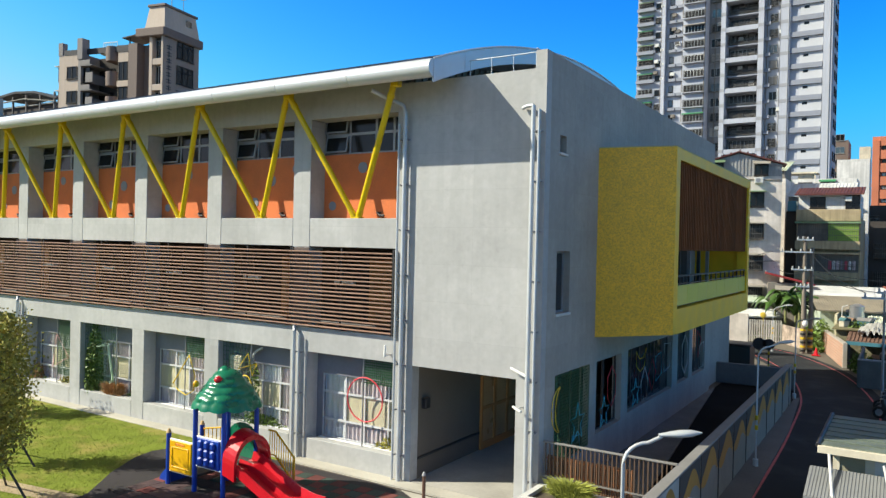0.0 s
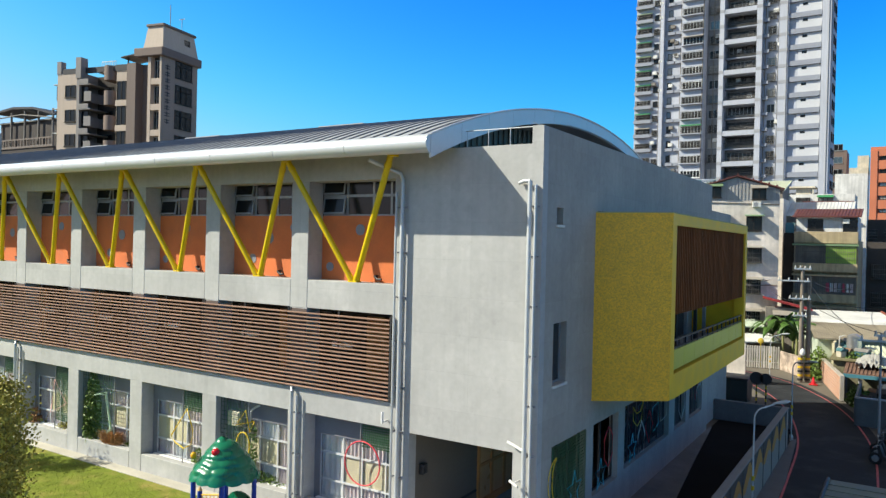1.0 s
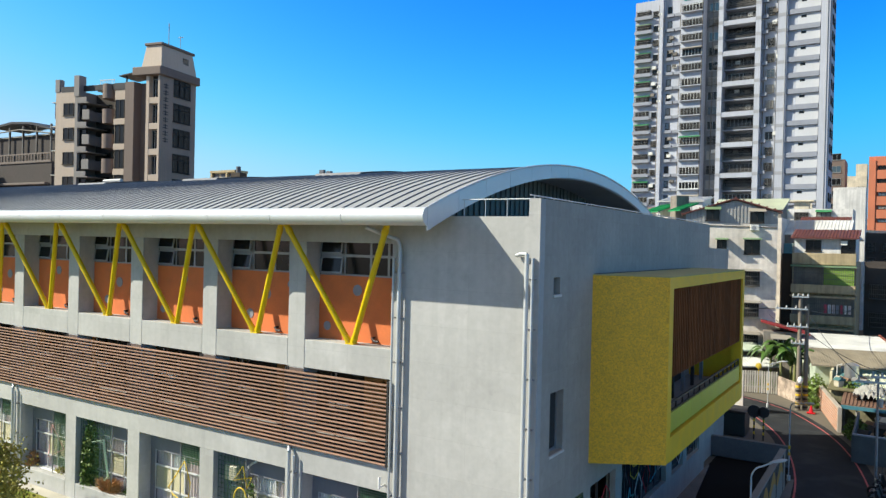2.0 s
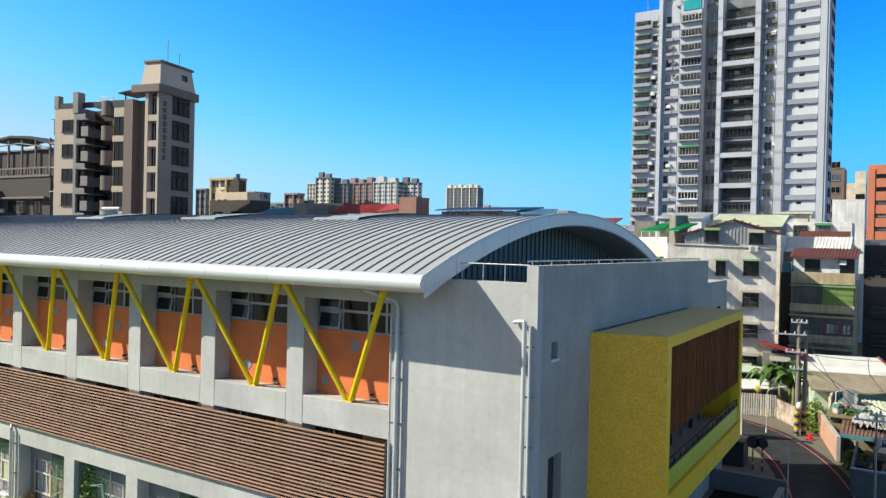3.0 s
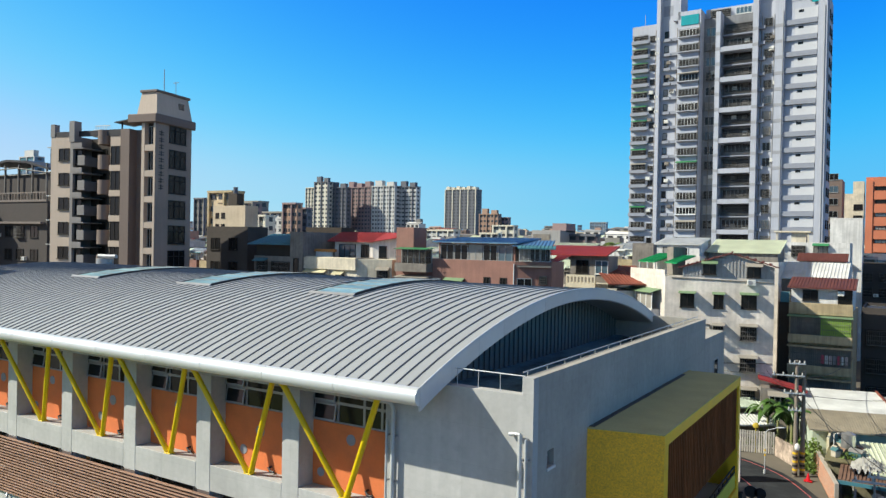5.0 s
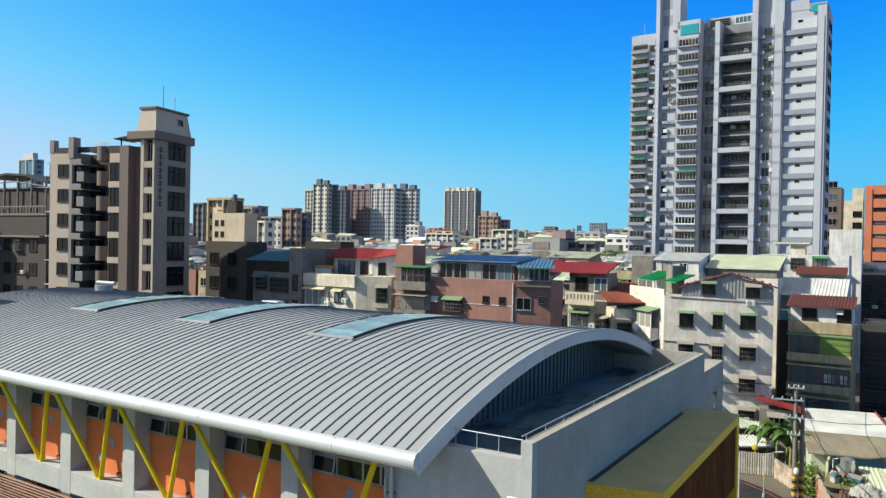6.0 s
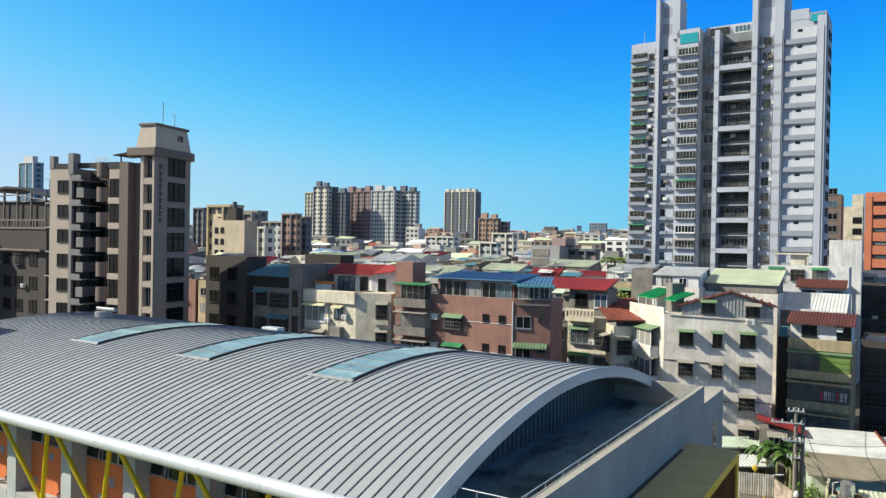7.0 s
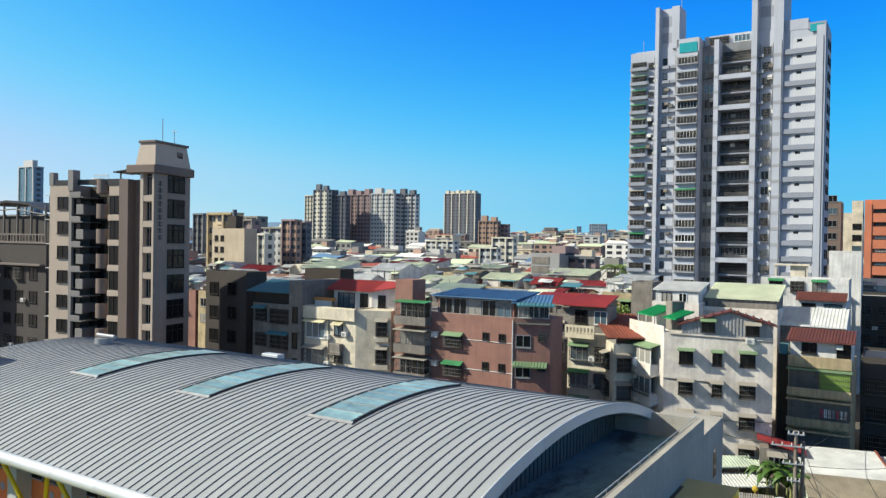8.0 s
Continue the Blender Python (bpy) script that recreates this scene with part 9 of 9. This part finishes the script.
part("stair_head", MB().box(3.0, 1.5, 21.6, 5.6, 3.4, 24.6), DARK_W, tk)
part("water_tower", MB().tube([(4.2, 2.4, 24.6), (4.2, 2.4, 26.0)], 0.5, 10), T_GREY, tk)
for f in range(4):
    for u in (0.8, 2.6):
        window(tk, (9.8, 3.6), "F", u, 19.2 - 2.4 * f, 1.1, 1.2, "d", 2, r=rc, pane=0)
tall("distant_block", "brown apartment block behind the tan one", -153.6, 130, 7.4, 7, 25.4, T_PINK, T_TAUPE, 6, 4)
tall("distant_block", "red-brown apartment block among low roofs", -144.6, 140, 5.2, 7, 25.6, T_BROWN, T_PINK, 6, 3)
tall("distant_block", "grey mid-rise apartment block far off", -182.93, 140, 4.8, 8, 27.62, T_TAUPE, T_GREY, 7, 4)
tall("distant_block", "grey apartment block with roof rooms", -175.16, 150, 10.5, 8, 27.07, T_TAUPE, T_TAUPE, 6, 4)
tall("distant_block", "pale grey low apartment block", -164.63, 150, 10.5, 8, 23.61, T_WHITE, T_TAUPE, 5, 4)
tall("distant_block", "slim brown apartment block far off", -175.56, 172, 4.8, 8, 26.35, T_PINK, T_PINK, 7, 2)
tall("distant_block", "dark brown apartment block far off", -175.09, 176, 6.7, 8, 26.28, T_GREY, T_PINK, 6, 3)
tall("distant_block", "cream block with ribbed front", -138.36, 120, 7.4, 8, 21.23, T_CREAM, T_CREAM, 4, 6)
gk2 = house("distant_block", "plain grey cement block", -56.0, 120, 0, 6.2, 8, 17.5, M("plain_cement", (0.33, 0.32, 0.31), 0.9, 0.1, 0.2, 2.0, 0.0, streak=0.1), "deck", 0.3)
part("stair_head", MB().box(3.2, 3, 17.5, 6.2, 8, 19.3), T_PINK, gk2)
for i in range(3):
    part("wall_panel", MB().box(0.3, -0.1, 12.0 + 1.8 * i, 4.0, 0, 13.4 + 1.8 * i), GREYB_W, gk2)
tall("distant_block", "brown tiled block with balconies", -50.2, 125, 6.0, 8, 17.2, T_PINK, T_GREY, 3, 3)
tall("distant_block", "cream stepped apartment block", -123.6, 230, 8.9, 8, 22.0, T_CREAM, T_CREAM, 4, 3)
tall("distant_block", "low white block far off", -106.8, 190, 6.4, 8, 18.4, T_WHITE, T_CREAM, 3, 3)
tall("distant_block", "long white block far off", -173.3, 260, 14.5, 9, 20.6, T_WHITE, T_CREAM, 4, 5)

# taken plots, so that no filler house stands in a placed one
TAKEN = [(-9, 30, 144, 184), (-20, -16, 68, 76), (-36, 0, 104, 126), (-60, -8, 36, 62), (-90, -48, 20, 62), (-15, 16, 36, 100), (-62, -40, 116, 136), (-126, -106, 90, 106), (-154, -134, 128, 150), (-142, -126, 116, 130), (-186, -152, 138, 186), (-126, -100, 186, 242), (-320, -240, 328, 380), (-442, -384, 694, 740), (-228, -202, 395, 420), (-402, -370, 196, 222)]


def free(x, y, w, d):
    return not any(x < b and x + w > a and y < q and y + d > p for a, b, p, q in TAKEN)


rf = random.Random(31)
WALLS = [OFFWHITE, CREAM_W, GREYB_W, TAN_W, CLEAN_W, PINK_TILE, T_TAUPE]
ROOFS = ["lime", "mint", "white", "lime", "white", "red", "beige", "rust", "white", "deck", "deck", "lime", "grey", "maroon"]
for row in range(11):
    y0 = 63 + 9.5 * row
    x = -26 - 1.05 * (y0 + 17) - 6
    while x < -8 + 0.06 * y0:
        w, d, h = rf.uniform(5, 9.5), rf.uniform(6, 8.5), rf.uniform(9.5, 13.2) - (1.5 if row == 0 else 0)
        x += w + (0.4 if rf.random() < 0.7 else 2.6)
        if not free(x - w, y0, w, d):
            continue
        th = house("town_house", rf.choice(("weathered town house with sheet-roofed top floor", "old town house with rooftop shed", "four-storey town house with patched roof")), x - w, y0 + rf.uniform(-0.8, 0.8), rf.uniform(-3, 3), w, d, h, rf.choice(WALLS), "deck", 0.45, group="town houses behind the school")
        rk = rf.choice(ROOFS)
        if rk != "deck":
            shed(th, 0.3, w - 0.3, 0.8 + rf.random() * 1.2, d - 0.3, h, rf.uniform(1.3, 2.0), rf.uniform(0.4, 1.1), rf.choice((CLEAN_W, GREYB_W, OFFWHITE)), rk, rf.choice(("x", "mono")))
        else:
            part("stair_head", MB().box(w * 0.55, d * 0.4, h, w * 0.95, d * 0.9, h + 2.2), rf.choice(WALLS), th)
        if rf.random() < 0.5:
            water_tank(th, rf.uniform(0.8, w * 0.45), 0.7, h, 0.4, 0.8)
        if row < 7:
            for f in range(2):
                u = 0.6
                while u + 1.6 < w:
                    window(th, (w, d), "F", u, h - 2.0 - 2.45 * f, 1.5, 1.3, rf.choice("dgw"), 2, rf.choice(("", "", "g", "w")), 0.35 if rf.random() < 0.3 else 0.0, r=rf)
                    u += rf.uniform(2.0, 2.8)
        junk = MB()
        for i in range(rf.randint(5, 9)):
            jx, jy, js = rf.uniform(0.3, w - 1.2), rf.uniform(0.2, 0.7), rf.uniform(0.2, 0.6)
            junk.box(jx, jy, h + 0.02, jx + js * 1.4, jy + js, h + 0.02 + js * rf.uniform(0.5, 1.6), rf.randint(0, 2))
        for i in range(rf.randint(1, 3)):
            jx, jy = rf.uniform(0.3, w - 0.3), rf.uniform(0.3, 0.6)
            junk.tube([(jx, jy, h), (jx, jy, h + rf.uniform(1.0, 2.6))], 0.04, 5, 2)
        # lean-to sheets on thin posts along the roof edge and over the top windows
        for i in range(rf.randint(3, 5)):
            lw, ld = rf.uniform(1.4, 3.2), rf.uniform(0.9, 2.0)
            lx, ly, lz = rf.uniform(0.0, max(0.1, w - lw)), rf.uniform(-0.5, d * 0.45), h + rf.uniform(0.7, 2.3)
            junk.extrude([(lx, ly, lz), (lx + lw, ly, lz), (lx + lw, ly + ld, lz + rf.uniform(0.2, 0.5)), (lx, ly + ld, lz + rf.uniform(0.2, 0.5))], (0, 0, 0.05), rf.choice((3, 4, 5, 6, 7, 7, 8)))
            for px, py in ((lx + 0.08, ly + 0.08), (lx + lw - 0.14, ly + 0.08)):
                junk.box(px, py, h, px + 0.07, py + 0.07, lz + 0.02, 2)
            if rf.random() < 0.6:
                junk.box(lx + 0.1, ly + ld * 0.45, h + 0.02, lx + lw * rf.uniform(0.5, 0.95), ly + ld * 0.5, lz, rf.choice((1, 2, 9)))
        tagged(part("rooftop_clutter", junk, [AC_W, GREYB_W, CAGE, RF["lime"], RF["white"], RF["mint"], RF["grey"], RF["deck"], RF["teal"], DARK_W], th), kind="stuff")

# the joined low city out to the horizon
FAR_MATS = [M("far_" + n, c, 0.8, 0.1, 0.05, 0.5, 0.0, island=0.25) for n, c in (("white", (0.64, 0.61, 0.57)), ("cream", (0.54, 0.46, 0.35)), ("grey", (0.22, 0.21, 0.20)), ("pinkish", (0.38, 0.25, 0.20)), ("brown", (0.17, 0.12, 0.10)), ("lime_roof", (0.50, 0.55, 0.38)), ("white_roof", (0.74, 0.73, 0.71)), ("red_roof", (0.30, 0.07, 0.05)), ("grey_roof", (0.25, 0.25, 0.25)), ("blue_roof", (0.10, 0.20, 0.34)), ("dark_window", (0.03, 0.032, 0.036)))]
city = MB()
dist = 168.0
while dist < 1900:
    step = 9 + dist * 0.018
    a = -0.50
    while a < 1.22:
        s_ = rf.uniform(6, 11) * (1 + dist / 1200)
        a += (s_ * rf.uniform(1.05, 1.5)) / dist
        x, y = 7 - math.sin(a) * dist, -17 + math.cos(a) * dist + rf.uniform(-3, 3)
        if not free(x - 2, y - 2, s_ + 4, s_ + 4):
            continue
        h = rf.uniform(9, 15) if dist < 330 else rf.uniform(9, 17) + (rf.random() ** 5) * dist * 0.022 + max(0, dist - 700) * rf.uniform(0, 0.010)
        m = rf.choice((0, 0, 1, 1, 2, 2, 3, 4))
        city.box(x, y, 0, x + s_, y + s_ * 0.8, h, m)
        rk = rf.choice((5, 5, 6, 6, 7, 8, 8, 9, m, m))
        city.extrude([(x - 0.3, y - 0.3, h), (x + s_ + 0.3, y - 0.3, h), (x + s_ + 0.3, y + s_ * 0.4, h + rf.uniform(0.2, 1.6)), (x - 0.3, y + s_ * 0.4, h + rf.uniform(0.2, 1.6))], (0, 0, 0.12), rk)
        if rf.random() < 0.55:
            city.box(x + s_ * 0.55, y + s_ * 0.3, h, x + s_ * 0.9, y + s_ * 0.6, h + rf.uniform(1.5, 3.0), rf.choice((0, 1, 2, 3)))
        if dist < 900:
            for f in range(3 if dist < 500 else 2):
                zz = h - 2.2 - 2.6 * f
                n = 3 if dist < 500 else 2
                for i in range(n):
                    city.box(x + s_ * (i + 0.18) / n, y - 0.1, zz, x + s_ * (i + 0.75) / n, y + 0.1, zz + 1.4, 10)
        elif h > 22:
            for f in range(4):
                city.box(x + s_ * 0.1, y - 0.2, h - 3.5 - 4 * f, x + s_ * 0.9, y + 0.1, h - 1.8 - 4 * f, 10)
    dist += step
tagged(part("distant_city", city, FAR_MATS), "low dense city roofs reaching the horizon", "city", kind="stuff")

# palm and trees among the roofs
pt = thing("palm_tree", "tall palm among the rooftops", "tree", at=(-42.7, 132, 0))
part("trunk", MB().tube([(0, 0, 0), (0.3, 0, 8), (0.2, 0, 15.2)], 0.3, 8, r1=0.2), BARK, pt)
rp = random.Random(6)
for i in range(22):
    a_, up_ = i * 2.4, rp.uniform(-0.3, 1.2)
    fr_ = MB()
    for q in range(14):
        u = (q + 1) / 14
        cx_, cz_ = 3.4 * u, 15.2 + up_ * 2.2 * u - 2.6 * u * u
        for s_ in (-1, 1):
            fr_.face([(cx_, 0, cz_), (cx_ + 0.16, 0, cz_), (cx_ + 0.5, s_ * 0.8 * (1 - 0.4 * u), cz_ - 0.4)])
    fr_.tube([(3.4 * u / 6, 0, 15.2 + up_ * 2.2 * u / 6 - 2.6 * (u / 6) ** 2) for u in range(7)], 0.04, 4)
    part("frond", fr_, LEAF_DARK, pt, at=Matrix.Translation((0.2, 0, 0)) @ pose(0, 0, 0, 0, 0, math.degrees(a_)))


def round_tree(x, y, h, r0, n, seed):
    r = random.Random(seed)
    th = thing("city_tree", "dark leafy tree among the roofs", "tree", at=(x, y, 0), group="city trees")
    part("trunk", MB().tube([(0, 0, 0), (0, 0, h * 0.7)], 0.25, 7, r1=0.1), BARK, th)
    cr = MB()
    for b in range(9):
        c0 = Vector((r.gauss(0, r0 * 0.45), r.gauss(0, r0 * 0.45), h - r0 + r.uniform(-0.5, 0.8) * r0))
        for i in range(n // 9):
            d = Vector((r.gauss(0, 1), r.gauss(0, 1), r.gauss(0, 0.8))).normalized() * (r0 * 0.5 * r.random() ** 0.4)
            leaf(cr, c0 + d, 0.42 * r.uniform(0.6, 1.4), r)
    part("crown", cr, LEAF_DARK, th)


for x, y, h in ((-39.5, 128, 14.0), (-45, 126, 12.5), (-20.5, 74, 12.6), (-40, 74, 12.5), (-9.6, 63, 12.0)):
    round_tree(x, y, h, 2.4, 1400, int(-x * 10))

# far hills, with the blue of distance haze put into their colour
hills = MB().grid(lambda u, v: (-2300 + 3300 * u, 1980 + 400 * v, max(0.0, math.sin(math.pi * v)) * (52 + 26 * math.sin(9 * u + 1) + 16 * math.sin(23 * u) + 6 * math.sin(61 * u)) - 1), 120, 8)
flat("hills", hills, M("hazy_blue_hills", (0.12, 0.20, 0.30), 1.0, 0.1, 0.01, 0.1, 0.0), "low hazy blue hills on the horizon", "backdrop")
